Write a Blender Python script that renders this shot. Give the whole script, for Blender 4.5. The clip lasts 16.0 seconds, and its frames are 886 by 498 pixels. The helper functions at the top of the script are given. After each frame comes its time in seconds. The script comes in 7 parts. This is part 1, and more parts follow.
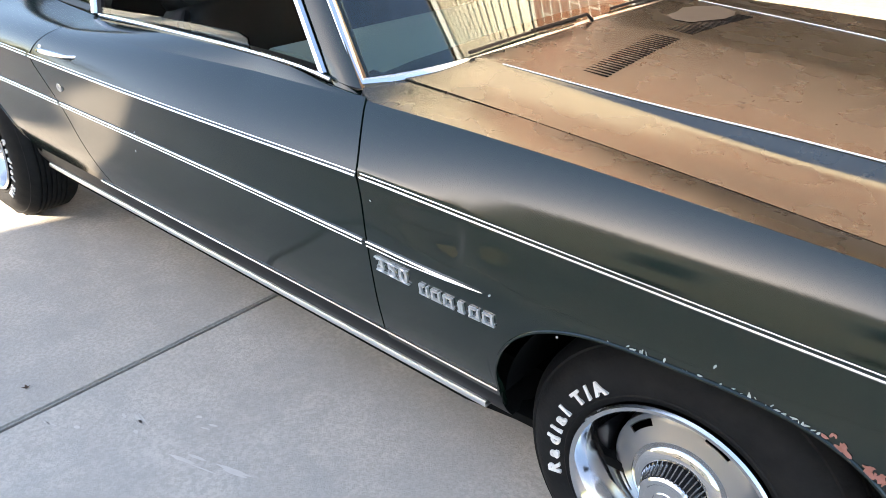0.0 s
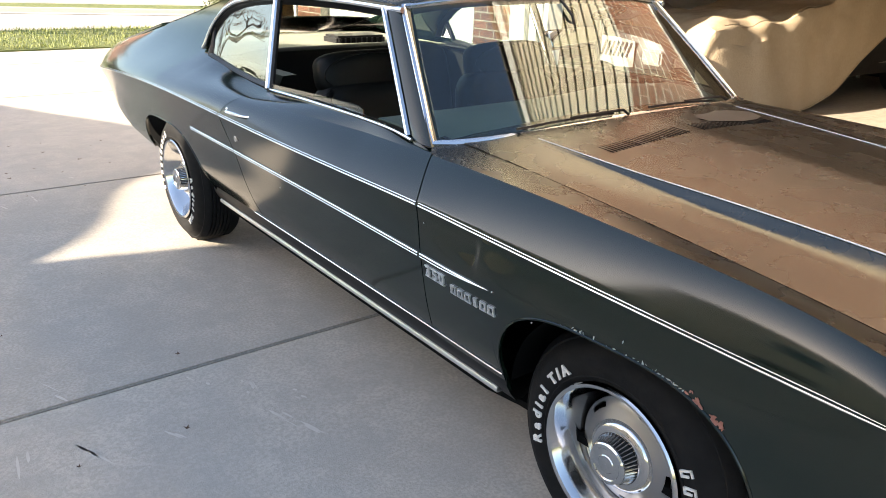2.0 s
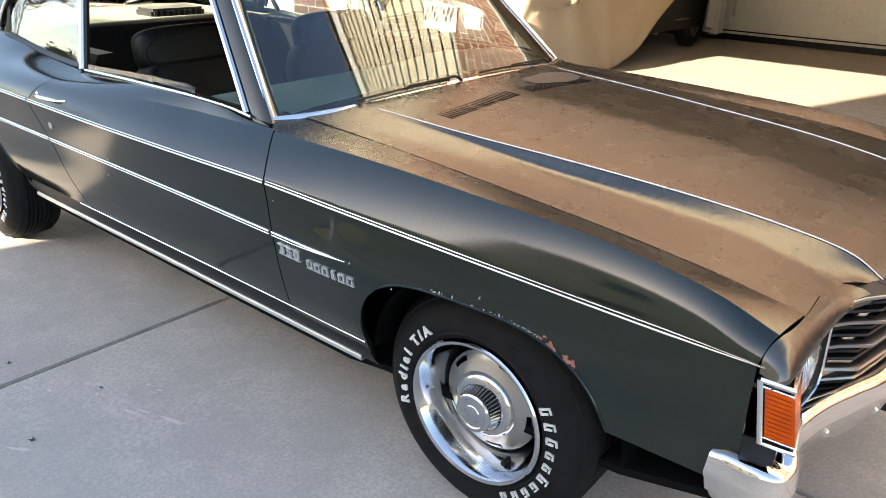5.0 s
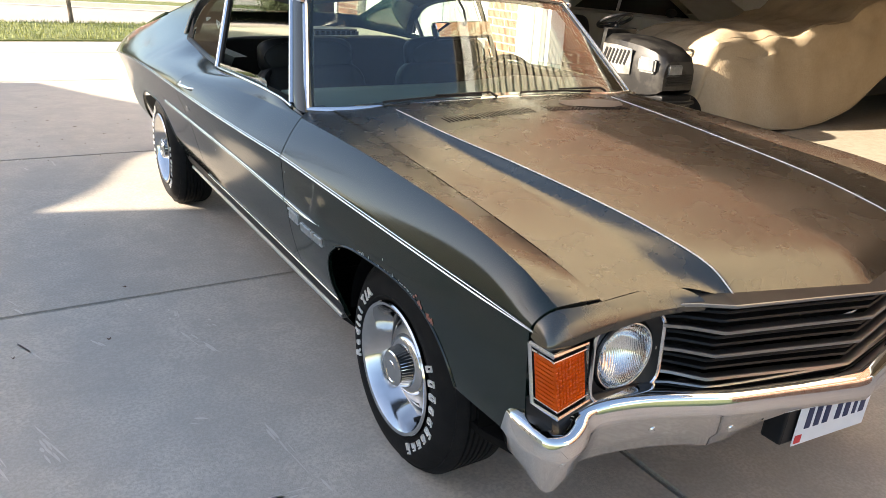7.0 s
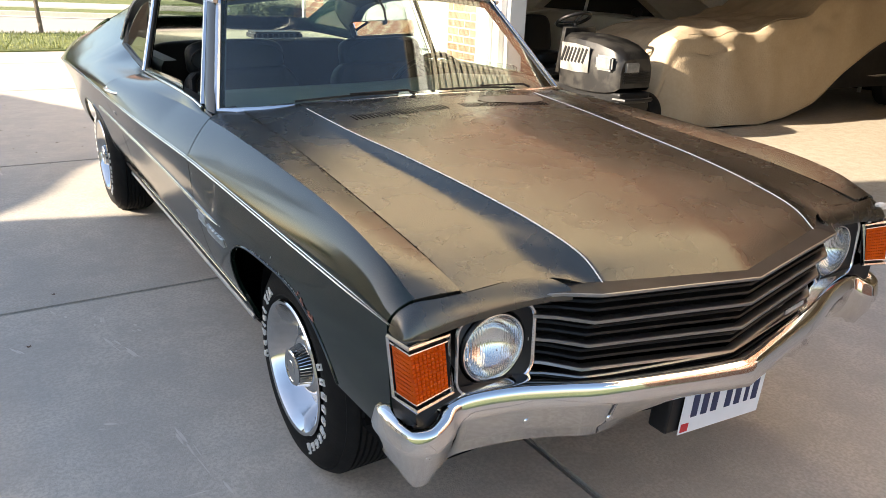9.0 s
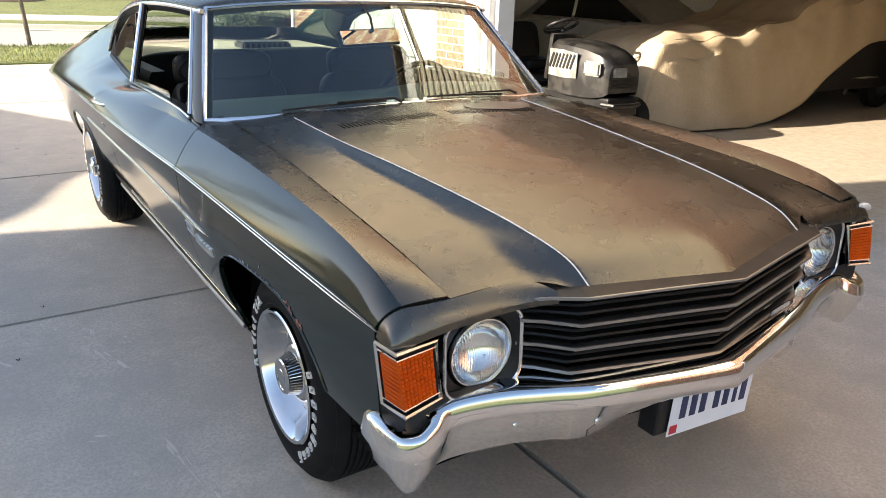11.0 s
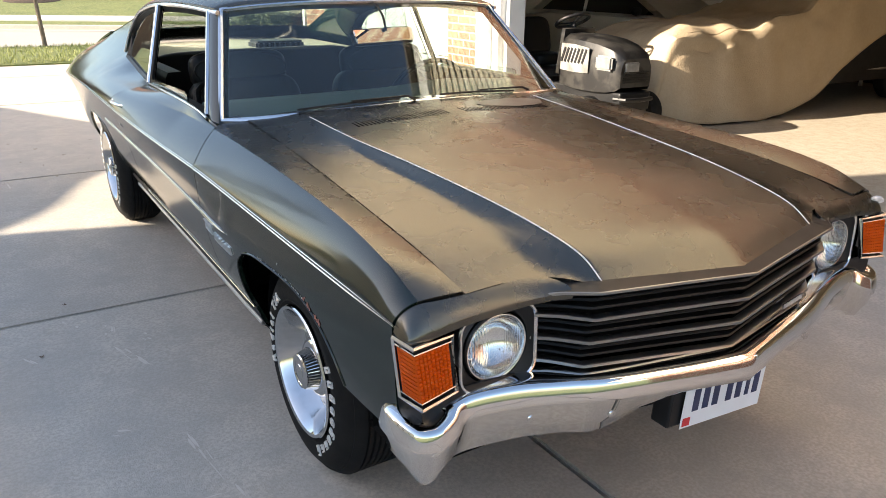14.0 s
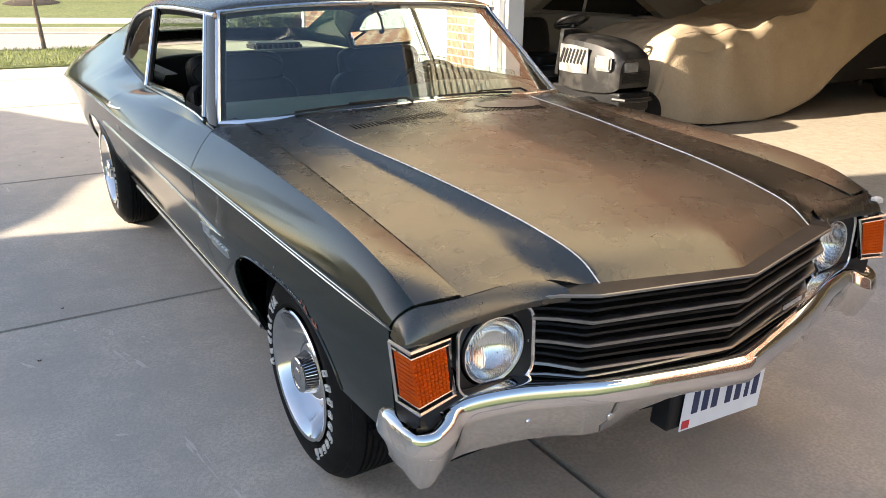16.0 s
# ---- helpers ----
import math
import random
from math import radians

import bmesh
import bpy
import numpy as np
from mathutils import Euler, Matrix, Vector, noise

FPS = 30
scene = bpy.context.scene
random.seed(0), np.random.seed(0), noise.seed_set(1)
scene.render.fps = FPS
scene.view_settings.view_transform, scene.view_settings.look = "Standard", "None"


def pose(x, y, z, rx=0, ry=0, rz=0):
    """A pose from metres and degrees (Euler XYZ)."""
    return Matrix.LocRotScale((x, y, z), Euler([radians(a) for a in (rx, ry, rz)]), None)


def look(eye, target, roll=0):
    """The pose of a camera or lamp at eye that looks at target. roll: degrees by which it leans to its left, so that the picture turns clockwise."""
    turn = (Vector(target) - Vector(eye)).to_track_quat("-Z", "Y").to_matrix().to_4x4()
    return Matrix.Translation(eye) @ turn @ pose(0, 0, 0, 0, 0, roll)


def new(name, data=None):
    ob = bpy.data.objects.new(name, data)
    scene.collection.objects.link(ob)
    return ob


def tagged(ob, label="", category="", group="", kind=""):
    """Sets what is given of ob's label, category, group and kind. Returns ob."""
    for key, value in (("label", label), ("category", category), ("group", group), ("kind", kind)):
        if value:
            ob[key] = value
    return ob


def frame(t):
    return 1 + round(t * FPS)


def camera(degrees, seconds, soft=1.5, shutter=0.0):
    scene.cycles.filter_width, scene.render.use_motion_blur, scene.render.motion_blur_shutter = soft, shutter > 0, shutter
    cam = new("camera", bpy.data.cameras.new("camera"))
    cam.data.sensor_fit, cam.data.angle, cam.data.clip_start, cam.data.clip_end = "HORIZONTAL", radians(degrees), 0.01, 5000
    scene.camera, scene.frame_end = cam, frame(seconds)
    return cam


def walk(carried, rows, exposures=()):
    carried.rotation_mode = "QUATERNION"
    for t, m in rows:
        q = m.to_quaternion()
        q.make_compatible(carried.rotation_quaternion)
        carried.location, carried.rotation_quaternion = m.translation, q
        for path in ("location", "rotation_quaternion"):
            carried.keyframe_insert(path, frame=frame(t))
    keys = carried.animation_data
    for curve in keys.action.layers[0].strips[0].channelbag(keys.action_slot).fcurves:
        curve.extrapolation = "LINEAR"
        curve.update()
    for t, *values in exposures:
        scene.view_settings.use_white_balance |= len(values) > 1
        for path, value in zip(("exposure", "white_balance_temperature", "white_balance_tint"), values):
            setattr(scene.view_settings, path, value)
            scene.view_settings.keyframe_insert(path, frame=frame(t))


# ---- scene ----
from mathutils.bvhtree import BVHTree

cam = camera(62.18, 16.0, soft=0.6)
PATH = [
    (0, (0.2929, -1.7609, 1.3413), (-0.8535, -0.4223, 0.3959), 0.453),
    (0.5, (0.4441, -1.8899, 1.3512), (-0.7477, -0.5505, 0.4648), 1.136),
    (1, (0.6392, -1.9714, 1.4029), (-0.6933, -0.7312, 0.5744), 0.314),
    (1.5, (0.8204, -1.9487, 1.3994), (-0.6274, -0.8177, 0.6092), 2.669),
    (2, (0.8710, -1.9720, 1.4084), (-0.6118, -0.8400, 0.6874), 1.778),
    (2.5, (0.8293, -2.0225, 1.4238), (-0.7701, -1.0074, 0.7823), 0.521),
    (3, (0.7981, -2.0623, 1.4190), (-0.8807, -1.1684, 0.8007), 0.205),
    (3.5, (0.8122, -2.0634, 1.4447), (-0.8441, -1.1011, 0.8696), -0.245),
    (4, (0.8112, -2.0575, 1.4211), (-0.6657, -0.8636, 0.8100), 0.711),
    (4.5, (0.8176, -2.0475, 1.4139), (-0.5236, -0.7351, 0.7385), 0.976),
    (5, (0.8722, -2.0226, 1.4249), (-0.2886, -0.5971, 0.6373), 1.735),
    (5.2, (0.9349, -1.9950, 1.4164), (-0.2428, -0.5941, 0.6098), 1.076),
    (7.3, (1.6596, -1.5783, 1.3937), (0.0540, -0.6168, 0.6883), 3.923),
    (7.5, (1.6831, -1.5191, 1.3898), (0.0853, -0.5504, 0.6765), 4.451),
    (8, (1.7082, -1.4735, 1.3915), (0.1285, -0.4689, 0.6880), 3.666),
    (8.5, (1.7186, -1.4507, 1.3850), (0.1322, -0.4619, 0.6740), 2.899),
    (9, (1.7328, -1.4423, 1.3879), (0.1563, -0.4260, 0.6937), 2.336),
    (11.5, (1.7499, -1.4357, 1.3900), (0.1742, -0.4024, 0.7193), 1.457),
    (12, (1.7540, -1.4387, 1.3934), (0.1696, -0.4124, 0.7328), 1.091),
    (12.5, (1.7550, -1.4453, 1.3970), (0.1625, -0.4337, 0.7333), 0.865),
    (13, (1.7541, -1.4475, 1.3972), (0.1645, -0.4443, 0.7141), 0.751),
    (13.5, (1.7594, -1.4514, 1.3989), (0.1709, -0.4447, 0.7184), 0.702),
    (14, (1.7673, -1.4553, 1.4013), (0.1805, -0.4505, 0.7138), 0.899),
    (14.5, (1.7717, -1.4550, 1.4040), (0.1888, -0.4410, 0.7212), 1.079),
    (15, (1.7725, -1.4529, 1.4048), (0.1936, -0.4333, 0.7210), 1.045),
    (15.5, (1.7693, -1.4477, 1.4048), (0.1901, -0.4298, 0.7191), 0.929),
    (16, (1.7636, -1.4448, 1.4029), (0.1757, -0.4404, 0.7176), 0.666),
]
EXPOSURES = [(0.0, 2.88, 6800, 12), (1.0, 2.78, 6800, 12), (1.5, 2.11, 6850, 12), (2.0, 2.08, 6900, 12), (2.8, 1.46, 7050, 12), (3.5, 1.28, 7150, 12), (4.0, 1.49, 7100, 12), (4.5, 1.95, 7000, 12), (5.0, 2.47, 6900, 12), (7.4, 1.91, 6900, 12), (16.0, 1.87, 6900, 12)]
walk(cam, [(t, look(eye, target, roll)) for t, eye, target, roll in PATH], EXPOSURES)

# world and sun
SUN_ELEVATION = radians(23.0)
SUN_WAY = Vector((0.27, 0.963, 0.0))  # the way the light travels over the ground
world = bpy.data.worlds.new("sky")
scene.world = world
world.use_nodes = True
wn = world.node_tree
sky = wn.nodes.new("ShaderNodeTexSky")
sky.sky_type, sky.sun_disc = "NISHITA", False
sky.sun_elevation = SUN_ELEVATION
sky.dust_density = 1.2
sky.sun_rotation = math.atan2(-SUN_WAY.x, -SUN_WAY.y)
wn.nodes["Background"].inputs["Strength"].default_value = 0.117
wn.links.new(sky.outputs["Color"], wn.nodes["Background"].inputs["Color"])
sun = new("sun", bpy.data.lights.new("sun", "SUN"))
sun.data.energy, sun.data.angle, sun.data.color = 5.0, radians(0.45), (1.0, 0.9, 0.75)
sun.matrix_basis = look((0, -20, 12), Vector((0, -20, 12)) + SUN_WAY * math.cos(SUN_ELEVATION) - Vector((0, 0, math.sin(SUN_ELEVATION))))



# materials
def material(name, color, rough=0.6, metal=0.0, spots=(), bump=0.0, bump_scale=60.0, rough_var=0.0, coat=0.0, random_value=0.0, ior=1.5):
    """Principled material; spots: rows of (scale, other colour, amount, sharpness) of noise stains at real size."""
    m = bpy.data.materials.new(name)
    m.use_nodes = True
    t = m.node_tree
    b = t.nodes["Principled BSDF"]
    b.inputs["Roughness"].default_value, b.inputs["Metallic"].default_value = rough, metal
    b.inputs["Base Color"].default_value = (*color, 1)
    b.inputs["IOR"].default_value = ior
    if coat:
        b.inputs["Coat Weight"].default_value, b.inputs["Coat Roughness"].default_value = coat, 0.11
    where = t.nodes.new("ShaderNodeTexCoord").outputs["Object"]

    def noise_tex(scale, detail=5.0, seed=0.0):
        n = t.nodes.new("ShaderNodeTexNoise")
        n.noise_dimensions = "4D"
        n.inputs["W"].default_value = seed
        n.inputs["Scale"].default_value, n.inputs["Detail"].default_value = scale, detail
        t.links.new(where, n.inputs["Vector"])
        return n.outputs["Fac"]

    out = None
    for i, (scale, other, amount, sharp) in enumerate(spots):
        r = t.nodes.new("ShaderNodeMapRange")
        r.inputs["From Min"].default_value, r.inputs["From Max"].default_value = 0.5 - 0.25 / sharp, 0.5 + 0.25 / sharp
        r.inputs["To Max"].default_value = amount
        t.links.new(noise_tex(scale, 6.0, 3.7 * i), r.inputs["Value"])
        mix = t.nodes.new("ShaderNodeMix")
        mix.data_type = "RGBA"
        if out is None:
            mix.inputs["A"].default_value = (*color, 1)
        else:
            t.links.new(out, mix.inputs["A"])
        mix.inputs["B"].default_value = (*other, 1)
        t.links.new(r.outputs["Result"], mix.inputs["Factor"])
        out = mix.outputs["Result"]
    if random_value:
        info = t.nodes.new("ShaderNodeObjectInfo")
        r = t.nodes.new("ShaderNodeMapRange")
        r.inputs["To Min"].default_value, r.inputs["To Max"].default_value = 1 - random_value, 1 + random_value
        t.links.new(info.outputs["Random"], r.inputs["Value"])
        hsv = t.nodes.new("ShaderNodeHueSaturation")
        if out is None:
            hsv.inputs["Color"].default_value = (*color, 1)
        else:
            t.links.new(out, hsv.inputs["Color"])
        t.links.new(r.outputs["Result"], hsv.inputs["Value"])
        out = hsv.outputs["Color"]
    if out is not None:
        t.links.new(out, b.inputs["Base Color"])
    if rough_var:
        r = t.nodes.new("ShaderNodeMapRange")
        r.inputs["To Min"].default_value, r.inputs["To Max"].default_value = max(0.02, rough - rough_var), min(1, rough + rough_var)
        t.links.new(noise_tex(9.0, 6.0, 11.0), r.inputs["Value"])
        t.links.new(r.outputs["Result"], b.inputs["Roughness"])
    if bump:
        bp = t.nodes.new("ShaderNodeBump")
        bp.inputs["Strength"].default_value, bp.inputs["Distance"].default_value = bump, 0.01
        t.links.new(noise_tex(bump_scale, 8.0, 5.0), bp.inputs["Height"])
        t.links.new(bp.outputs["Normal"], b.inputs["Normal"])
    return m


def glass(name, tint, rough=0.0, ior=1.5):
    m = material(name, tint, rough, ior=ior)
    m.node_tree.nodes["Principled BSDF"].inputs["Transmission Weight"].default_value = 1.0
    return m


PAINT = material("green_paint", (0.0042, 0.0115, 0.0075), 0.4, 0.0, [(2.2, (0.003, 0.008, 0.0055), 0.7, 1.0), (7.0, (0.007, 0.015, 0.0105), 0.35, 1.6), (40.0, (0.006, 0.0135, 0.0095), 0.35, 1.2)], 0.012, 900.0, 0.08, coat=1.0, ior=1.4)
# all the gloss lies in the clear coat
PAINT.node_tree.nodes["Principled BSDF"].inputs["Specular IOR Level"].default_value = 0.0
PAINT.node_tree.nodes["Principled BSDF"].inputs["Coat IOR"].default_value = 1.58
PAINT.node_tree.nodes["Principled BSDF"].inputs["Coat Roughness"].default_value = 0.11
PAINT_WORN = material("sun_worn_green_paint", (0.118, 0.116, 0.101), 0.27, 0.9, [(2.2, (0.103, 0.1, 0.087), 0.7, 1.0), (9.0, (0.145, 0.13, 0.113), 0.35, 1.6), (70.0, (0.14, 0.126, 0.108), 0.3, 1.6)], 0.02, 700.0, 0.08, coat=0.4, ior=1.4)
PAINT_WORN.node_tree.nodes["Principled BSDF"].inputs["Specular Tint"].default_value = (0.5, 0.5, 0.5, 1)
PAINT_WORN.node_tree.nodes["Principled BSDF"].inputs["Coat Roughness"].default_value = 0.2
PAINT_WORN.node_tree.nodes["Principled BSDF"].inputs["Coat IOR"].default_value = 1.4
CHROME = material("chrome", (0.8, 0.8, 0.79), 0.05, 1.0, [(30.0, (0.72, 0.72, 0.72), 0.5, 1.0)], rough_var=0.03)
CHROME_DULL = material("bright_trim", (0.72, 0.73, 0.74), 0.22, 1.0, rough_var=0.06)
GRILLE_SILVER = material("dull_grille_silver", (0.3, 0.3, 0.3), 0.36, 1.0, rough_var=0.1)
ALLOY = material("brushed_rim", (0.42, 0.42, 0.42), 0.32, 1.0, rough_var=0.08)
RUBBER = material("tyre_rubber", (0.008, 0.008, 0.0085), 0.75, 0, [(25.0, (0.02, 0.019, 0.018), 0.5, 1.5)], 0.15, 120.0, ior=1.25)
WHITE_LETTER = material("raised_white_letter", (0.78, 0.77, 0.74), 0.6, 0, [(60.0, (0.5, 0.48, 0.45), 0.6, 1.5)])
BLACK = material("black_plastic", (0.008, 0.008, 0.009), 0.45, 0, [(20.0, (0.02, 0.02, 0.02), 0.5, 1.5)], rough_var=0.1, ior=1.35)
DARK = material("black_undercoat", (0.005, 0.005, 0.005), 0.9, ior=1.2)
VINYL = material("black_vinyl", (0.005, 0.0055, 0.0055), 0.45, 0, [(6.0, (0.01, 0.0105, 0.01), 0.5, 1.0)], 0.1, 400.0, ior=1.28)
DASH = material("faded_dash_vinyl", (0.085, 0.12, 0.107), 0.6, 0, [(5.0, (0.11, 0.145, 0.13), 0.6, 1.0)], 0.1, 300.0)
SHELF = material("faded_shelf_board", (0.2, 0.195, 0.15), 0.85, 0, [(6.0, (0.14, 0.14, 0.11), 0.6, 1.0)])
AMBER = material("amber_lens", (0.56, 0.082, 0.004), 0.16, 0, [(14.0, (0.42, 0.045, 0.002), 0.7, 1.0)], ior=1.35)
LENS = glass("clear_lens", (0.97, 0.98, 0.98))
WINDOW = glass("car_glass", (0.78, 0.9, 0.85), 0.0, 1.52)
SIDE_GLASS = glass("tinted_side_glass", (0.35, 0.4, 0.4), 0.0, 1.9)
WHEEL_CHROME = material("polished_wheel", (0.62, 0.63, 0.64), 0.1, 1.0, [(40.0, (0.5, 0.5, 0.5), 0.5, 1.0)], rough_var=0.05)
BADGE = material("silver_badge", (0.8, 0.8, 0.79), 0.32, 0.85)
SCUFF = material("chalky_scuff", (0.63, 0.58, 0.52), 0.9, 0, [(30.0, (0.5, 0.46, 0.4), 0.8, 1.0)])
CONCRETE = material("broom_concrete", (0.505, 0.46, 0.4), 0.85, 0, [(0.7, (0.585, 0.522, 0.44), 0.8, 0.9), (2.6, (0.4, 0.355, 0.3), 0.6, 1.3), (9.0, (0.42, 0.375, 0.32), 0.5, 2.0), (22.0, (0.585, 0.522, 0.44), 0.45, 1.8), (90.0, (0.33, 0.295, 0.25), 0.55, 2.5), (5.0, (0.36, 0.33, 0.29), 0.45, 3.0)], 0.22, 200.0, 0.1, random_value=0.06)
JOINT = material("joint_filler", (0.018, 0.017, 0.016), 0.95, 0, [(12.0, (0.04, 0.038, 0.034), 0.6, 1.5)])
FLOOR = material("garage_floor", (0.44, 0.39, 0.31), 0.7, 0, [(1.5, (0.36, 0.3, 0.23), 0.7, 1.2), (14.0, (0.26, 0.2, 0.14), 0.5, 2.0), (60.0, (0.5, 0.46, 0.38), 0.4, 2.0)], 0.15, 80.0)
ASPHALT = material("pale_road", (0.34, 0.32, 0.285), 0.9, 0, [(0.6, (0.4, 0.375, 0.335), 0.8, 0.8), (30.0, (0.25, 0.235, 0.21), 0.5, 1.5)], 0.2, 90.0)
SOIL = material("mulch", (0.03, 0.021, 0.014), 0.95, 0, [(8.0, (0.075, 0.05, 0.03), 0.7, 1.5)], 0.6, 30.0)
LAWN = material("lawn_ground", (0.125, 0.15, 0.035), 0.9, 0, [(0.4, (0.17, 0.19, 0.055), 0.8, 1.0), (2.0, (0.07, 0.095, 0.022), 0.6, 2.2), (10.0, (0.21, 0.22, 0.08), 0.6, 2.5), (30.0, (0.06, 0.08, 0.02), 0.5, 3.0)], 0.8, 25.0)
GRASS = material("grass_blades", (0.19, 0.23, 0.05), 0.7, 0, [(1.2, (0.28, 0.28, 0.09), 0.8, 1.5)])
BRICK = material("red_brick", (0.27, 0.11, 0.065), 0.85, 0, [(14.0, (0.2, 0.075, 0.045), 0.6, 1.5), (70.0, (0.35, 0.16, 0.1), 0.4, 2.0)], 0.5, 140.0, random_value=0.3)
MORTAR = material("pale_mortar", (0.52, 0.47, 0.4), 0.95, 0, [(20.0, (0.42, 0.38, 0.32), 0.6, 1.3)], 0.4, 200.0)
CREAM = material("cream_siding", (0.62, 0.545, 0.42), 0.55, 0, [(3.0, (0.58, 0.51, 0.38), 0.7, 1.0)], 0.05, 200.0)
WHITE = material("white_paint", (0.78, 0.77, 0.74), 0.5, 0, [(4.0, (0.7, 0.69, 0.66), 0.6, 1.0)], 0.04, 120.0)
DRYWALL = material("painted_wall", (0.72, 0.67, 0.58), 0.8, 0, [(2.0, (0.66, 0.6, 0.51), 0.6, 1.0), (25.0, (0.5, 0.45, 0.38), 0.25, 2.5)])
CEILING = material("bare_ceiling_board", (0.33, 0.28, 0.22), 0.9, 0, [(1.5, (0.27, 0.22, 0.17), 0.7, 1.0)])
SHINGLE = material("roof_shingle", (0.09, 0.08, 0.072), 0.95, 0, [(5.0, (0.13, 0.115, 0.1), 0.7, 1.3)], 0.5, 60.0)
CANVAS = material("tan_canvas", (0.46, 0.36, 0.245), 0.85, 0, [(2.5, (0.38, 0.285, 0.18), 0.7, 1.0), (30.0, (0.5, 0.4, 0.28), 0.4, 1.5)], 0.5, 60.0)
CANVAS_GREY = material("grey_cover_cloth", (0.3, 0.28, 0.25), 0.9, 0, [(6.0, (0.24, 0.22, 0.19), 0.7, 1.0)], 0.3, 60.0)
BARK = material("bark", (0.14, 0.11, 0.085), 0.95, 0, [(25.0, (0.22, 0.18, 0.14), 0.7, 1.3)], 0.7, 60.0)
POST = material("stained_post", (0.3, 0.1, 0.035), 0.7, 0, [(12.0, (0.2, 0.06, 0.02), 0.6, 1.3)])
LEAF = material("shrub_leaf", (0.12, 0.15, 0.07), 0.7, 0, [(3.0, (0.2, 0.2, 0.11), 0.7, 1.3)], random_value=0.3)
LEAF_RED = material("shrub_leaf_red", (0.3, 0.12, 0.05), 0.7, 0, [(3.0, (0.26, 0.2, 0.09), 0.7, 1.3)])
SILVER = material("beige_car_paint", (0.75, 0.72, 0.66), 0.35, 0.2, [(4.0, (0.55, 0.51, 0.44), 0.5, 1.0)])
DARKGLASS = material("dark_window", (0.012, 0.014, 0.016), 0.06)
PLATE = material("plate_white", (0.72, 0.76, 0.82), 0.4, 0, [(15.0, (0.62, 0.66, 0.72), 0.5, 1.2)])
PLATE_INK = material("plate_ink", (0.02, 0.03, 0.09), 0.5)
FLUTED = glass("fluted_glass", (0.96, 0.98, 0.98), 0.02)
t = FLUTED.node_tree
wave = t.nodes.new("ShaderNodeTexWave")
wave.bands_direction = "Y"
wave.inputs["Scale"].default_value = 55.0
wave.inputs["Distortion"].default_value = 1.5
bp = t.nodes.new("ShaderNodeBump")
bp.inputs["Strength"].default_value, bp.inputs["Distance"].default_value = 0.1, 0.01
t.links.new(t.nodes.new("ShaderNodeTexCoord").outputs["Object"], wave.inputs["Vector"])
t.links.new(wave.outputs["Fac"], bp.inputs["Height"])
t.links.new(bp.outputs["Normal"], t.nodes["Principled BSDF"].inputs["Normal"])
LAMPGLASS = material("hazy_lamp_glass", (0.3, 0.3, 0.29), 0.15, 0.2, [(20.0, (0.12, 0.12, 0.11), 0.6, 1.2)])


# building helpers
def part(name, bm, mat, parent, label="", smooth=True, thick=0.0, bevel=0.0):
    """Links a bmesh as one mesh object under a thing (an Empty) or under one of its parts."""
    me = bpy.data.meshes.new(name)
    bm.edges.index_update()
    rim = [e.is_boundary for e in bm.edges]
    bm.to_mesh(me)
    bm.free()
    me.materials.append(mat)
    if smooth:
        me.polygons.foreach_set("use_smooth", [True] * len(me.polygons))
        me.set_sharp_from_angle(angle=radians(35))
        if thick and any(rim):
            # the outline of a panel stays crisp
            keep = me.attributes.get("sharp_edge") or me.attributes.new("sharp_edge", "BOOLEAN", "EDGE")
            old = [False] * len(me.edges)
            keep.data.foreach_get("value", old)
            keep.data.foreach_set("value", [a or b for a, b in zip(old, rim)])
    ob = new(name, me)
    if parent is not None:
        ob.parent = parent
        if parent.type == "EMPTY":
            ob.matrix_parent_inverse = parent.matrix_basis.inverted()
    if thick:
        s = ob.modifiers.new("thickness", "SOLIDIFY")
        s.thickness, s.offset = thick, -1
    if bevel:
        b = ob.modifiers.new("edges", "BEVEL")
        b.width, b.segments, b.limit_method = bevel, 2, "ANGLE"
    if label:
        tagged(ob, label)
    return ob


def thing(name, at, label, category, group="", kind=""):
    ob = new(name)
    ob.matrix_basis = pose(*at)
    ob.empty_display_size = 0.1
    return tagged(ob, label, category, group, kind)


def box(bm, lo, hi, m=None):
    v = [bm.verts.new((x, y, z)) for z in (lo[2], hi[2]) for y in (lo[1], hi[1]) for x in (lo[0], hi[0])]
    for q in ((0, 2, 3, 1), (4, 5, 7, 6), (0, 1, 5, 4), (2, 6, 7, 3), (0, 4, 6, 2), (1, 3, 7, 5)):
        bm.faces.new([v[i] for i in q])
    if m is not None:
        for p in v:
            p.co = m @ p.co
    return bm


def boxes(*pairs):
    bm = bmesh.new()
    for lo, hi in pairs:
        box(bm, lo, hi)
    return bm


def grid(bm, rows, closed=False, flip=False):
    vs = [[bm.verts.new(p) for p in r] for r in rows]
    n = len(vs[0])
    for a, b in zip(vs[:-1], vs[1:]):
        for j in range(n if closed else n - 1):
            k = (j + 1) % n
            q = (a[j], a[k], b[k], b[j])
            bm.faces.new(q[::-1] if flip else q)
    return vs


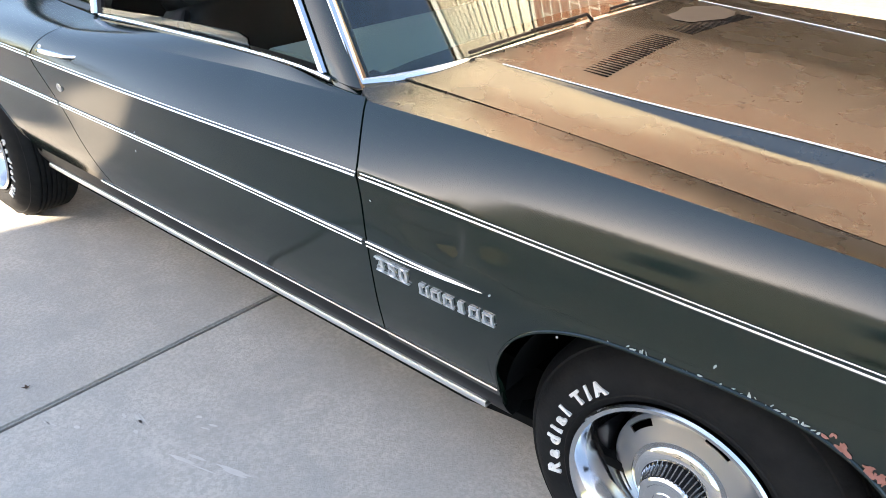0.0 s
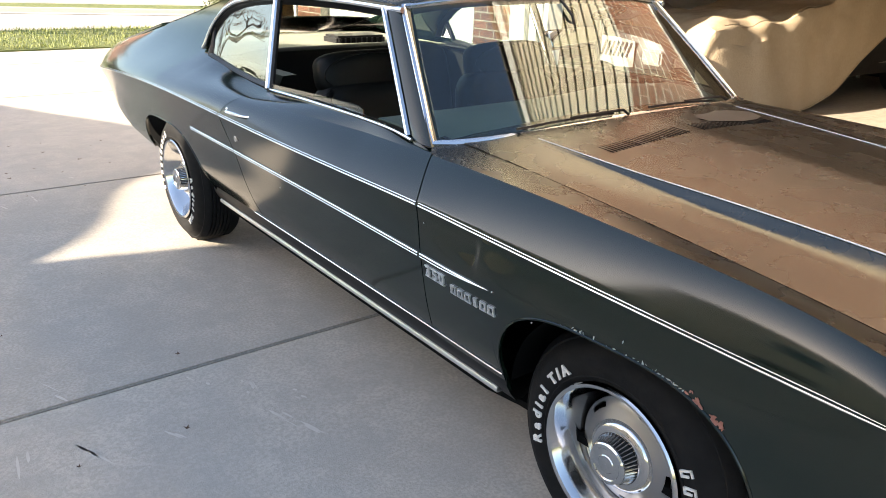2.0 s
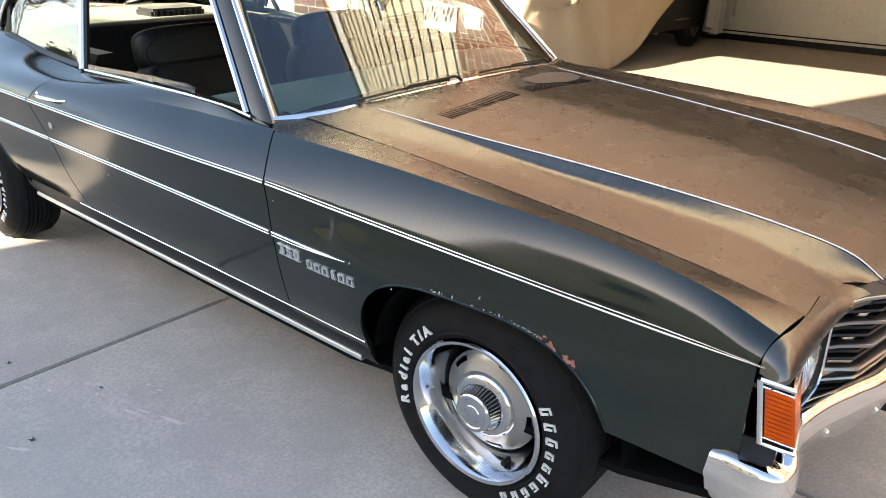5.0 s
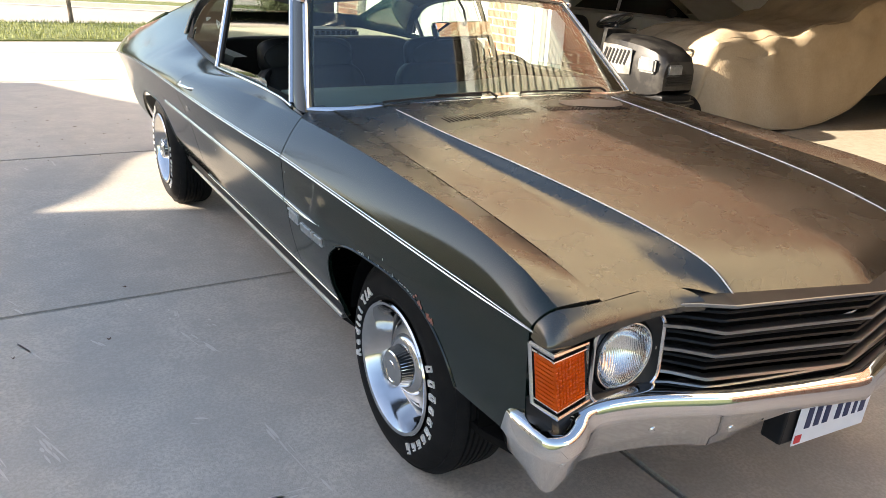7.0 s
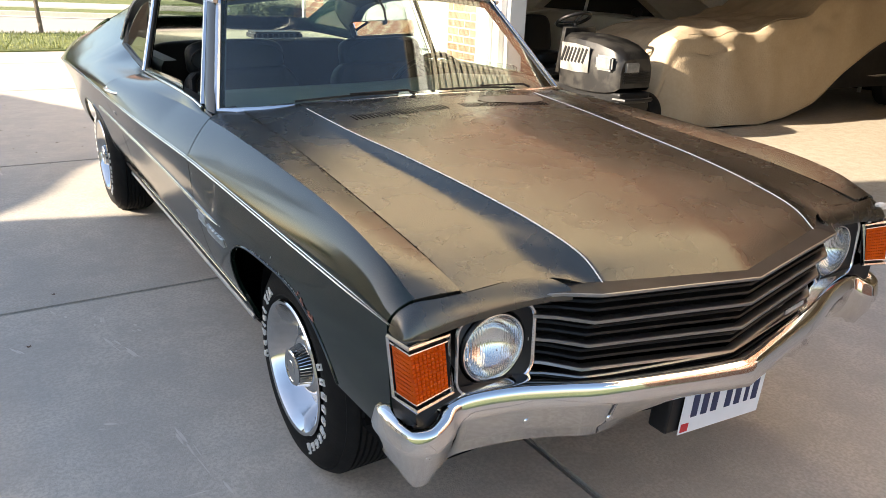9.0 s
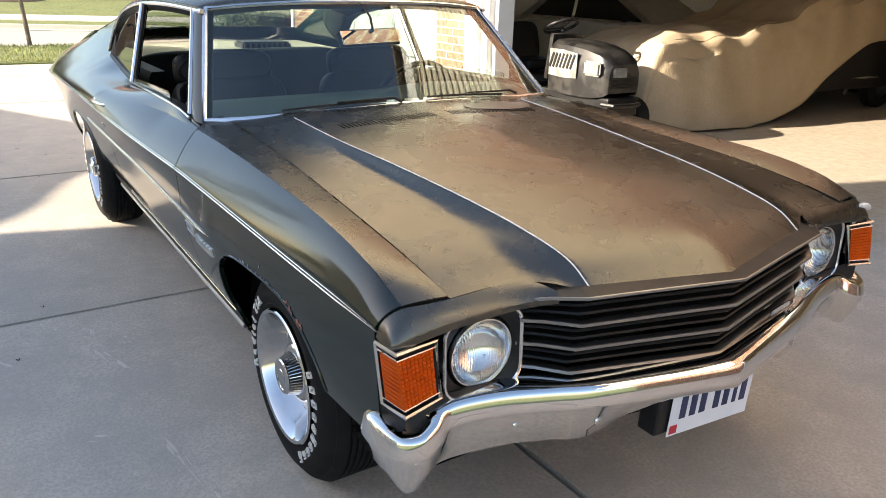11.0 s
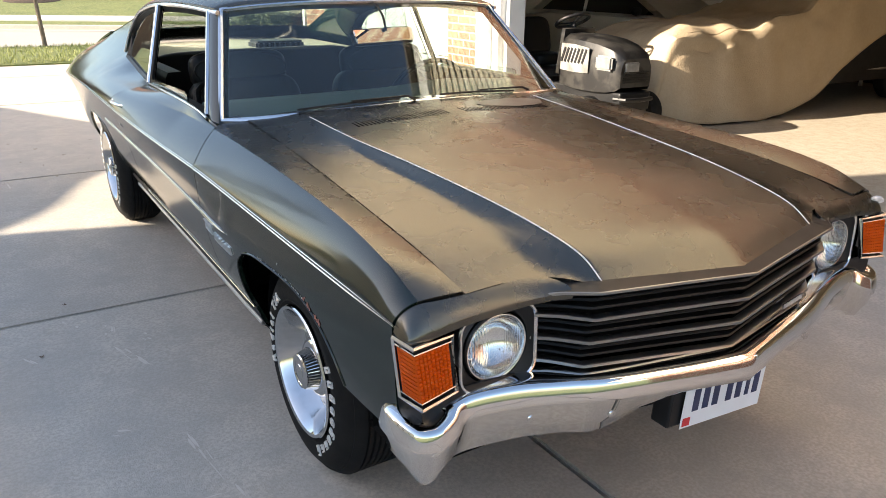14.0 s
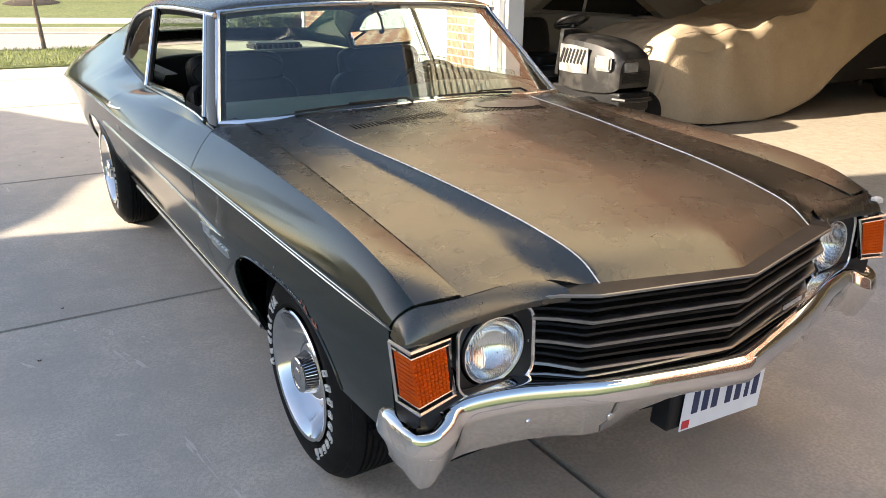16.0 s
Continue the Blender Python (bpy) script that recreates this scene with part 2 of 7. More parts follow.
def sweep(bm, path, radius, sides=8, squash=1.0, cap=True, up=(0, 0, 1)):
    """A rounded bar along a path; radius may be a list."""
    P = [Vector(p) for p in path]
    rows = []
    for i, p in enumerate(P):
        d = (P[min(i + 1, len(P) - 1)] - P[max(i - 1, 0)]).normalized()
        a = d.cross(Vector(up))
        if a.length < 1e-4:
            a = d.cross(Vector((1, 0, 0)))
        a.normalize()
        b = a.cross(d)
        r = radius[i] if isinstance(radius, (list, tuple)) else radius
        rows.append([p + r * (math.cos(2 * math.pi * k / sides) * a + squash * math.sin(2 * math.pi * k / sides) * b) for k in range(sides)])
    vs = grid(bm, rows, True)
    if cap:
        bm.faces.new(vs[0])
        bm.faces.new(vs[-1][::-1])
    return bm


def lathe(bm, profile, m, n=48):
    """Turns rows of (radius, height) round the z axis of the pose m."""
    rows = [[m @ Vector((r * math.cos(2 * math.pi * k / n), r * math.sin(2 * math.pi * k / n), h)) for k in range(n)] for r, h in profile]
    return grid(bm, rows, True)


def cr(xs, ys, x):
    """A smooth curve through points, xs rising or falling; monotone-limited slopes."""
    if xs[0] > xs[-1]:
        xs, ys = xs[::-1], ys[::-1]
    x = min(max(x, xs[0]), xs[-1])
    i = min(max(int(np.searchsorted(xs, x)) - 1, 0), len(xs) - 2)

    def slope(k):
        if k == 0 or k == len(xs) - 1:
            j = min(k, len(xs) - 2)
            return (ys[j + 1] - ys[j]) / (xs[j + 1] - xs[j])
        return (ys[k + 1] - ys[k - 1]) / (xs[k + 1] - xs[k - 1])

    h = xs[i + 1] - xs[i]
    s = (x - xs[i]) / h
    a, b = slope(i) * h, slope(i + 1) * h
    return (2 * s**3 - 3 * s**2 + 1) * ys[i] + (s**3 - 2 * s**2 + s) * a + (3 * s**2 - 2 * s**3) * ys[i + 1] + (s**3 - s**2) * b


def line(points, u):
    """The point at u (0 to 1) of a smooth line through points, even in their order."""
    n = len(points) - 1
    k = [i / n for i in range(n + 1)]
    return Vector([cr(k, [p[c] for p in points], u) for c in range(3)])


def bez(p0, p1, p2, u):
    return tuple((1 - u) ** 2 * a + 2 * u * (1 - u) * b + u * u * c for a, b, c in zip(p0, p1, p2))


def spread(a, b, n):
    return [a + (b - a) * i / (n - 1) for i in range(n)]


# ground, road and lawns
KERB, KERB_WAY, KERB_OUT = Vector((-22.6, -2.4, 0)), Vector((0.39, 0.92, 0)), Vector((-0.92, 0.39, 0))


def beyond(x, y):
    """How far a place lies past the far kerb of the road."""
    return (Vector((x, y, 0)) - KERB).dot(KERB_OUT)


def terrain(x, y):
    s = beyond(x, y)
    return min(1.26, 0.08 * s) if s > 0 else 0.0


def at_kerb(along, s, z=0.0):
    p = KERB + KERB_WAY * along + KERB_OUT * s
    return (p.x, p.y, terrain(p.x, p.y) + z)


bm = bmesh.new()
grid(bm, [[(x, y, -0.16) for y in (-600, -60, -20, 0, 20, 60, 600)] for x in (600, 60, 20, 0, -16, -60, -600)])
ground = tagged(part("ground", bm, LAWN, None), "level earth under lawn, road and driveway", "ground", kind="structure")
SLAB_X = [-12.15, -10.6, -7.92, -4.24, -1.53, 1.165, 3.86, 6.56]
SLAB_Y = [-10.5, -7.9, -5.25, -2.315, -0.13, 2.97]


def drive_z(x):
    """The drive rises a little towards the front of the car."""
    return 0.0095 * min(max(x + 2.85, 0.0), 4.0)


driveway = part("driveway", boxes(((-12.17, -10.5, -0.12), (6.56, 2.97, -0.05))), JOINT, None, smooth=False)
tagged(driveway, "pale broom-finished concrete driveway cast in large slabs", "driveway", kind="structure")
bm = bmesh.new()
grid(bm, [[(-12.13, y, -0.02), (-12.14, y, 0.02), (-12.2, y, 0.04), (-12.6, y, 0.05), (-15.2, y, 0.05), (-15.4, y, 0.02), (-15.45, y, -0.1)] for y in spread(-70, 70, 30)], flip=True)
tagged(part("verge", bm, LAWN, None), "strip of green grass between driveway and road", "lawn", kind="structure")
bm = bmesh.new()
grid(bm, [[(-15.4, a, -0.03), at_kerb(a * 1.05, 0.0, -0.03)] for a in spread(-90, 90, 30)], flip=True)
tagged(part("road", bm, ASPHALT, None), "pale sunlit residential street", "road", kind="structure")
bm = bmesh.new()
grid(bm, [[at_kerb(a, s, z) for s, z in ((-0.35, -0.02), (-0.02, -0.01), (0.0, 0.1), (0.14, 0.1), (0.16, 0.0))] for a in spread(-90, 90, 30)], flip=True)
tagged(part("kerb", bm, CONCRETE, None), "low concrete kerb along the far side of the road", "kerb", kind="structure")
bm = bmesh.new()
grid(bm, [[at_kerb(a, s, 0.02) for s in (0.16, 1, 2, 4, 7, 10, 14, 30, 90, 400)] for a in spread(-300, 300, 60)], flip=True)
tagged(part("far_lawn", bm, LAWN, None), "sunlit lawn rising gently to the houses", "lawn", kind="structure")
bm = bmesh.new()
grid(bm, [[at_kerb(a, s, z) for s, z in ((1.38, 0.0), (1.4, 0.05), (2.45, 0.05), (2.47, 0.0))] for a in spread(-60, 60, 50)], flip=True)
tagged(part("pavement", bm, CONCRETE, None), "narrow concrete footpath across the lawn", "pavement", kind="structure")
bm = bmesh.new()
rng = random.Random(4)
for i in range(22000):
    x, y = rng.uniform(-15.4, -12.12), rng.uniform(-9, 6)
    h, a, w = rng.uniform(0.03, 0.085), rng.uniform(0, 6.28), rng.uniform(0.004, 0.009)
    lean = Vector((rng.uniform(-0.03, 0.03), rng.uniform(-0.03, 0.03), h))
    o, d = Vector((x, y, 0.035)), Vector((math.cos(a), math.sin(a), 0)) * w
    bm.faces.new([bm.verts.new(o - d), bm.verts.new(o + d), bm.verts.new(o + lean)])
tagged(part("grass", bm, GRASS, None, smooth=False), "short green grass along the edge of the drive", "grass", kind="stuff")

# the house with its garages
YG, OPEN_X0, OPEN_X1, OPEN_Z = 3.0, -4.28, 2.4, 2.35
garage_floor = part("garage_floor", boxes(((-9.2, 2.98, -0.1), (4.2, 10.5, 0.0))), FLOOR, None, smooth=False)
tagged(garage_floor, "stained concrete garage floor, partly sunlit", "floor", kind="structure")
bm = boxes(((-9.25, YG, 0), (-8.56, YG + 0.28, 2.36)), ((-5.24, YG, 0), (-4.66, YG + 0.28, 2.36)), ((OPEN_X1, YG, 0), (9.2, YG + 0.28, 2.36)),
           ((-9.25, YG, 2.36), (9.2, YG + 0.28, 3.47)))
wall_front = tagged(part("wall_front", bm, MORTAR, None, smooth=False), "red brick garage front with pale mortar", "wall", kind="structure")
wall_upper = tagged(part("wall_upper", boxes(((-9.25, YG + 0.02, 3.47), (9.2, YG + 0.28, 6.12))), CREAM, None, smooth=False), "cream lap siding above the garage doors", "wall", kind="structure")
wall_side = part("wall_side", boxes(((-9.25, YG + 0.28, 0), (-9.0, 7.75, 5.5)), ((-9.25, 8.7, 0), (-9.0, 10.5, 5.5)), ((-9.25, 7.75, 0), (-9.0, 8.7, 1.1)), ((-9.25, 7.75, 2.2), (-9.0, 8.7, 5.5)), ((4.0, YG + 0.28, 0), (4.2, 10.5, 5.5)), ((9.0, YG + 0.28, 0), (9.2, 10.5, 5.5))), DRYWALL, None, smooth=False)
tagged(wall_side, "painted side walls of the garage", "wall", kind="structure")
bm = boxes(((-9.02, 7.68, 1.03), (-8.97, 7.75, 2.27)), ((-9.02, 8.7, 1.03), (-8.97, 8.77, 2.27)), ((-9.02, 7.75, 1.03), (-8.97, 8.7, 1.1)), ((-9.02, 7.75, 2.2), (-8.97, 8.7, 2.27)))
window_1 = tagged(part("window_1", bm, WHITE, None, smooth=False), "small side window of the garage with white frame", "window", kind="structure")
part("sash", boxes(((-9.1, 7.75, 1.62), (-9.06, 8.7, 1.67)), ((-9.1, 8.2, 1.1), (-9.06, 8.24, 2.2))), WHITE, window_1, smooth=False)
wall_back = part("wall_back", boxes(((-9.0, 10.3, 0), (4.0, 10.5, 5.5))), DRYWALL, None, smooth=False)
tagged(wall_back, "white painted back wall of the garage", "wall", kind="structure")
baseboard = part("baseboard", boxes(((-9.0, 10.275, 0.0), (4.0, 10.298, 0.09)), ((-9.0, 10.27, 0.13), (4.0, 10.298, 0.15))), BLACK, None, smooth=False, bevel=0.004)
tagged(baseboard, "dark skirting along the garage wall", "baseboard", kind="structure")
ceiling = part("ceiling", boxes(((-9.0, YG + 0.28, 2.75), (4.0, 10.3, 2.85))), CEILING, None, smooth=False)
tagged(ceiling, "plain garage ceiling", "ceiling", kind="structure")
bm = boxes(*[((-8.54, YG + 0.12, 0.01 + 0.585 * k), (-5.26, YG + 0.16, 0.585 * (k + 1) - 0.004)) for k in range(4)])
for k in range(4):
    for j in range(6):
        x0 = -8.44 + j * 0.54
        box(bm, (x0, YG + 0.108, 0.1 + 0.585 * k), (x0 + 0.46, YG + 0.121, 0.48 + 0.585 * k))
door_1 = tagged(part("door_1", bm, WHITE, None, smooth=False, bevel=0.006), "closed white sectional garage door with raised panels", "garage door", kind="structure")
bm = boxes(((-4.66, YG - 0.025, 0), (-4.45, YG + 0.3, 2.36)), ((-4.45, YG + 0.03, 0), (-4.34, YG + 0.3, 2.36)), ((-4.34, YG + 0.1, 0), (-4.28, YG + 0.3, 2.36)),
           ((OPEN_X1 - 0.1, YG + 0.05, 0), (OPEN_X1, YG + 0.3, 2.36)), ((-4.28, YG + 0.03, 2.32), (OPEN_X1, YG + 0.3, 2.36)))
trim = tagged(part("trim", bm, WHITE, None, smooth=False, bevel=0.008), "white painted casing round the open garage door", "trim", kind="structure")
corner = part("corner_board", boxes(((-9.34, YG - 0.03, 0), (-9.25, YG + 0.1, 5.5))), WHITE, None, smooth=False, bevel=0.006)
tagged(corner, "white corner board at the end of the front", "trim", kind="structure")
bm = bmesh.new()
grid(bm, [[(x, YG - 0.1, 6.15), (x, YG - 0.1, 6.18), (x, YG + 3.5, 8.44), (x, 10.7, 6.14), (x, 10.7, 6.04)] for x in (-9.8, -5, 0, 4.8, 9.7)])
tagged(part("roof_1", bm, SHINGLE, None, smooth=False, thick=0.1), "dark shingle roof of the house", "roof", kind="structure")
bm = boxes(((-9.75, YG - 0.09, 5.85), (9.65, YG + 0.018, 6.14)))
tagged(part("eave", bm, WHITE, None, smooth=False), "white fascia board under the roof edge", "trim", kind="structure")

# unseen house added to shade the drive; its outline is cut to the shadow's edge
U, V = Vector((0.963, -0.27, 0)), Vector((0.27, 0.963, 0))


def uv(u, v, z):
    p = U * u + V * v
    return (p.x, p.y, z)


SHADE = 0.4245
V0 = -10.0


def reach(v):
    return (v - V0) * SHADE


unseen_shade_house = thing("house", uv(3, V0 - 4, 0), "unseen cream house added to shade the drive, outline cut to the shadow edge", "house")
bm = bmesh.new()
profile = [(-7.15, 0.0), (-7.15, reach(-3.25)), (-6.41, reach(-2.6)), (-5.76, reach(-1.95)), (-5.1, reach(-1.45)), (-4.55, reach(-1.35)), (-4.2, reach(-1.5)), (-4.0, reach(-1.66)), (-3.8, reach(-1.82)), (-3.56, reach(-1.92)), (-3.2, reach(-1.96)),
           (-2.98, reach(-1.98)), (-2.77, reach(-2.04)), (-2.57, reach(-2.13)), (-2.4, reach(-2.25)), (-2.4, 6.3), (12.0, 6.3), (12.0, 0.0)]
front = [bm.verts.new(uv(u, V0, z)) for u, z in profile]
back = [bm.verts.new(uv(u, V0 - 7, z)) for u, z in profile]
bm.faces.new(front)
bm.faces.new(back[::-1])
for i in range(len(profile)):
    j = (i + 1) % len(profile)
    bm.faces.new((front[j], front[i], back[i], back[j]))
bmesh.ops.recalc_face_normals(bm, faces=bm.faces)
part("wall", bm, CREAM, unseen_shade_house, smooth=False)
bm = bmesh.new()
grid(bm, [[uv(u, v, z) for v, z in ((V0 + 0.3, 6.2), (V0 + 0.3, 6.3), (V0 - 3.5, 8.6), (V0 - 7.3, 6.3))] for u in (-2.39, 4, 12.3)])
part("roof", bm, SHINGLE, unseen_shade_house, smooth=False)
for u0 in (0.2, 3.2, 6.4):
    for z0 in (0.9, 3.8):
        bm = bmesh.new()
        box(bm, (-0.55, -0.03, 0), (0.55, 0.04, 1.4), Matrix.Translation(uv(u0, V0, z0)) @ pose(0, 0, 0, 0, 0, -15.7))
        win = part("window", bm, WHITE, unseen_shade_house, smooth=False)
        bm = bmesh.new()
        box(bm, (-0.47, -0.02, 0.08), (0.47, 0.055, 1.32), Matrix.Translation(uv(u0, V0, z0)) @ pose(0, 0, 0, 0, 0, -15.7))
        part("pane", bm, DARKGLASS, win, smooth=False)

# houses over the road
far_house = thing("brick_house", (-36.2, 5.2, 1.2), "red brick house with a white foundation, across the road", "house")
A, B = Vector((-40.3, 0.35, 0)), Vector((-32.75, 8.95, 0))
along = (B - A).normalized()
inward = Vector((-along.y, along.x, 0))


def on_wall(a, depth, z):
    p = A + along * a + inward * depth
    return Vector((p.x, p.y, z))


def wall_box(bm, a0, a1, d0, d1, z0, z1):
    v = [bm.verts.new(on_wall(a, d, z)) for z in (z0, z1) for d in (d0, d1) for a in (a0, a1)]
    for q in ((0, 2, 3, 1), (4, 5, 7, 6), (0, 1, 5, 4), (2, 6, 7, 3), (0, 4, 6, 2), (1, 3, 7, 5)):
        bm.faces.new([v[i] for i in q])
    return bm


LEN = (B - A).length
part("foundation", wall_box(bmesh.new(), 0, LEN, -0.03, 0.3, 0.6, 1.93), WHITE, far_house, "white painted foundation", smooth=False)
FARBRICK = material("far_brick", (0.33, 0.165, 0.125), 0.9, 0, [(3.0, (0.27, 0.12, 0.085), 0.7, 1.3), (9.0, (0.45, 0.3, 0.25), 0.5, 2.5)], 0.3, 60.0)
far_wall = part("wall", wall_box(bmesh.new(), 0, LEN, 0, 9, 1.93, 6.5), FARBRICK, far_house, smooth=False)
for a0 in (1.6, 4.4):
    w = part("window", wall_box(bmesh.new(), a0, a0 + 0.75, -0.06, 0.05, 1.5, 1.84), WHITE, far_house, smooth=False)
    for k in range(2):
        part("pane", wall_box(bmesh.new(), a0 + 0.06 + k * 0.34, a0 + 0.36 + k * 0.34, -0.075, 0.0, 1.55, 1.8), DARKGLASS, w, smooth=False)
for a0 in (3.0, 7.4):
    w = part("window", wall_box(bmesh.new(), a0, a0 + 1.2, -0.05, 0.05, 3.0, 4.5), WHITE, far_house, smooth=False)
    part("pane", wall_box(bmesh.new(), a0 + 0.07, a0 + 1.13, -0.07, 0.0, 3.07, 4.43), DARKGLASS, w, smooth=False)
bm = bmesh.new()
grid(bm, [[on_wall(a, d, z) for d, z in ((-0.4, 6.4), (4.5, 8.6), (9.4, 6.4))] for a in (-0.4, LEN + 0.4)])
part("roof", bm, SHINGLE, far_house, smooth=False)
dark_house = thing("shaded_house", (-33, 13, 1.2), "shaded dark house behind garden shrubs", "house")
bm = bmesh.new()
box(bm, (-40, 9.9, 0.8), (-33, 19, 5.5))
# the shade on this house is put into its very dark brick colour
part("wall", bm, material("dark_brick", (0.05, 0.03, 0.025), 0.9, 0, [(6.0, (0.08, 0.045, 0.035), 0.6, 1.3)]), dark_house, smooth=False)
for y0 in (10.6, 12.3, 13.9):
    w = part("window", boxes(((-33.0, y0, 1.6), (-32.93, y0 + 0.9, 3.2))), CEILING, dark_house, smooth=False)
    part("pane", boxes(((-32.95, y0 + 0.07, 1.67), (-32.915, y0 + 0.83, 3.13))), DARKGLASS, w, smooth=False)
ac = thing("air_conditioner", (*on_wall(8.55, -0.5, 0).to_2d(), 1.15), "grey outdoor air-conditioning unit beside the brick wall", "air conditioner")
part("casing", wall_box(bmesh.new(), 8.15, 8.95, -0.85, -0.1, 1.15, 2.1), material("grey_steel", (0.22, 0.23, 0.23), 0.6, 0.3), ac, smooth=False, bevel=0.02)
for k in range(9):
    part("louvre", wall_box(bmesh.new(), 8.18, 8.92, -0.875, -0.84, 1.25 + 0.09 * k, 1.285 + 0.09 * k), BLACK, ac, smooth=False)
# black railing fence at the side garden
fence = thing("fence", (-46, -2.5, 1.2), "black metal railing fence round a garden", "fence")
for k in range(34):
    y = -6.5 + 0.22 * k
    part("post" if k % 8 == 0 else "railing_bar", boxes(((-45.03, y, 1.2), (-44.97, y + (0.08 if k % 8 == 0 else 0.03), 2.5 if k % 8 == 0 else 2.4))), BLACK, fence, smooth=False)
for z in (1.35, 2.3):
    part("rail", boxes(((-45.02, -6.5, z), (-44.98, 1.0, z + 0.05))), BLACK, fence, smooth=False)

# brown house and rising ground beyond the fence
deck_house = thing("deck_house", (-64, -6, 1.2), "brown wooden house with a deck beyond the fence", "house")
BOARD = material("brown_boards", (0.2, 0.12, 0.075), 0.85, 0, [(2.0, (0.14, 0.08, 0.05), 0.7, 1.3), (14.0, (0.28, 0.18, 0.12), 0.4, 1.6)])
part("wall", boxes(((-70, -16, 0.6), (-62, 0.1, 6.0))), BOARD, deck_house, smooth=False)
bm = bmesh.new()
grid(bm, [[(x, -16.5, z), (x, 0.6, z)] for x, z in ((-61.4, 5.7), (-66, 8.0), (-70.6, 5.7))])
part("roof", bm, SHINGLE, deck_house, smooth=False, thick=0.12)
for y0 in (-12.5, -8.5, -3.6):
    w = part("window", boxes(((-62.0, y0, 2.4), (-61.93, y0 + 1.3, 4.0))), WHITE, deck_house, smooth=False)
    part("pane", boxes(((-61.95, y0 + 0.1, 2.5), (-61.915, y0 + 1.2, 3.9))), DARKGLASS, w, smooth=False)
part("deck", boxes(((-61.9, -9, 1.9), (-59.4, 0.3, 2.08))), BOARD, deck_house, smooth=False)
for y in spread(-8.8, 0.2, 7):
    part("deck_post", boxes(((-59.55, y, 1.0), (-59.42, y + 0.12, 2.95))), BOARD, deck_house, smooth=False)
part("deck_rail", boxes(((-59.56, -9, 2.86), (-59.4, 0.35, 2.95))), BOARD, deck_house, smooth=False)


# the coupe: x runs forward from the front axle, y to its left
car = thing("car", (-1.42, 0, 0), "dark green two-door coupe with worn paint and chrome trim", "car")
AXLES = (0.0, -2.845)

TRIM_X = [0.63, 0.3, -0.1, -0.4, -0.64, -1.05, -1.4, -1.8, -2.2, -2.6, -3.0, -3.5, -4.0, -4.2]
TRIM_W = [0.832, 0.842, 0.855, 0.868, 0.884, 0.908, 0.925, 0.938, 0.946, 0.95, 0.948, 0.935, 0.885, 0.84]
TRIM_Z = [0.757, 0.765, 0.778, 0.791, 0.805, 0.815, 0.823, 0.832, 0.84, 0.843, 0.835, 0.81, 0.766, 0.748]
SPEAR_W = [0.828, 0.85, 0.872, 0.882, 0.876, 0.872, 0.874, 0.88, 0.884, 0.888, 0.888, 0.88, 0.845, 0.8]
SHOULDER_X = [-1.89, -2.1, -2.32, -2.5, -2.7, -3.0, -3.4, -3.8, -4.2]
SHOULDER_W = [0.757, 0.745, 0.735, 0.73, 0.725, 0.72, 0.71, 0.70, 0.67]
SHOULDER_Z = [0.927, 0.931, 0.947, 0.967, 0.987, 1.0, 1.01, 0.965, 0.89]
SEAM = [(-0.60, 0.664, 0.9185), (-0.3, 0.662, 0.897), (0, 0.67, 0.876), (0.3, 0.68, 0.8525), (0.5, 0.68, 0.827), (0.642, 0.678, 0.797)]


RIDGE_X = [-1.95, -1.4, -1.0, -0.65, -0.3, 0.0, 0.3, 0.5, 0.62]
RIDGE_W = [0.80, 0.806, 0.798, 0.786, 0.78, 0.779, 0.782, 0.785, 0.783]
RIDGE_Z = [0.908, 0.914, 0.911, 0.909, 0.901, 0.889, 0.873, 0.843, 0.797]
INNER_X = [-4.2, -3.8, -3.52, -3.2, -2.85, -2.5]
INNER_W = [0.67, 0.68, 0.665, 0.62, 0.57, 0.52]
INNER_Z = [0.89, 0.962, 1.022, 1.095, 1.182, 1.272]


def trim_at(x):
    return cr(TRIM_X, TRIM_W, x), cr(TRIM_X, TRIM_Z, x)


def side_w(x, z):
    """Half width of the body side below the trim line."""
    w, zt = trim_at(x)
    tail = max(0.0, (-3.7 - x) / 0.5)
    # a knock in the fender: a long shallow hollow that ends in a short upright crease
    hollow = min(1.0, max(0.0, (x + 0.64) / 0.225)) ** 1.4 if x < -0.415 else max(0.0, 1 - (x + 0.415) / 0.02)
    dent = -0.01 * hollow * math.exp(-((z - 0.738) / 0.026) ** 2) + 0.004 * math.exp(-((x + 0.35) / 0.05) ** 2 - ((z - 0.715) / 0.03) ** 2)
    low = 0.775 - 0.06 * tail
    return cr([0.2, 0.33, 0.48, 0.66, zt], [low - 0.03, low, 0.5 * (low + cr(TRIM_X, SPEAR_W, x)) + 0.012, cr(TRIM_X, SPEAR_W, x), w], z) + dent


def arch(x, centre, rx_front, rx_rear, top, base):
    """Height of a wheel opening's lip at x, or None outside it."""
    d = (x - centre) / (rx_front if x > centre else rx_rear)
    if abs(d) >= 1:
        return None
    return base + (top - base) * (1 - abs(d) ** 3.2) ** 0.385


def side_low(x):
    if x > -0.7:
        a = arch(x, 0.0, 0.375, 0.365, 0.668, 0.3)
        if a is not None:
            return max(a, 0.48 if x > 0.3 else 0.33)
        return 0.48 if x > 0 else 0.33
    a = arch(x, -2.845, 0.40, 0.49, 0.64, 0.3)
    if a is not None:
        return max(a, 0.33 if x > -2.845 else 0.40)
    if x > -2.6:
        return 0.40
    return cr([-4.2, -4.05, -3.75, -3.3], [0.6, 0.53, 0.465, 0.40], x)


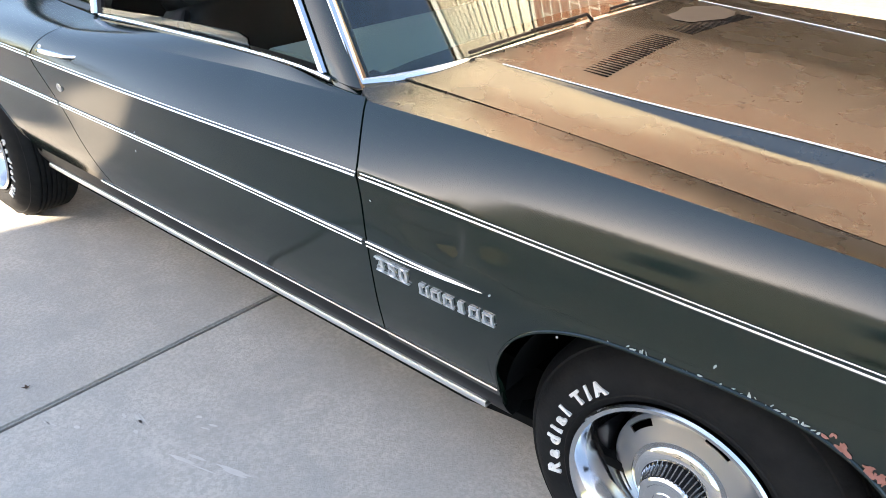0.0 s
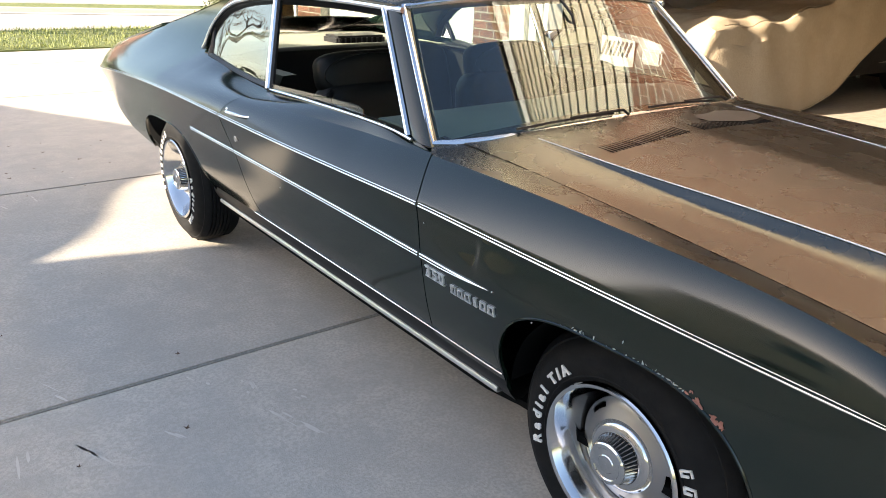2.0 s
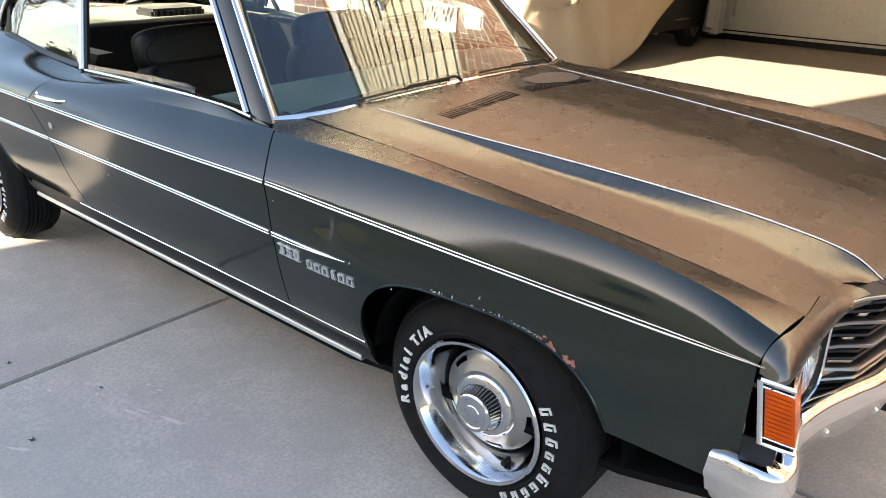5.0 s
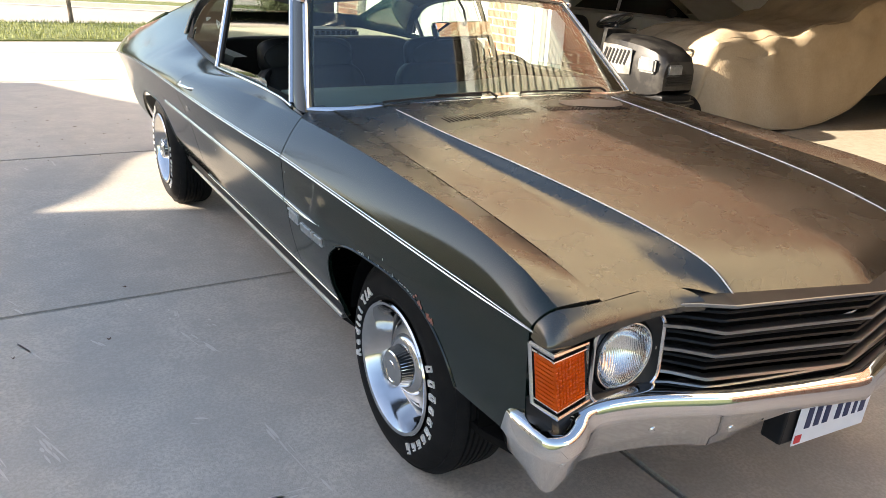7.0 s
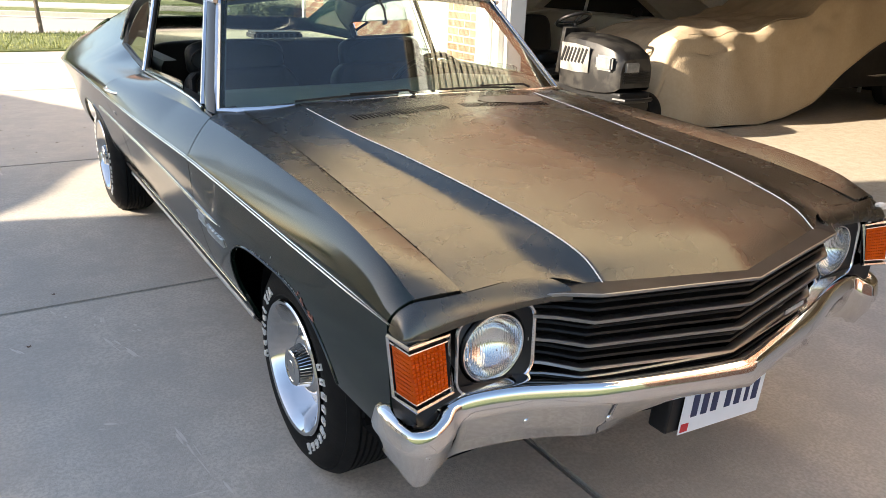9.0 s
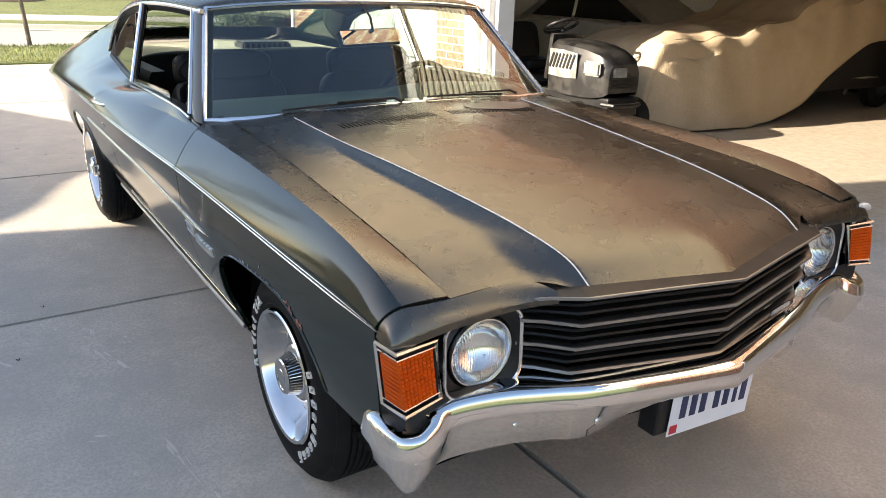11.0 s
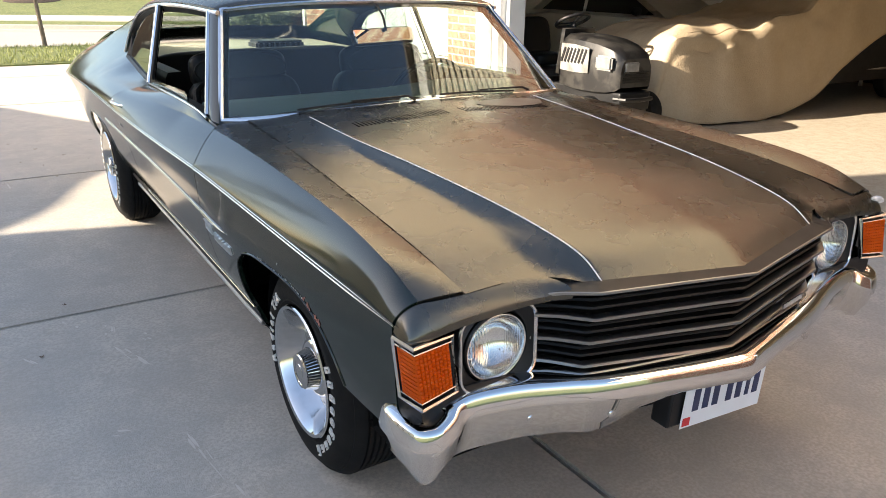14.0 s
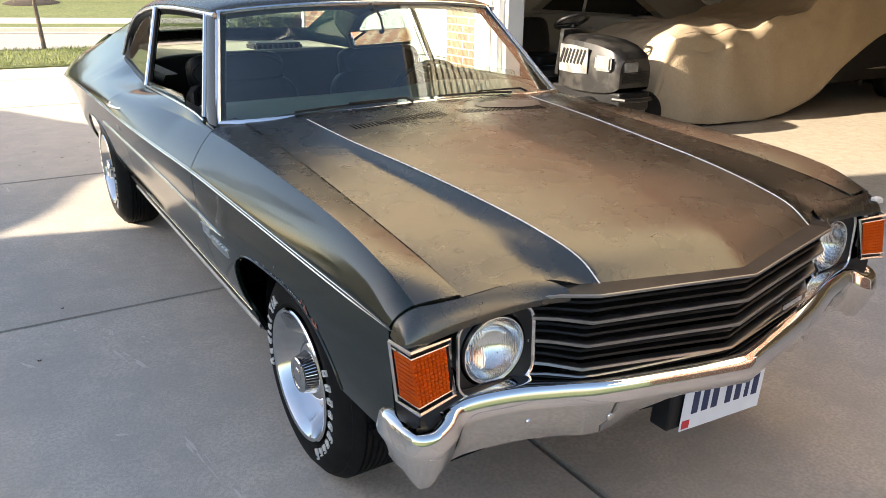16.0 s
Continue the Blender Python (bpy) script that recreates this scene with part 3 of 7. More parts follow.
def stations(a, b, n, extra=()):
    return sorted(set([round(v, 4) for v in spread(a, b, n)] + list(extra)), reverse=True)


def cubic(p, q, r, s, t):
    return [a * (1 - t) ** 3 + 3 * b * t * (1 - t) ** 2 + 3 * c * t * t * (1 - t) + d * t**3 for a, b, c, d in zip(p, q, r, s)]


RIDGE_U = [0.12, 0.25, 0.4, 0.55, 0.7, 0.82, 0.9, 0.95, 0.985, 1.0, 1.015, 1.05, 1.12, 1.25, 1.4, 1.6, 1.8, 2.0]


def side_rows(side, xs, top, low=side_low, n_low=26, keen=lambda x: 1.0):
    """Columns of the body side: lower panel up to the trim, upper face to the ridge, then inboard to the top edge."""
    rows = []
    for x in xs:
        w, zt = trim_at(x)
        r = [(x, side * side_w(x, z), z) for z in spread(low(x), zt, n_low)]
        tx, tw, tz = top(x)
        rw, rz = cr(RIDGE_X, RIDGE_W, x), cr(RIDGE_X, RIDGE_Z, x)
        nose = max(0.0, (x - 0.45) / 0.165)
        k = keen(x)
        for u in RIDGE_U:
            if u <= 1:
                a = bez((w, zt), ((w + rw) / 2 + 0.011, (zt + rz) / 2 + 0.012), (rw, rz), u)
            else:
                a = bez((rw, rz), ((rw + tw) / 2, (rz + tz) / 2 + 0.003), (tw, tz), u - 1)
            b = cubic((w, zt), (w - 0.02, zt + 0.085), (tw + 0.075, tz - 0.024), (tw, tz), u / 2)
            h = u / 2
            r.append((x + (tx - x) * h + nose * 0.026 * h, side * (b[0] + (a[0] - b[0]) * k), b[1] + (a[1] - b[1]) * k))
        rows.append(r)
    return rows


def seam_at(x):
    k = [p[0] for p in SEAM]
    if x < -0.6:
        return (0.668 + (-0.6 - x) * 0.05, 0.9185 + (-0.6 - x) * 0.1)
    return cr(k, [p[1] for p in SEAM], x) + 0.004, cr(k, [p[2] for p in SEAM], x)


def door_front(z):
    return cr([0.3, 0.39, 0.47, 0.66, 0.8, 0.87, 0.95], [-0.69, -0.68, -0.66, -0.645, -0.655, -0.69, -0.765], z)


def door_rear(z):
    return cr([0.3, 0.39, 0.48, 0.6, 0.8, 0.85, 0.9, 0.95], [-1.84, -1.855, -1.875, -1.915, -1.922, -1.895, -1.85, -1.80], z)


def quarter_curve(x, u):
    """Upper surface of the rear quarter, from the trim line up to the rear window or the boot lid."""
    w, zt = trim_at(x)
    wi, zi = cr(INNER_X, INNER_W, x), cr(INNER_X, INNER_Z, x)
    k = (zi - zt) / 0.38
    lift = max(0.0, (k - 0.45) / 0.55)
    return cubic((w, zt), (w - 0.045 + 0.02 * (1 - k), zt + 0.1 * min(1.0, 0.4 + 0.6 * k)), (wi + 0.0 * k + 0.13 * (1 - min(1.0, k)), zi - 0.26 * lift), (wi, zi), u)


ARCH_X = [0.0 + 0.36 * math.sin(a) for a in spread(-1.5, 1.5, 40)]
fenders, doors, quarters = [], [], []
for side in (-1, 1):
    bm = bmesh.new()
    xs = stations(0.615, -0.6415, 42, [round(v, 4) for v in ARCH_X if v < 0.38] + [round(v, 4) for v in spread(-0.48, -0.3, 26)])
    grid(bm, side_rows(side, xs, lambda x: (x, *seam_at(min(x, 0.64)))), flip=side > 0)
    for v in bm.verts:
        if v.co.x < -0.45:
            k = min(1.0, (-0.45 - v.co.x) / 0.191)
            inboard = max(0.0, 0.783 - abs(v.co.y)) if v.co.z > 0.87 else 0.0
            v.co.x += (door_front(min(v.co.z, 0.907)) + 0.646 - min(0.10, 1.9 * inboard)) * k
            v.co.z += 0.006 * k * min(1.0, inboard / 0.05)
    f = part("front_fender", bm, PAINT, car, "dark green fender with a dent, chipped wheel lip and rust" if side < 0 else "", thick=0.012)
    fenders.append(f)
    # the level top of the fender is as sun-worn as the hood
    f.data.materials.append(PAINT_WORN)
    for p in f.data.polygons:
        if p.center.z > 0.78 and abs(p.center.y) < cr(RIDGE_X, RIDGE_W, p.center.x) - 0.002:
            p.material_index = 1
    bm = bmesh.new()
    xs = stations(-0.65, -1.915, 44)

    def belt(x):
        return (x, cr([-1.9, -1.4, -0.62], [0.765, 0.785, 0.775], x), cr([-1.9, -1.4, -0.95, -0.76, -0.62], [0.927, 0.944, 0.941, 0.919, 0.91], x))

    rows = []
    for r, x in zip(side_rows(side, xs, belt, low=lambda x: 0.395, keen=lambda x: min(1.0, max(0.0, (x + 1.92) / 0.9))), xs):
        k = (x + 0.65) / (-1.915 + 0.65)
        rows.append([(door_front(p[2]) * (1 - k) + door_rear(p[2]) * k, p[1], p[2]) for p in r])
    grid(bm, rows, flip=side > 0)
    d = part("door", bm, PAINT, car, "dark green door with its window wound down", thick=0.014)
    doors.append(d)
    bm = bmesh.new()
    rear_arch = [-2.845 + (0.40 if a > 0 else 0.485) * math.sin(a) for a in spread(-1.5, 1.5, 40)]
    xs = stations(-1.921, -4.19, 60, [round(v, 4) for v in rear_arch])

    def shoulder(x):
        return (x, cr(SHOULDER_X, SHOULDER_W, x), cr(SHOULDER_X, SHOULDER_Z, x))

    # forward of the pillar the panel ends at the window, behind it it sweeps on to the rear window
    CUT = 0.56
    rows, rows2 = [], []
    for x in [x for x in xs if x > -2.69] + [-2.69] + [x for x in xs if x < -2.69]:
        w, zt = trim_at(x)
        r = [(x, side * side_w(x, z), z) for z in spread(side_low(x), zt, 26)]
        if x >= -2.69:
            tx, tw, tz = shoulder(x)
            k = min(1.0, max(0.0, (-2.0 - x) / 0.69))
            k = k * k * (3 - 2 * k)
            end = quarter_curve(min(x, -2.5), CUT)
            for u in spread(0, 1, 20)[1:]:
                q = quarter_curve(min(x, -2.5), CUT * u)
                b = cubic((w, zt), (w - 0.02, zt + 0.085), (tw + 0.075, tz - 0.024), (tw, tz), u)
                g = u * u * min(1.0, (x + 2.69) / 0.45)
                q = (q[0] + (tw - end[0]) * g + (w - trim_at(min(x, -2.5))[0]) * (1 - u), q[1] + (tz - end[1]) * g + (zt - trim_at(min(x, -2.5))[1]) * (1 - u))
                r.append((x, side * (b[0] + (q[0] - b[0]) * k), b[1] + (q[1] - b[1]) * k))
            rows.append(r)
        if x <= -2.69:
            base = r[:26] + [(x, side * p[0], p[1]) for p in (quarter_curve(x, CUT * u) for u in spread(0, 1, 20)[1:])]
            rows2.append(base + [(x, side * p[0], p[1]) for p in (quarter_curve(x, u) for u in spread(CUT, 1, 16)[1:])])
    grid(bm, rows, flip=side > 0)
    grid(bm, rows2, flip=side > 0)
    bmesh.ops.remove_doubles(bm, verts=bm.verts, dist=0.0005)
    for v in bm.verts:
        if v.co.x > -2.25:
            v.co.x += (door_rear(v.co.z) + 1.915) * min(1.0, (v.co.x + 2.25) / 0.32)
    quarters.append(part("quarter_panel", bm, PAINT, car, thick=0.012))
    # rocker panel and its bright moulding
    bm = bmesh.new()
    rows = []
    for x in spread(-0.36, -2.47, 12):
        rows.append([(x, side * w, z) for w, z in ((0.795, 0.394), (0.792, 0.36), (0.776, 0.33), (0.755, 0.302), (0.7, 0.298), (0.6, 0.31))])
    grid(bm, rows, flip=side < 0)
    rocker = part("rocker_panel", bm, BLACK, car, "black sill below the door")
    bm = bmesh.new()
    grid(bm, [[(x, side * w, z) for w, z in ((0.77, 0.322), (0.7745, 0.321), (0.777, 0.317), (0.777, 0.309), (0.775, 0.305), (0.768, 0.304), (0.752, 0.304))] for x in spread(-0.415, -2.45, 14)], flip=side < 0)
    part("rocker_moulding", bm, BADGE, rocker, "bright sill moulding", thick=0.004)
    # thin bright line along the foot of the door
    bm = bmesh.new()
    sweep(bm, [(x, side * (side_w(x, 0.402) + 0.003), 0.402) for x in spread(-0.36, -1.95, 20)], 0.003, 6)
    part("door_foot_trim", bm, CHROME_DULL, rocker)
    # side trims
    for lo, hi, owner in ((0.628, -0.642, f), (-0.654, -1.912, d), (-1.926, -4.19, quarters[-1])):
        bm = bmesh.new()
        P = [(x, side * (trim_at(x)[0] + 0.001), trim_at(x)[1]) for x in spread(lo, hi, 40)]
        for up, thick_ in ((-0.0026, 0.0026), (0.0042, 0.0015)):
            taper = [thick_ * min(1, 0.15 + 5 * abs(p[0] - 0.628)) for p in P] if lo > 0.6 else thick_
            sweep(bm, [(p[0], p[1] - side * 0.3 * up, p[2] + up * min(1, 0.1 + 5 * abs(p[0] - 0.628))) for p in P], taper, 6)
        part("pinstripe_trim", bm, CHROME_DULL, owner, "narrow bright trim strip")
    for lo, hi, owner in ((-0.35, -0.642, f), (-0.654, -1.912, d), (-1.926, -2.4, quarters[-1])):
        bm = bmesh.new()
        P = []
        for x in spread(lo, hi, 26):
            z = cr([-2.4, -1.9, -1.2, -0.6, -0.35], [0.69, 0.683, 0.668, 0.661, 0.667], x)
            P.append((x, side * (side_w(x, z) + 0.002), z))
        for up, thick_ in ((-0.0056, 0.0018), (0.0024, 0.0031)):
            taper = [thick_ * min(1, 0.12 + 12 * abs(p[0] + 0.35)) for p in P]
            sweep(bm, [(p[0], p[1] - side * 0.1 * up, p[2] + up * min(1, 5 * abs(p[0] + 0.35))) for p in P], taper, 6)
        part("spear_trim", bm, CHROME_DULL, owner, "bright lower trim spear")

# hood, from the seam to the raised middle
H_SEAM = [(-0.735, 0.666, 0.927)] + [(p[0], p[1], p[2]) for p in SEAM]
H_VALLEY = [(-0.71, 0.585, 0.932), (-0.6, 0.583, 0.924), (-0.3, 0.578, 0.899), (0, 0.572, 0.874), (0.3, 0.577, 0.8515), (0.5, 0.58, 0.829), (0.638, 0.58, 0.798)]
H_FOOT = [(-0.695, 0.505, 0.941), (-0.6, 0.501, 0.9355), (-0.3, 0.492, 0.909), (0, 0.472, 0.876), (0.3, 0.477, 0.8535), (0.5, 0.475, 0.833), (0.657, 0.465, 0.7925)]
H_CREASE = [(-0.685, 0.488, 0.944), (-0.6, 0.485, 0.9385), (-0.3, 0.4695, 0.919), (0, 0.4365, 0.90), (0.3, 0.408, 0.8765), (0.5, 0.3875, 0.852), (0.64, 0.375, 0.823), (0.72, 0.371, 0.777)]
H_MID = [(-0.655, 0, 0.954), (-0.6, 0, 0.951), (-0.3, 0, 0.935), (0, 0, 0.916), (0.3, 0, 0.89), (0.5, 0, 0.86), (0.7, 0, 0.826), (0.807, 0, 0.758)]
# the top falls almost straight from the crease in its middle to the outer creases
H_QUART = [tuple((a + b) / 2 for a, b in zip(p, q)) for p, q in zip(H_CREASE, H_MID)]
HOOD_LINES = [H_SEAM, H_VALLEY, H_FOOT, H_CREASE, H_QUART, H_MID]


def hood_point(u, v):
    """u along the hood from cowl to nose, v across from the seam (0) to the middle (5)."""
    pts = [line(L, u) for L in HOOD_LINES]
    i = min(int(v), 4)
    s = v - i
    a, b = pts[i], pts[i + 1]
    p = a.lerp(b, s)
    if i == 2:
        p.z += (pts[3].z - pts[2].z) * (s * s * (3 - 2 * s) - s)
    if i < 2:
        p.z = cr([0, 1, 2], [pts[0].z, pts[1].z, pts[2].z], v)
    return p


V_HOOD = [0, 0.2, 0.4, 0.6, 0.8, 1, 1.25, 1.5, 1.75, 2, 2.2, 2.4, 2.6, 2.8, 2.95, 3.0, 3.05, 3.2, 3.5, 3.75, 4, 4.3, 4.6, 4.85, 5]
bm = bmesh.new()
rows = []
for u in spread(0, 1, 60):
    half = [hood_point(u, v) for v in V_HOOD]
    rows.append([(p.x, -p.y, p.z) for p in half] + [(p.x, p.y, p.z) for p in half[-2::-1]])
grid(bm, rows, flip=True)
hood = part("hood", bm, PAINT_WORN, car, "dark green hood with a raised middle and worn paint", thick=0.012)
for side in (-1, 1):
    bm = bmesh.new()
    P = [hood_point(u, 3.0) for u in spread(0.13, 0.995, 50)]
    sweep(bm, [(p.x, side * (p.y + 0.001), p.z + 0.0005) for p in P], [0.0021 + 0.0009 * math.sin(math.pi * k / 49) for k in range(50)], 6, 0.55)
    part("hood_stripe", bm, WHITE, hood, "thin white line along the hood crease")

# cowl between hood and windscreen
bm = bmesh.new()
rows = []
for k, x in enumerate(spread(-0.66, -0.82, 6)):
    rows.append([(x - 0.02 * abs(w / 0.7) ** 3 * k / 5, w, cr([-0.8, -0.7, 0, 0.7, 0.8], [0.894, 0.902, 0.93, 0.902, 0.894], w)) for w in spread(-0.78, 0.78, 30)])
grid(bm, rows, flip=True)
part("cowl", bm, PAINT, car, thick=0.01)

# windscreen
def screen_point(u, v):
    """u across from the right (0) to the left (1), v from the cowl up."""
    w = 0.735 - 1.47 * u
    k = abs(w) / 0.735
    base = Vector((-0.685 - 0.10 * k**5, -w, 0.95 - 0.024 * k**1.75))
    wt = w * 0.605 / 0.735
    top = Vector((-1.07 - 0.055 * k**2.4, -wt, 1.292 - 0.026 * k**3))
    p = base.lerp(top, v)
    p += Vector((0.5, 0, 0.86)) * 0.003 * math.sin(math.pi * v)
    return p


bm = bmesh.new()
grid(bm, [[screen_point(u, v) for u in spread(0.0, 1.0, 40)] for v in spread(0, 1, 14)])
windscreen = part("windscreen", bm, WINDOW, car, "lightly tinted laminated windscreen", thick=0.005)
windscreen.visible_shadow = False
bm = bmesh.new()
edge = [screen_point(u, 0) for u in spread(0, 1, 30)] + [screen_point(1, v) for v in spread(0, 1, 14)[1:]] + [screen_point(u, 1) for u in spread(1, 0, 30)[1:]] + [screen_point(0, v) for v in spread(1, 0, 14)[1:-1]]
n = Vector((0.66, 0, 0.75))
rows = []
mid = screen_point(0.5, 0.5)
for i, p in enumerate(edge):
    t = (edge[(i + 1) % len(edge)] - edge[i - 1]).normalized()
    o = t.cross(n).normalized()
    if o.dot(p - mid) < 0:
        o = -o
    rows.append([p + o * a + n * b for a, b in ((-0.004, 0.001), (0.0, 0.0075), (0.008, 0.0095), (0.016, 0.006), (0.019, -0.004), (0.0, -0.004))])
rows.append(rows[0])
grid(bm, rows, True, True)
part("windscreen_trim", bm, CHROME_DULL, windscreen, "bright windscreen surround")

# roof and sail panels
DRIP_X = [-1.1, -1.5, -1.9, -2.2, -2.45, -2.6, -2.68]
DRIP_W = [0.625, 0.645, 0.652, 0.654, 0.66, 0.678, 0.70]
DRIP_Z = [1.267, 1.277, 1.27, 1.247, 1.195, 1.105, 1.0]
ROOF_X = [-1.06, -1.4, -1.8, -2.2, -2.52]
ROOF_Z = [1.296, 1.328, 1.338, 1.325, 1.29]


def roof_edge(x):
    if x > -2.68:
        return cr(DRIP_X, DRIP_W, x), cr(DRIP_X, DRIP_Z, x)
    t = min(1.0, (-2.68 - x) / 0.12)
    return 0.70 + 0.022 * t, 1.0 + (cr(SHOULDER_X, SHOULDER_Z, x) - 1.0) * t


bm = bmesh.new()
rows = []
for k, s in enumerate(spread(0, 1, 44)):
    r = []
    for side in (1, -1):
        half = []
        for v in spread(0, 1, 18):
            x0 = -1.085 - 1.425 * s
            w_e, z_e = roof_edge(x0)
            zc = cr(ROOF_X, ROOF_Z, x0)
            w, z = bez((w_e, z_e), (w_e * 0.86, zc + 0.004), (0, zc), v)
            front = (-1.082 - 0.055 * min(1.0, abs(w) / 0.605) ** 2.4 - x0) * (1 - s) ** 4
            z -= 0.004 * (1 - s) ** 8
            half.append((x0 + front, side * w, z))
        r += half if side > 0 else half[-2::-1]
    rows.append(r)
grid(bm, rows)
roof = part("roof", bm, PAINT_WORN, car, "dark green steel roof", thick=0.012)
bm = bmesh.new()
sweep(bm, [screen_point(u, 1.0) + Vector((-0.004, 0, 0.0075)) for u in spread(0.0, 1.0, 40)], 0.0115, 8, 0.45)
part("header_trim", bm, CHROME_DULL, roof, "bright strip over the windscreen")
for side in (-1, 1):
    bm = bmesh.new()
    rows = []
    for s in spread(0, 1, 16):
        x = -2.44 - 0.25 * s
        w_o, z_o = cr(DRIP_X, DRIP_W, x), cr(DRIP_X, DRIP_Z, x)
        top = quarter_curve(x, 1.0)
        cut = next(u for u in spread(0, 1, 200) if quarter_curve(x, u)[1] >= z_o - 1e-6 or u == 1)
        rows.append([(x, side * (q[0] + (w_o - quarter_curve(x, cut)[0]) * (1 - v) ** 1.5), q[1]) for v in spread(0, 1, 16) for q in (quarter_curve(x, cut + (1 - cut) * v),)])
    grid(bm, rows, flip=side > 0)
    part("sail_panel", bm, PAINT, roof, "broad roof pillar sweeping down to the deck", thick=0.012)
    bm = bmesh.new()
    P = [(x, side * (roof_edge(x)[0] + 0.006), roof_edge(x)[1] - 0.004) for x in spread(-1.1, -2.3, 26)] + [(x, side * (roof_edge(x)[0] + 0.006), roof_edge(x)[1] - 0.002) for x in spread(-2.33, -2.685, 16)]
    sweep(bm, P, 0.0085, 8, 1.1)
    part("drip_rail", bm, CHROME_DULL, roof, "bright drip rail over the side windows")
    # front pillar
    bm = bmesh.new()
    a0, a1 = Vector((-0.80, side * 0.765, 0.925)), Vector((-1.14, side * 0.632, 1.265))
    rows = []
    for s in spread(-0.14, 1, 12):
        p = a0.lerp(a1, s)
        rows.append([p + Vector(o) for o in ((0.024, -side * 0.014, 0.004), (0.006, side * 0.004, 0), (-0.03, side * 0.008, 0), (-0.055 - 0.25 * max(0.0, 0.04 - s), -side * 0.004, 0), (-0.05 - 0.25 * max(0.0, 0.04 - s), -side * 0.04, -0.005), (0.02, -side * 0.05, 0))])
    grid(bm, rows, True, flip=side > 0)
    pillar = part("front_pillar", bm, PAINT, car)
    bm = bmesh.new()
    sweep(bm, [(p.x - 0.055, p.y + side * 0.006, p.z) for p in (a0.lerp(a1, s) for s in spread(0.02, 1, 8))], 0.009, 6)
    part("pillar_trim", bm, CHROME_DULL, pillar, "bright strip down the pillar")

# rear window and deck
bm = bmesh.new()
rows = []
for v in spread(0, 1, 12):
    x = -2.515 - 0.9 * v
    wi, zi = cr(INNER_X, INNER_W, x), cr(INNER_X, INNER_Z, x)
    rows.append([(x - 0.03 * (1 - (w / wi) ** 2) * v, w, zi + 0.018 * (1 - (w / wi) ** 2)) for w in spread(wi, -wi, 24)])
grid(bm, rows)
rear_window = part("rear_window", bm, WINDOW, car, "curved rear window", thick=0.005)
rear_window.visible_shadow = False
bm = bmesh.new()
rows = []
for x in spread(-3.42, -4.19, 20):
    w, z = cr(INNER_X, INNER_W, x) + 0.004, cr(INNER_X, INNER_Z, x)
    rows.append([(x, y, z + 0.02 * (1 - (y / w) ** 2)) for y in spread(w, -w, 30)])
grid(bm, rows)
part("boot_lid", bm, PAINT, car, thick=0.012)
bm = bmesh.new()
rows = []
for v in spread(0, 1, 10):
    z = 0.89 - 0.36 * v
    rows.append([(-4.19 - 0.02 * math.sin(math.pi * v) + 0.10 * v * v + 0.02 * (y / 0.8) ** 2, y, z) for y in spread(-cr([0.5, 0.6, 0.74, 0.8, 0.85, 0.89], [0.72, 0.78, 0.82, 0.79, 0.73, 0.65], z), cr([0.5, 0.6, 0.74, 0.8, 0.85, 0.89], [0.72, 0.78, 0.82, 0.79, 0.73, 0.65], z), 24)])
grid(bm, rows, flip=True)
tail = part("tail_panel", bm, PAINT, car, thick=0.01)



# wheels: a rally rim with trim ring and ribbed cap, and a tyre with raised letters
def letter_mesh(text, size, depth):
    c = bpy.data.curves.new("letters", "FONT")
    c.body, c.offset, c.size, c.extrude, c.align_x, c.align_y = text, 0.0016, size, depth, "CENTER", "CENTER"
    o = bpy.data.objects.new("letters", c)
    scene.collection.objects.link(o)
    bpy.context.view_layer.update()
    me = bpy.data.meshes.new_from_object(o.evaluated_get(bpy.context.evaluated_depsgraph_get()))
    bpy.data.objects.remove(o)
    return me


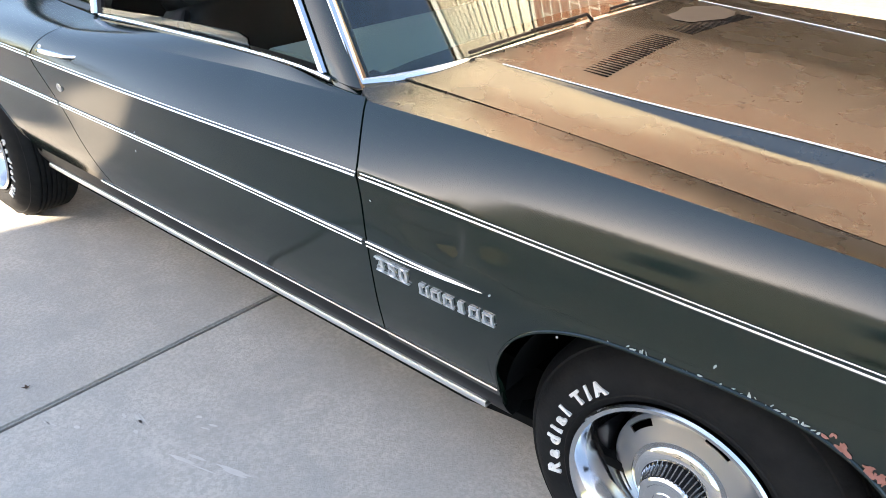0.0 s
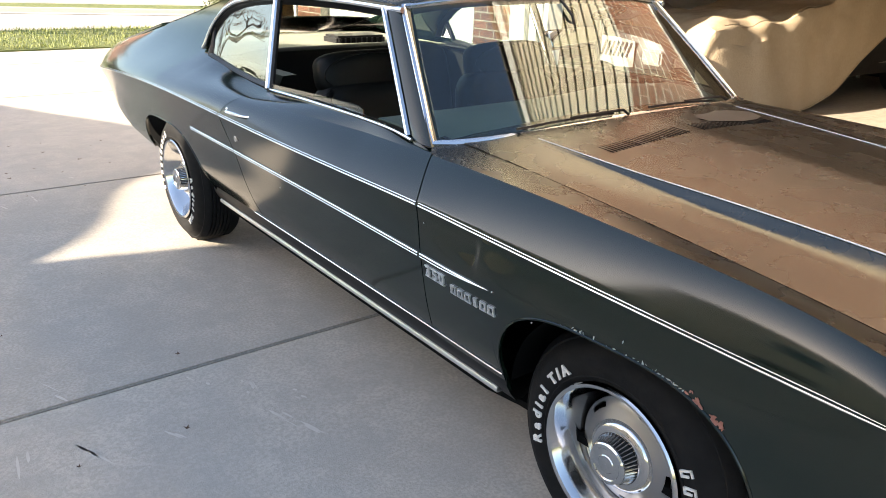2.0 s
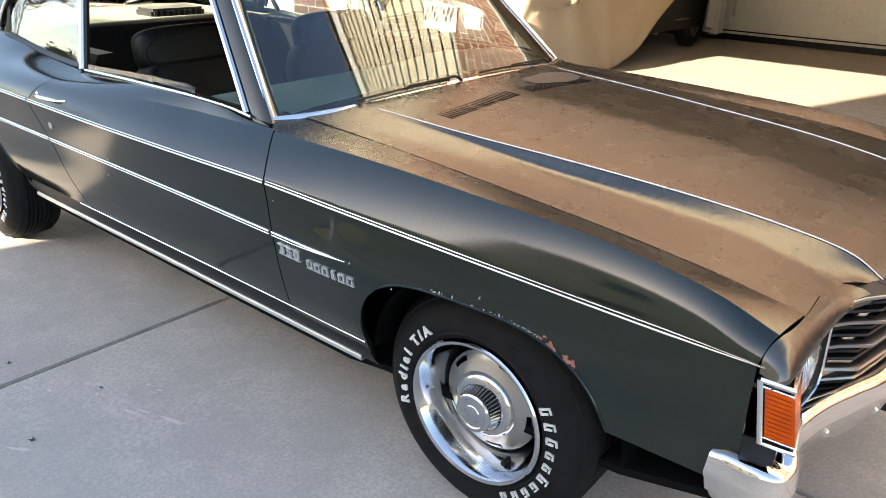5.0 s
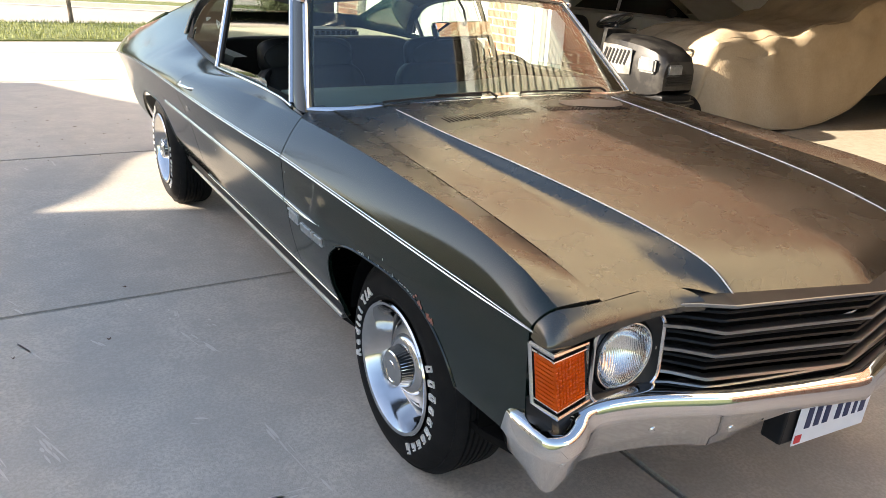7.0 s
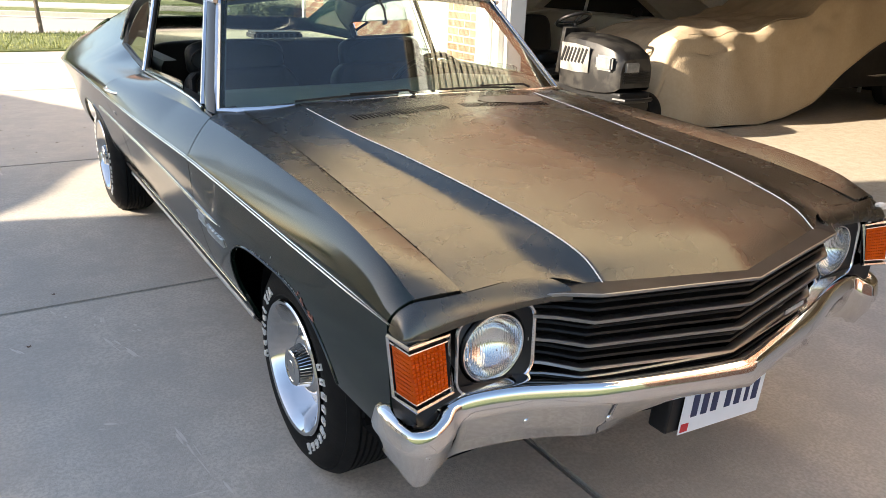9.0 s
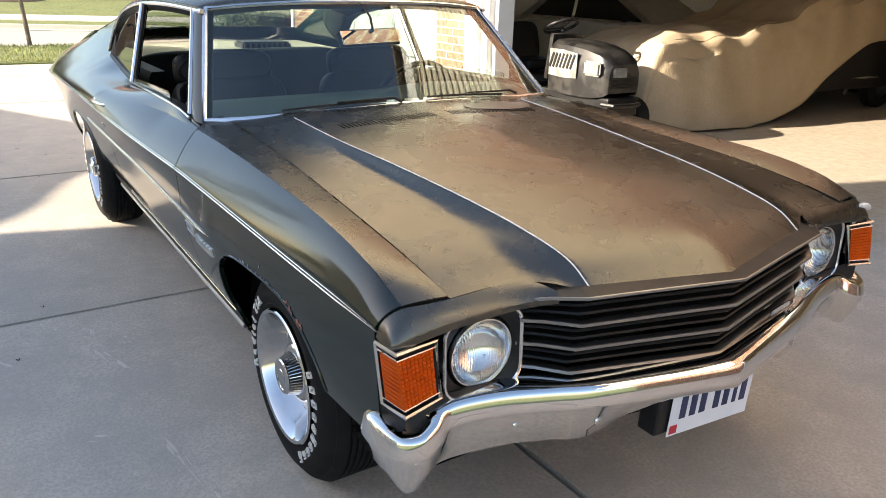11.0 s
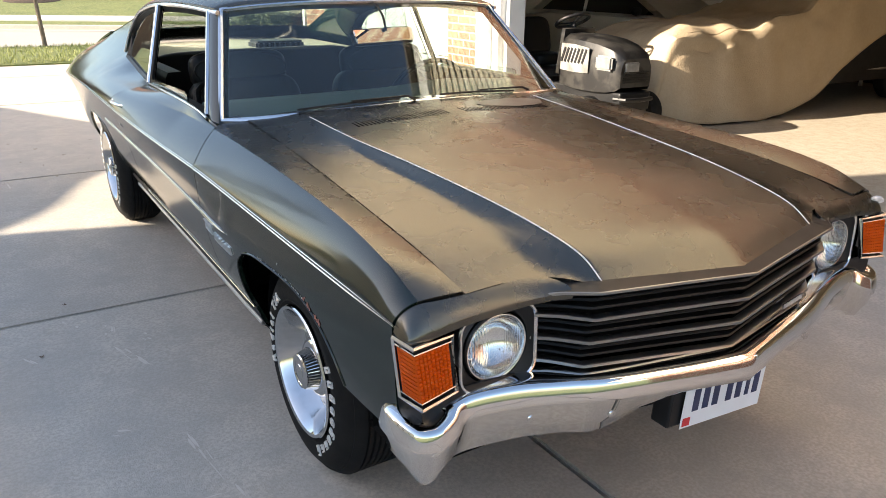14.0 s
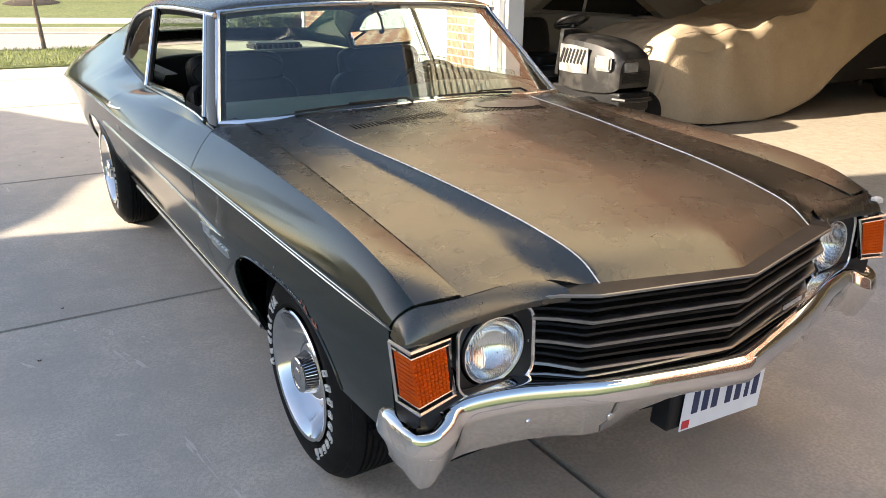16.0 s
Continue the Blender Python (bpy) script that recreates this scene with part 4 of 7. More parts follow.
def wheel_part(ax, side, w, turn):
    size, height = (0.957, 0.342) if ax == 0 else (1.0, 0.335)
    m = Matrix.Translation((ax, side * w, height)) @ pose(0, 0, 0, 90 if side < 0 else -90, 0, 0) @ Matrix.Scale(size, 4)
    bm = bmesh.new()
    lathe(bm, [(0.196, 0.09), (0.2, 0.112), (0.203, 0.118), (0.199, 0.123), (0.19, 0.12), (0.184, 0.11), (0.176, 0.088), (0.166, 0.062), (0.157, 0.042), (0.153, 0.034), (0.151, 0.0)], m, 72)
    rim = part("wheel", bm, WHEEL_CHROME, car, "rally wheel with a polished trim ring")
    # grey centre disc with five slots
    bm = bmesh.new()
    rings = [(0.144, 0.0), (0.1425, 0.04), (0.135, 0.048), (0.121, 0.053), (0.106, 0.06), (0.092, 0.066), (0.084, 0.064), (0.07, 0.05)]
    n = 60
    vs = [[bm.verts.new(m @ Vector((r * math.cos(2 * math.pi * k / n), r * math.sin(2 * math.pi * k / n), h))) for k in range(n)] for r, h in rings]
    for i in range(len(rings) - 1):
        for k in range(n):
            if i == 2 and (k + turn) % 12 < 4:
                continue
            bm.faces.new((vs[i][k], vs[i][(k + 1) % n], vs[i + 1][(k + 1) % n], vs[i + 1][k]))
    part("rim_disc", bm, ALLOY, rim, "silver slotted wheel centre", thick=0.004)
    bm = bmesh.new()
    lathe(bm, [(0.19, -0.09), (0.19, -0.03), (0.14, -0.02), (0.05, -0.02)], m, 40)
    part("brake_drum", bm, DARK, rim)
    bm = bmesh.new()
    lathe(bm, [(0.092, 0.06), (0.094, 0.066), (0.091, 0.073), (0.083, 0.08), (0.074, 0.0835), (0.066, 0.083)], m, 60)
    # bright ribs stand on a dark cone and meet the round face
    n = 160
    rows = [[m @ Vector(((r + (0.0 if k % 4 < 2 else -0.006)) * math.cos(2 * math.pi * k / n), (r + (0.0 if k % 4 < 2 else -0.006)) * math.sin(2 * math.pi * k / n), h)) for k in range(n)] for r, h in ((0.0655, 0.082), (0.0645, 0.085), (0.055, 0.115))]
    grid(bm, rows, True)
    lathe(bm, [(0.046, 0.112), (0.0535, 0.114), (0.054, 0.118), (0.05, 0.1215), (0.042, 0.122), (0.039, 0.1195), (0.024, 0.1205), (0.022, 0.1225), (0.001, 0.123)], m, 48)
    cone = bmesh.new()
    lathe(cone, [(0.076, 0.08), (0.0615, 0.081), (0.0515, 0.116)], m, 48)
    part("cap_cone", cone, BLACK, rim, "dark grooves of the centre cap")
    part("hub_cap", bm, WHEEL_CHROME, rim, "chrome ribbed centre cap")
    bm = bmesh.new()
    a = radians(-62)
    q = m @ Vector((0.163 * math.cos(a) * -side, 0.163 * math.sin(a), 0.05))
    sweep(bm, [q, q + (m.to_3x3() @ Vector((0, 0, 0.03)))], 0.007, 8)
    part("valve", bm, BLACK, rim)
    bm = bmesh.new()
    R = 0.328
    prof = [(0.196, 0.09), (0.203, 0.108), (0.215, 0.114), (0.218, 0.112), (0.238, 0.118), (0.256, 0.1175), (0.276, 0.111), (0.292, 0.1), (0.304, 0.087), (0.309, 0.088), (0.319, 0.075), (R, 0.06)]
    for k in range(1, 7):
        h = 0.066 - 0.019 * k
        prof += [(R, h + 0.012), (R - 0.008, h + 0.01), (R - 0.008, h + 0.006), (R, h + 0.004)]
    prof += [(R, -0.075), (0.315, -0.095), (0.265, -0.115), (0.2, -0.105), (0.19, -0.09)]
    lathe(bm, prof, m, 80)
    # cross cuts of the tread blocks on the shoulder
    for k in range(72):
        t = 2 * math.pi * k / 72
        c, s = math.cos(t), math.sin(t)
        box(bm, (-0.006, -0.004, 0.068), (0.006, 0.005, 0.094), m @ pose(0, 0, 0, 0, 0, math.degrees(t)) @ Matrix.Translation((0.313, 0, -0.005)) @ pose(0, 0, 0, 0, -40, 0))
    # the tyre settles on the ground
    for v in bm.verts:
        if v.co.z < height - size * 0.319:
            v.co.z = height - size * 0.328 - 0.004
    tyre = part("tyre", bm, RUBBER, rim, "black radial tyre with raised white letters")
    return rim, m


def tyre_letters(rim, ax, w, text, middle, step, plain):
    """Letters along the side wall, read clockwise, round the angle given."""
    total = sum(0.6 if ch in "il/ " else 1.0 for ch in text)
    at = middle + radians(step) * total / 2
    for ch in text:
        k = 0.6 if ch in "il/ " else 1.0
        a = at - radians(step) * k / 2
        at -= radians(step) * k
        if ch == " ":
            continue
        r, t = Vector((math.cos(a), 0, math.sin(a))), Vector((math.sin(a), 0, -math.cos(a)))
        pos = Vector((ax, -w - 0.1185 * (0.957 if ax == 0 else 1), 0.342 if ax == 0 else 0.335)) + r * (0.228 if ax == 0 else 0.237)
        frame_m = Matrix((t, r, Vector((0, -1, 0)))).transposed().to_4x4()
        frame_m.translation = pos
        if plain:
            bm = bmesh.new()
            tall = ch.isupper() or ch in "dh"
            h, wd = (0.0155 if tall else 0.0115), 0.0085
            bh = 0.0165 - h
            for lo, hi in (((-wd, -0.017, -0.002), (-wd + 0.005, -0.017 + 2 * h, 0.003)), ((-wd, -0.017, -0.002), (wd, -0.0125, 0.003)), ((-wd, -0.017 + 2 * h - 0.0045, -0.002), (wd, -0.017 + 2 * h, 0.003)), ((wd - 0.005, -0.017, -0.002), (wd, -0.017 + 1.3 * h, 0.003))):
                box(bm, lo, hi, frame_m)
            part("letter_block", bm, WHITE_LETTER, rim, smooth=False)
        else:
            me = letter_mesh(ch, 0.036, 0.0025)
            me.transform(frame_m)
            me.materials.clear()
            me.materials.append(WHITE_LETTER)
            o = new("letter", me)
            o.parent = rim


for ax, w, lead in ((0.0, 0.69, radians(163)), (-2.845, 0.735, radians(-20))):
    for side in (-1, 1):
        rim, m = wheel_part(ax, side, w, 3)
        if side < 0:
            tyre_letters(rim, ax, w, "Radial T/A", lead, 8.6, False)
            tyre_letters(rim, ax, w, "AAAaadaaah", lead + math.pi, 9.8, True)
# dark wheel housings and floor pan
for ax in AXLES:
    for side in (-1, 1):
        bm = bmesh.new()
        rows = []
        for a in spread(0, math.pi, 24):
            rows.append([(ax + (0.375 if ax == 0 else 0.44) * math.cos(a), side * w, 0.36 + (0.315 if ax == 0 else 0.29) * math.sin(a)) for w in (0.762, 0.5, 0.45)])
        grid(bm, rows, flip=side < 0)
        rows = [[(p[2][0], p[2][1], p[2][2]) for p in rows], [(p[2][0], p[2][1], 0.28) for p in rows]]
        grid(bm, rows)
        part("wheel_housing", bm, DARK, car)
bm = bmesh.new()
grid(bm, [[(x, y, z) for y in spread(-0.74, 0.74, 6)] for x, z in ((0.6, 0.4), (0.36, 0.34), (-0.36, 0.3), (-0.5, 0.28), (-2.4, 0.28), (-3.3, 0.34), (-4.0, 0.45))])
part("floor_pan", bm, DARK, car, "black underbody", thick=0.02)


# nose: header panel, lamps, grille, bumper
GRILLE_W = [-0.53, -0.47, -0.41, -0.2, 0.0, 0.2, 0.41, 0.47, 0.53]
GRILLE_X = [0.668, 0.702, 0.752, 0.79, 0.828, 0.79, 0.752, 0.702, 0.668]


def grille_x(y):
    return float(np.interp(y, GRILLE_W, GRILLE_X))


def ribbon(path, section):
    """Sweeps a flat section of (outward, up) pairs along a plan path of (x, y, z)."""
    P = [Vector(p) for p in path]
    rows = []
    for i, p in enumerate(P):
        d = P[min(i + 1, len(P) - 1)] - P[max(i - 1, 0)]
        d.z = 0
        d.normalize()
        o = Vector((d.y, -d.x, 0))
        if o.x < 0 and abs(o.x) > abs(o.y) * 0.2:
            o = -o
        rows.append([p + o * a + Vector((0, 0, b)) for a, b in section])
    return rows


REAR_EDGE = [(0.69, 0.452, 0.784), (0.662, 0.468, 0.791), (0.643, 0.5, 0.796), (0.638, 0.56, 0.797), (0.64, 0.668, 0.795), (0.636, 0.735, 0.794), (0.626, 0.785, 0.791), (0.618, 0.818, 0.772), (0.619, 0.832, 0.742)]
LIP_EDGE = [(0.71, 0.452, 0.773), (0.698, 0.475, 0.77), (0.688, 0.5, 0.768), (0.678, 0.56, 0.765), (0.672, 0.675, 0.757), (0.67, 0.735, 0.75), (0.668, 0.79, 0.741), (0.664, 0.819, 0.736), (0.645, 0.833, 0.733)]
for side in (-1, 1):
    bm = bmesh.new()
    rows = []
    for u in spread(0, 1, 36):
        a, b = line(REAR_EDGE, u), line(LIP_EDGE, u)
        fold = Vector((b.x - 0.004, b.y, a.z - 0.006 if a.z > 0.785 else a.z - 0.003))
        if fold.z < b.z + 0.006:
            fold.z = b.z + 0.006
        knee = a.lerp(b, 0.5).lerp(fold, 0.62)
        curve = [Vector(bez(a, knee, b, v)) for v in spread(0, 1, 10)]
        rows.append(curve + [b + Vector((-0.002, 0, -0.014)), b + Vector((-0.03, 0, -0.02))])
    rows = [[(p.x + 0.002, side * p.y, p.z + 0.001) for p in r] for r in rows]
    grid(bm, rows, flip=side < 0)
    header = part("header_panel", bm, PAINT_WORN, car, "painted panel round the headlamp" if side < 0 else "painted headlamp panel with chipped corner", thick=0.008)
    if side > 0:
        bm = bmesh.new()
        rr = random.Random(2)
        for k in range(5):
            a = line(REAR_EDGE, 0.74 + 0.04 * k)
            b = line(LIP_EDGE, 0.74 + 0.04 * k)
            q = a.lerp(b, 0.5) + Vector((0.012, 0, 0.012))
            bmesh.ops.create_icosphere(bm, subdivisions=1, radius=0.016, matrix=Matrix.Translation((q.x, side * q.y, q.z)) @ Matrix.Diagonal((0.7, 1.3, 0.35 + 0.2 * rr.random(), 1)))
        part("bare_filler", bm, WHITE_LETTER, header, "patch of bare grey filler")
    # bezel plate of the headlamp, black with a bright rim
    CY, CZ, CX = 0.604, 0.661, 0.655

    def rounded(y0, y1, z0, z1, r, n=7):
        pts = []
        for cy, cz, a0 in ((y1 - r, z1 - r, 0), (y0 + r, z1 - r, 90), (y0 + r, z0 + r, 180), (y1 - r, z0 + r, 270)):
            for k in range(n):
                a = radians(a0 + 90 * k / (n - 1))
                pts.append((cy + r * math.cos(a), cz + r * math.sin(a)))
        return pts

    outer, inner = rounded(0.508, 0.7, 0.575, 0.752, 0.04), [(CY + 0.084 * math.cos(2 * math.pi * (k + 3) / 28 - 0.67), CZ + 0.084 * math.sin(2 * math.pi * (k + 3) / 28 - 0.67)) for k in range(28)]

    def tip(z, y):
        return 0.012 * (0.6 - y) + 0.03 * (0.66 - z)

    bm = bmesh.new()
    grid(bm, [[(CX + 0.006 + tip(z, y), side * y, z) for y, z in outer], [(CX - 0.006 + tip(z, y), side * y, z) for y, z in inner], [(CX - 0.05, side * y, z) for y, z in inner]], True, flip=side > 0)
    bezel = part("headlamp_bezel", bm, BLACK, car, "black headlamp surround with a bright rim")
    bm = bmesh.new()
    ring = [(CX + 0.007 + tip(z, y), side * y, z) for y, z in outer]
    sweep(bm, ring + ring[:1], 0.0042, 6, cap=False, up=(1, 0, 0))
    part("bezel_rim", bm, CHROME_DULL, bezel)
    m = Matrix.Translation((CX - 0.02, side * CY, CZ)) @ pose(0, 0, 0, 0, 90, 0) @ Matrix.Scale(0.93, 4)
    bm = bmesh.new()
    lathe(bm, [(0.077, 0.012), (0.079, 0.021), (0.082, 0.022), (0.085, 0.016), (0.086, 0.0)], m, 48)
    part("retaining_ring", bm, CHROME_DULL, bezel)
    bm = bmesh.new()
    lathe(bm, [(0.079, 0.012), (0.07, -0.012), (0.05, -0.032), (0.025, -0.042), (0.001, -0.045)], m, 40)
    part("reflector", bm, CHROME, bezel)
    bm = bmesh.new()
    vs = lathe(bm, [(0.076, 0.014), (0.074, 0.02), (0.066, 0.025), (0.05, 0.029), (0.025, 0.0315), (0.002, 0.032)], m, 48)
    part("lens", bm, FLUTED, bezel, "clear ribbed headlamp glass", thick=0.004).visible_shadow = False
    # amber corner lamp
    top = [(0.626, 0.836, 0.736), (0.678, 0.82, 0.726), (0.661, 0.722, 0.724)]
    low = [(0.646, 0.832, 0.612), (0.7, 0.812, 0.6), (0.683, 0.722, 0.608)]
    bm = bmesh.new()
    sec = [Vector(p) for p in top], [Vector(p) for p in low]
    cen = Vector((0.63, 0.76, 0.66))
    rows = []
    for k in (0, 1, 2):
        a, b = sec[0][k], sec[1][k]
        rows.append([a, b])
    vs = grid(bm, [[(p.x - 0.006, side * (p.y - 0.004), p.z) for p in r] for r in rows], flip=side > 0)
    backv = [bm.verts.new((0.6, side * 0.74, z)) for z in (0.73, 0.61)]
    lamp = part("corner_lamp", bm, BLACK, car, "amber wrap-around corner lamp in a bright frame", smooth=False)
    bm = bmesh.new()
    for k in (0, 1):
        a0, a1, b0, b1 = sec[0][k], sec[0][k + 1], sec[1][k], sec[1][k + 1]
        nx, nz = (1, 11) if k == 0 else (9, 11)
        for i in range(nx):
            for j in range(nz):
                def spot(s, t):
                    s2 = 0.14 + s * 0.86 if k == 0 else s * 0.9
                    t2 = 0.11 + t * 0.78
                    p = a0.lerp(a1, s2).lerp(b0.lerp(b1, s2), t2)
                    return (p.x, side * p.y, p.z)
                out = Vector((0.35, side * 1.0, 0)) if k == 0 else Vector((1.0, side * 0.15, 0.1))
                c = [(i / nx, j / nz), ((i + 1) / nx, j / nz), ((i + 1) / nx, (j + 1) / nz), (i / nx, (j + 1) / nz)]
                mx, mz = (i + 0.5) / nx, (j + 0.5) / nz
                rim_v = [bm.verts.new(spot(*q)) for q in c]
                top_v = [bm.verts.new(Vector(spot(mx + (q[0] - mx) * 0.72, mz + (q[1] - mz) * 0.72)) + out * 0.0022) for q in c]
                bm.faces.new(top_v)
                for e in range(4):
                    bm.faces.new((rim_v[e], rim_v[(e + 1) % 4], top_v[(e + 1) % 4], top_v[e]))
    bmesh.ops.remove_doubles(bm, verts=bm.verts, dist=0.0004)
    part("amber_lens", bm, AMBER, lamp, "amber lens moulded in small squares", smooth=False)
    bm = bmesh.new()
    loop = [top[0], top[1], top[2], low[2], low[1], low[0], top[0]]
    sweep(bm, [(p[0], side * p[1], p[2]) for p in loop], 0.0055, 6)
    inn = [Vector(p).lerp(Vector(q), 0.1) for p, q in zip(top, low)] + [Vector(p).lerp(Vector(q), 0.9) for p, q in zip(top[::-1], low[::-1])]
    inn = [Vector((p.x, side * p.y, p.z)) for p in inn]
    sweep(bm, inn + inn[:1], 0.0025, 6)
    part("lamp_frame", bm, CHROME_DULL, lamp)
    # black filler between lamp and bumper
    bm = bmesh.new()
    grid(bm, [[(x, side * y, z) for x, y, z in r] for r in ([(0.585, 0.79, 0.6), (0.59, 0.785, 0.5)], [(0.61, 0.825, 0.606), (0.625, 0.81, 0.5)], [(0.67, 0.8, 0.6), (0.67, 0.79, 0.5)], [(0.665, 0.7, 0.6), (0.66, 0.7, 0.5)], [(0.66, 0.5, 0.58), (0.66, 0.5, 0.48)])], flip=side > 0)
    part("bumper_filler", bm, BLACK, car, thick=0.006)

# grille
grille = part("grille", boxes(((0.58, -0.52, 0.545), (0.6, 0.52, 0.78))), DARK, car, "black egg-slat grille with bright horizontal bars", smooth=False)
BARS_END, BARS_BEND, BARS_MID = [0.768, 0.72, 0.662, 0.604], [0.777, 0.711, 0.65, 0.587], [0.762, 0.695, 0.628, 0.56]


def bar_path(k, back=0.0, n=33):
    """k from 0 (top bar) to 3 (bottom bar)."""
    path = []
    for y in sorted(set(spread(-0.515, 0.515, n) + [-0.47, -0.41, 0.41, 0.47])):
        z = float(np.interp(abs(y), [0, 0.41, 0.53], [np.interp(k, range(4), BARS_MID), np.interp(k, range(4), BARS_BEND), np.interp(k, range(4), BARS_END)]))
        path.append((grille_x(y) - back - 0.012 * k, y, z))
    return path


for k in range(4):
    bm = bmesh.new()
    h = 0.005 if k else 0.004
    grid(bm, ribbon(bar_path(k), [(-0.02, h * 0.8), (0.0, h), (0.0025, h * 0.7), (0.0025, -h * 0.7), (0.0, -h), (-0.02, -h * 0.8)]), flip=True)
    part("grille_bar", bm, GRILLE_SILVER, grille, "bright grille bar")
for k in range(3):
    for f in (0.34, 0.67):
        bm = bmesh.new()
        grid(bm, ribbon(bar_path(k + f, 0.016), [(-0.03, 0.003), (0.0, 0.0035), (0.003, 0.0), (0.0, -0.0035), (-0.03, -0.003)]), flip=True)
        part("grille_slat", bm, BLACK, grille)
bm = bmesh.new()
grid(bm, ribbon(bar_path(-0.12, 0.002), [(-0.05, 0.008), (0.0, 0.004), (0.002, -0.004), (-0.05, -0.004)]), flip=True)
part("grille_top", bm, BLACK, grille)
bm = bmesh.new()
for k in range(6):
    y = 0.24 + 0.018 * k
    box(bm, (0, -0.006, -0.007), (0.004, 0.007, 0.007), Matrix.Translation((grille_x(y) - 0.022, y, 0.596)))
part("grille_emblem", bm, CHROME_DULL, grille, "small bright script emblem", smooth=False)

# front bumper
TOP_EDGE = [(0.57, 0.83, 0.545), (0.6, 0.838, 0.552), (0.65, 0.836, 0.549), (0.688, 0.815, 0.54), (0.7, 0.775, 0.537), (0.692, 0.735, 0.55), (0.676, 0.705, 0.567), (0.68, 0.66, 0.574), (0.703, 0.56, 0.573), (0.735, 0.46, 0.567), (0.765, 0.365, 0.56), (0.806, 0.18, 0.553), (0.846, 0.0, 0.548)]
DEPTH = [0.11, 0.12, 0.128, 0.135, 0.135, 0.13, 0.14, 0.142, 0.138, 0.135, 0.133, 0.06, 0.055]


def bumper_rows(side):
    rows = []
    pts = [line(TOP_EDGE, u) for u in spread(0, 1, 60)]
    for i, p in enumerate(pts):
        d = pts[min(i + 1, 59)] - pts[max(i - 1, 0)]
        d.z = 0
        d.normalize()
        o = Vector((-d.y, d.x, 0))
        if i >= 57:
            o = Vector((1, 0.0, 0))
        h = cr(list(range(13)), DEPTH, i / 59 * 12)
        sec = [(-0.06, 0.009), (-0.022, 0.0075), (-0.005, 0.004), (0.0005, 0.0), (0.0025, -0.005), (0.0085, -0.032), (0.0095, -0.037), (0.008, -0.0415), (0.004, -0.05), (-0.004, -0.45 * h - 0.03), (-0.015, -0.8 * h), (-0.028, -h), (-0.05, -h - 0.006)]
        rows.append([(p.x + o.x * a, side * (p.y + o.y * a), p.z + b) for a, b in sec])
    return rows


bm = bmesh.new()
right, left = bumper_rows(-1), bumper_rows(1)
grid(bm, right[:-1] + [[((a[0] + b[0]) / 2, 0, a[2]) for a, b in zip(right[-1], left[-1])]] + left[-2::-1], flip=True)
bumper_skin = BVHTree.FromBMesh(bm)
bumper = part("front_bumper", bm, CHROME, car, "chromed front bumper with a pointed middle", thick=0.004)
for side in (-1, 1):
    for y, z in ((0.545, 0.497), (0.788, 0.49), (0.36, 0.478)):
        x = bumper_skin.ray_cast(Vector((2.0, side * y, z)), Vector((-1, 0, 0)))[0].x
        bm = bmesh.new()
        lathe(bm, [(0.011, -0.006), (0.011, 0.003), (0.008, 0.006), (0.001, 0.007)], Matrix.Translation((x, side * y, z)) @ pose(0, 0, 0, 0, 90, 0), 16)
        part("bumper_bolt", bm, CHROME, bumper)
bm = bmesh.new()
grid(bm, [[(grille_x(y) - 0.06 if abs(y) < 0.5 else 0.62, y, 0.56), (grille_x(y) - 0.1 if abs(y) < 0.5 else 0.56, y, 0.4)] for y in spread(-0.7, 0.7, 30)], flip=True)
part("front_valance", bm, BLACK, car, thick=0.006)

# number plate, hung below the bumper
plate_m = Matrix.Translation((0.79, 0.006, 0.436)) @ pose(0, 0, 0, 90, 0, 90) @ pose(0, 0, 0, 0, 0, -5)
bm = bmesh.new()
box(bm, (-0.152, -0.076, -0.001), (0.152, 0.076, 0.001), plate_m)
plate = part("number_plate", bm, PLATE, car, "white number plate with dark characters", smooth=False, bevel=0.001)
for k, (x, w) in enumerate(((-0.108, 0.022), (-0.072, 0.022), (-0.036, 0.022), (0.016, 0.022), (0.052, 0.022), (0.088, 0.015), (0.121, 0.022))):
    bm = bmesh.new()
    box(bm, (x - w / 2, -0.034, 0.001), (x + w / 2, 0.036, 0.0022), plate_m)
    part("plate_bar", bm, PLATE_INK, plate, smooth=False)
bm = bmesh.new()
box(bm, (-0.146, -0.07, 0.001), (-0.12, -0.048, 0.002), plate_m)
part("plate_sticker", bm, material("red_sticker", (0.5, 0.02, 0.03), 0.5), plate, "red registration sticker", smooth=False)
bm = bmesh.new()
box(bm, (-0.19, -0.07, -0.06), (0.13, 0.075, -0.006), plate_m)
part("plate_bracket", bm, BLACK, plate, smooth=False, bevel=0.006)


# cabin
cabin = part("cabin_floor", boxes(((-2.5, -0.7, 0.29), (-0.75, 0.7, 0.33)), ((-0.8, -0.7, 0.3), (-0.76, 0.7, 0.9)), ((-3.3, -0.66, 0.3), (-2.62, 0.66, 0.34))), VINYL, car, "dark carpeted cabin floor", smooth=False)


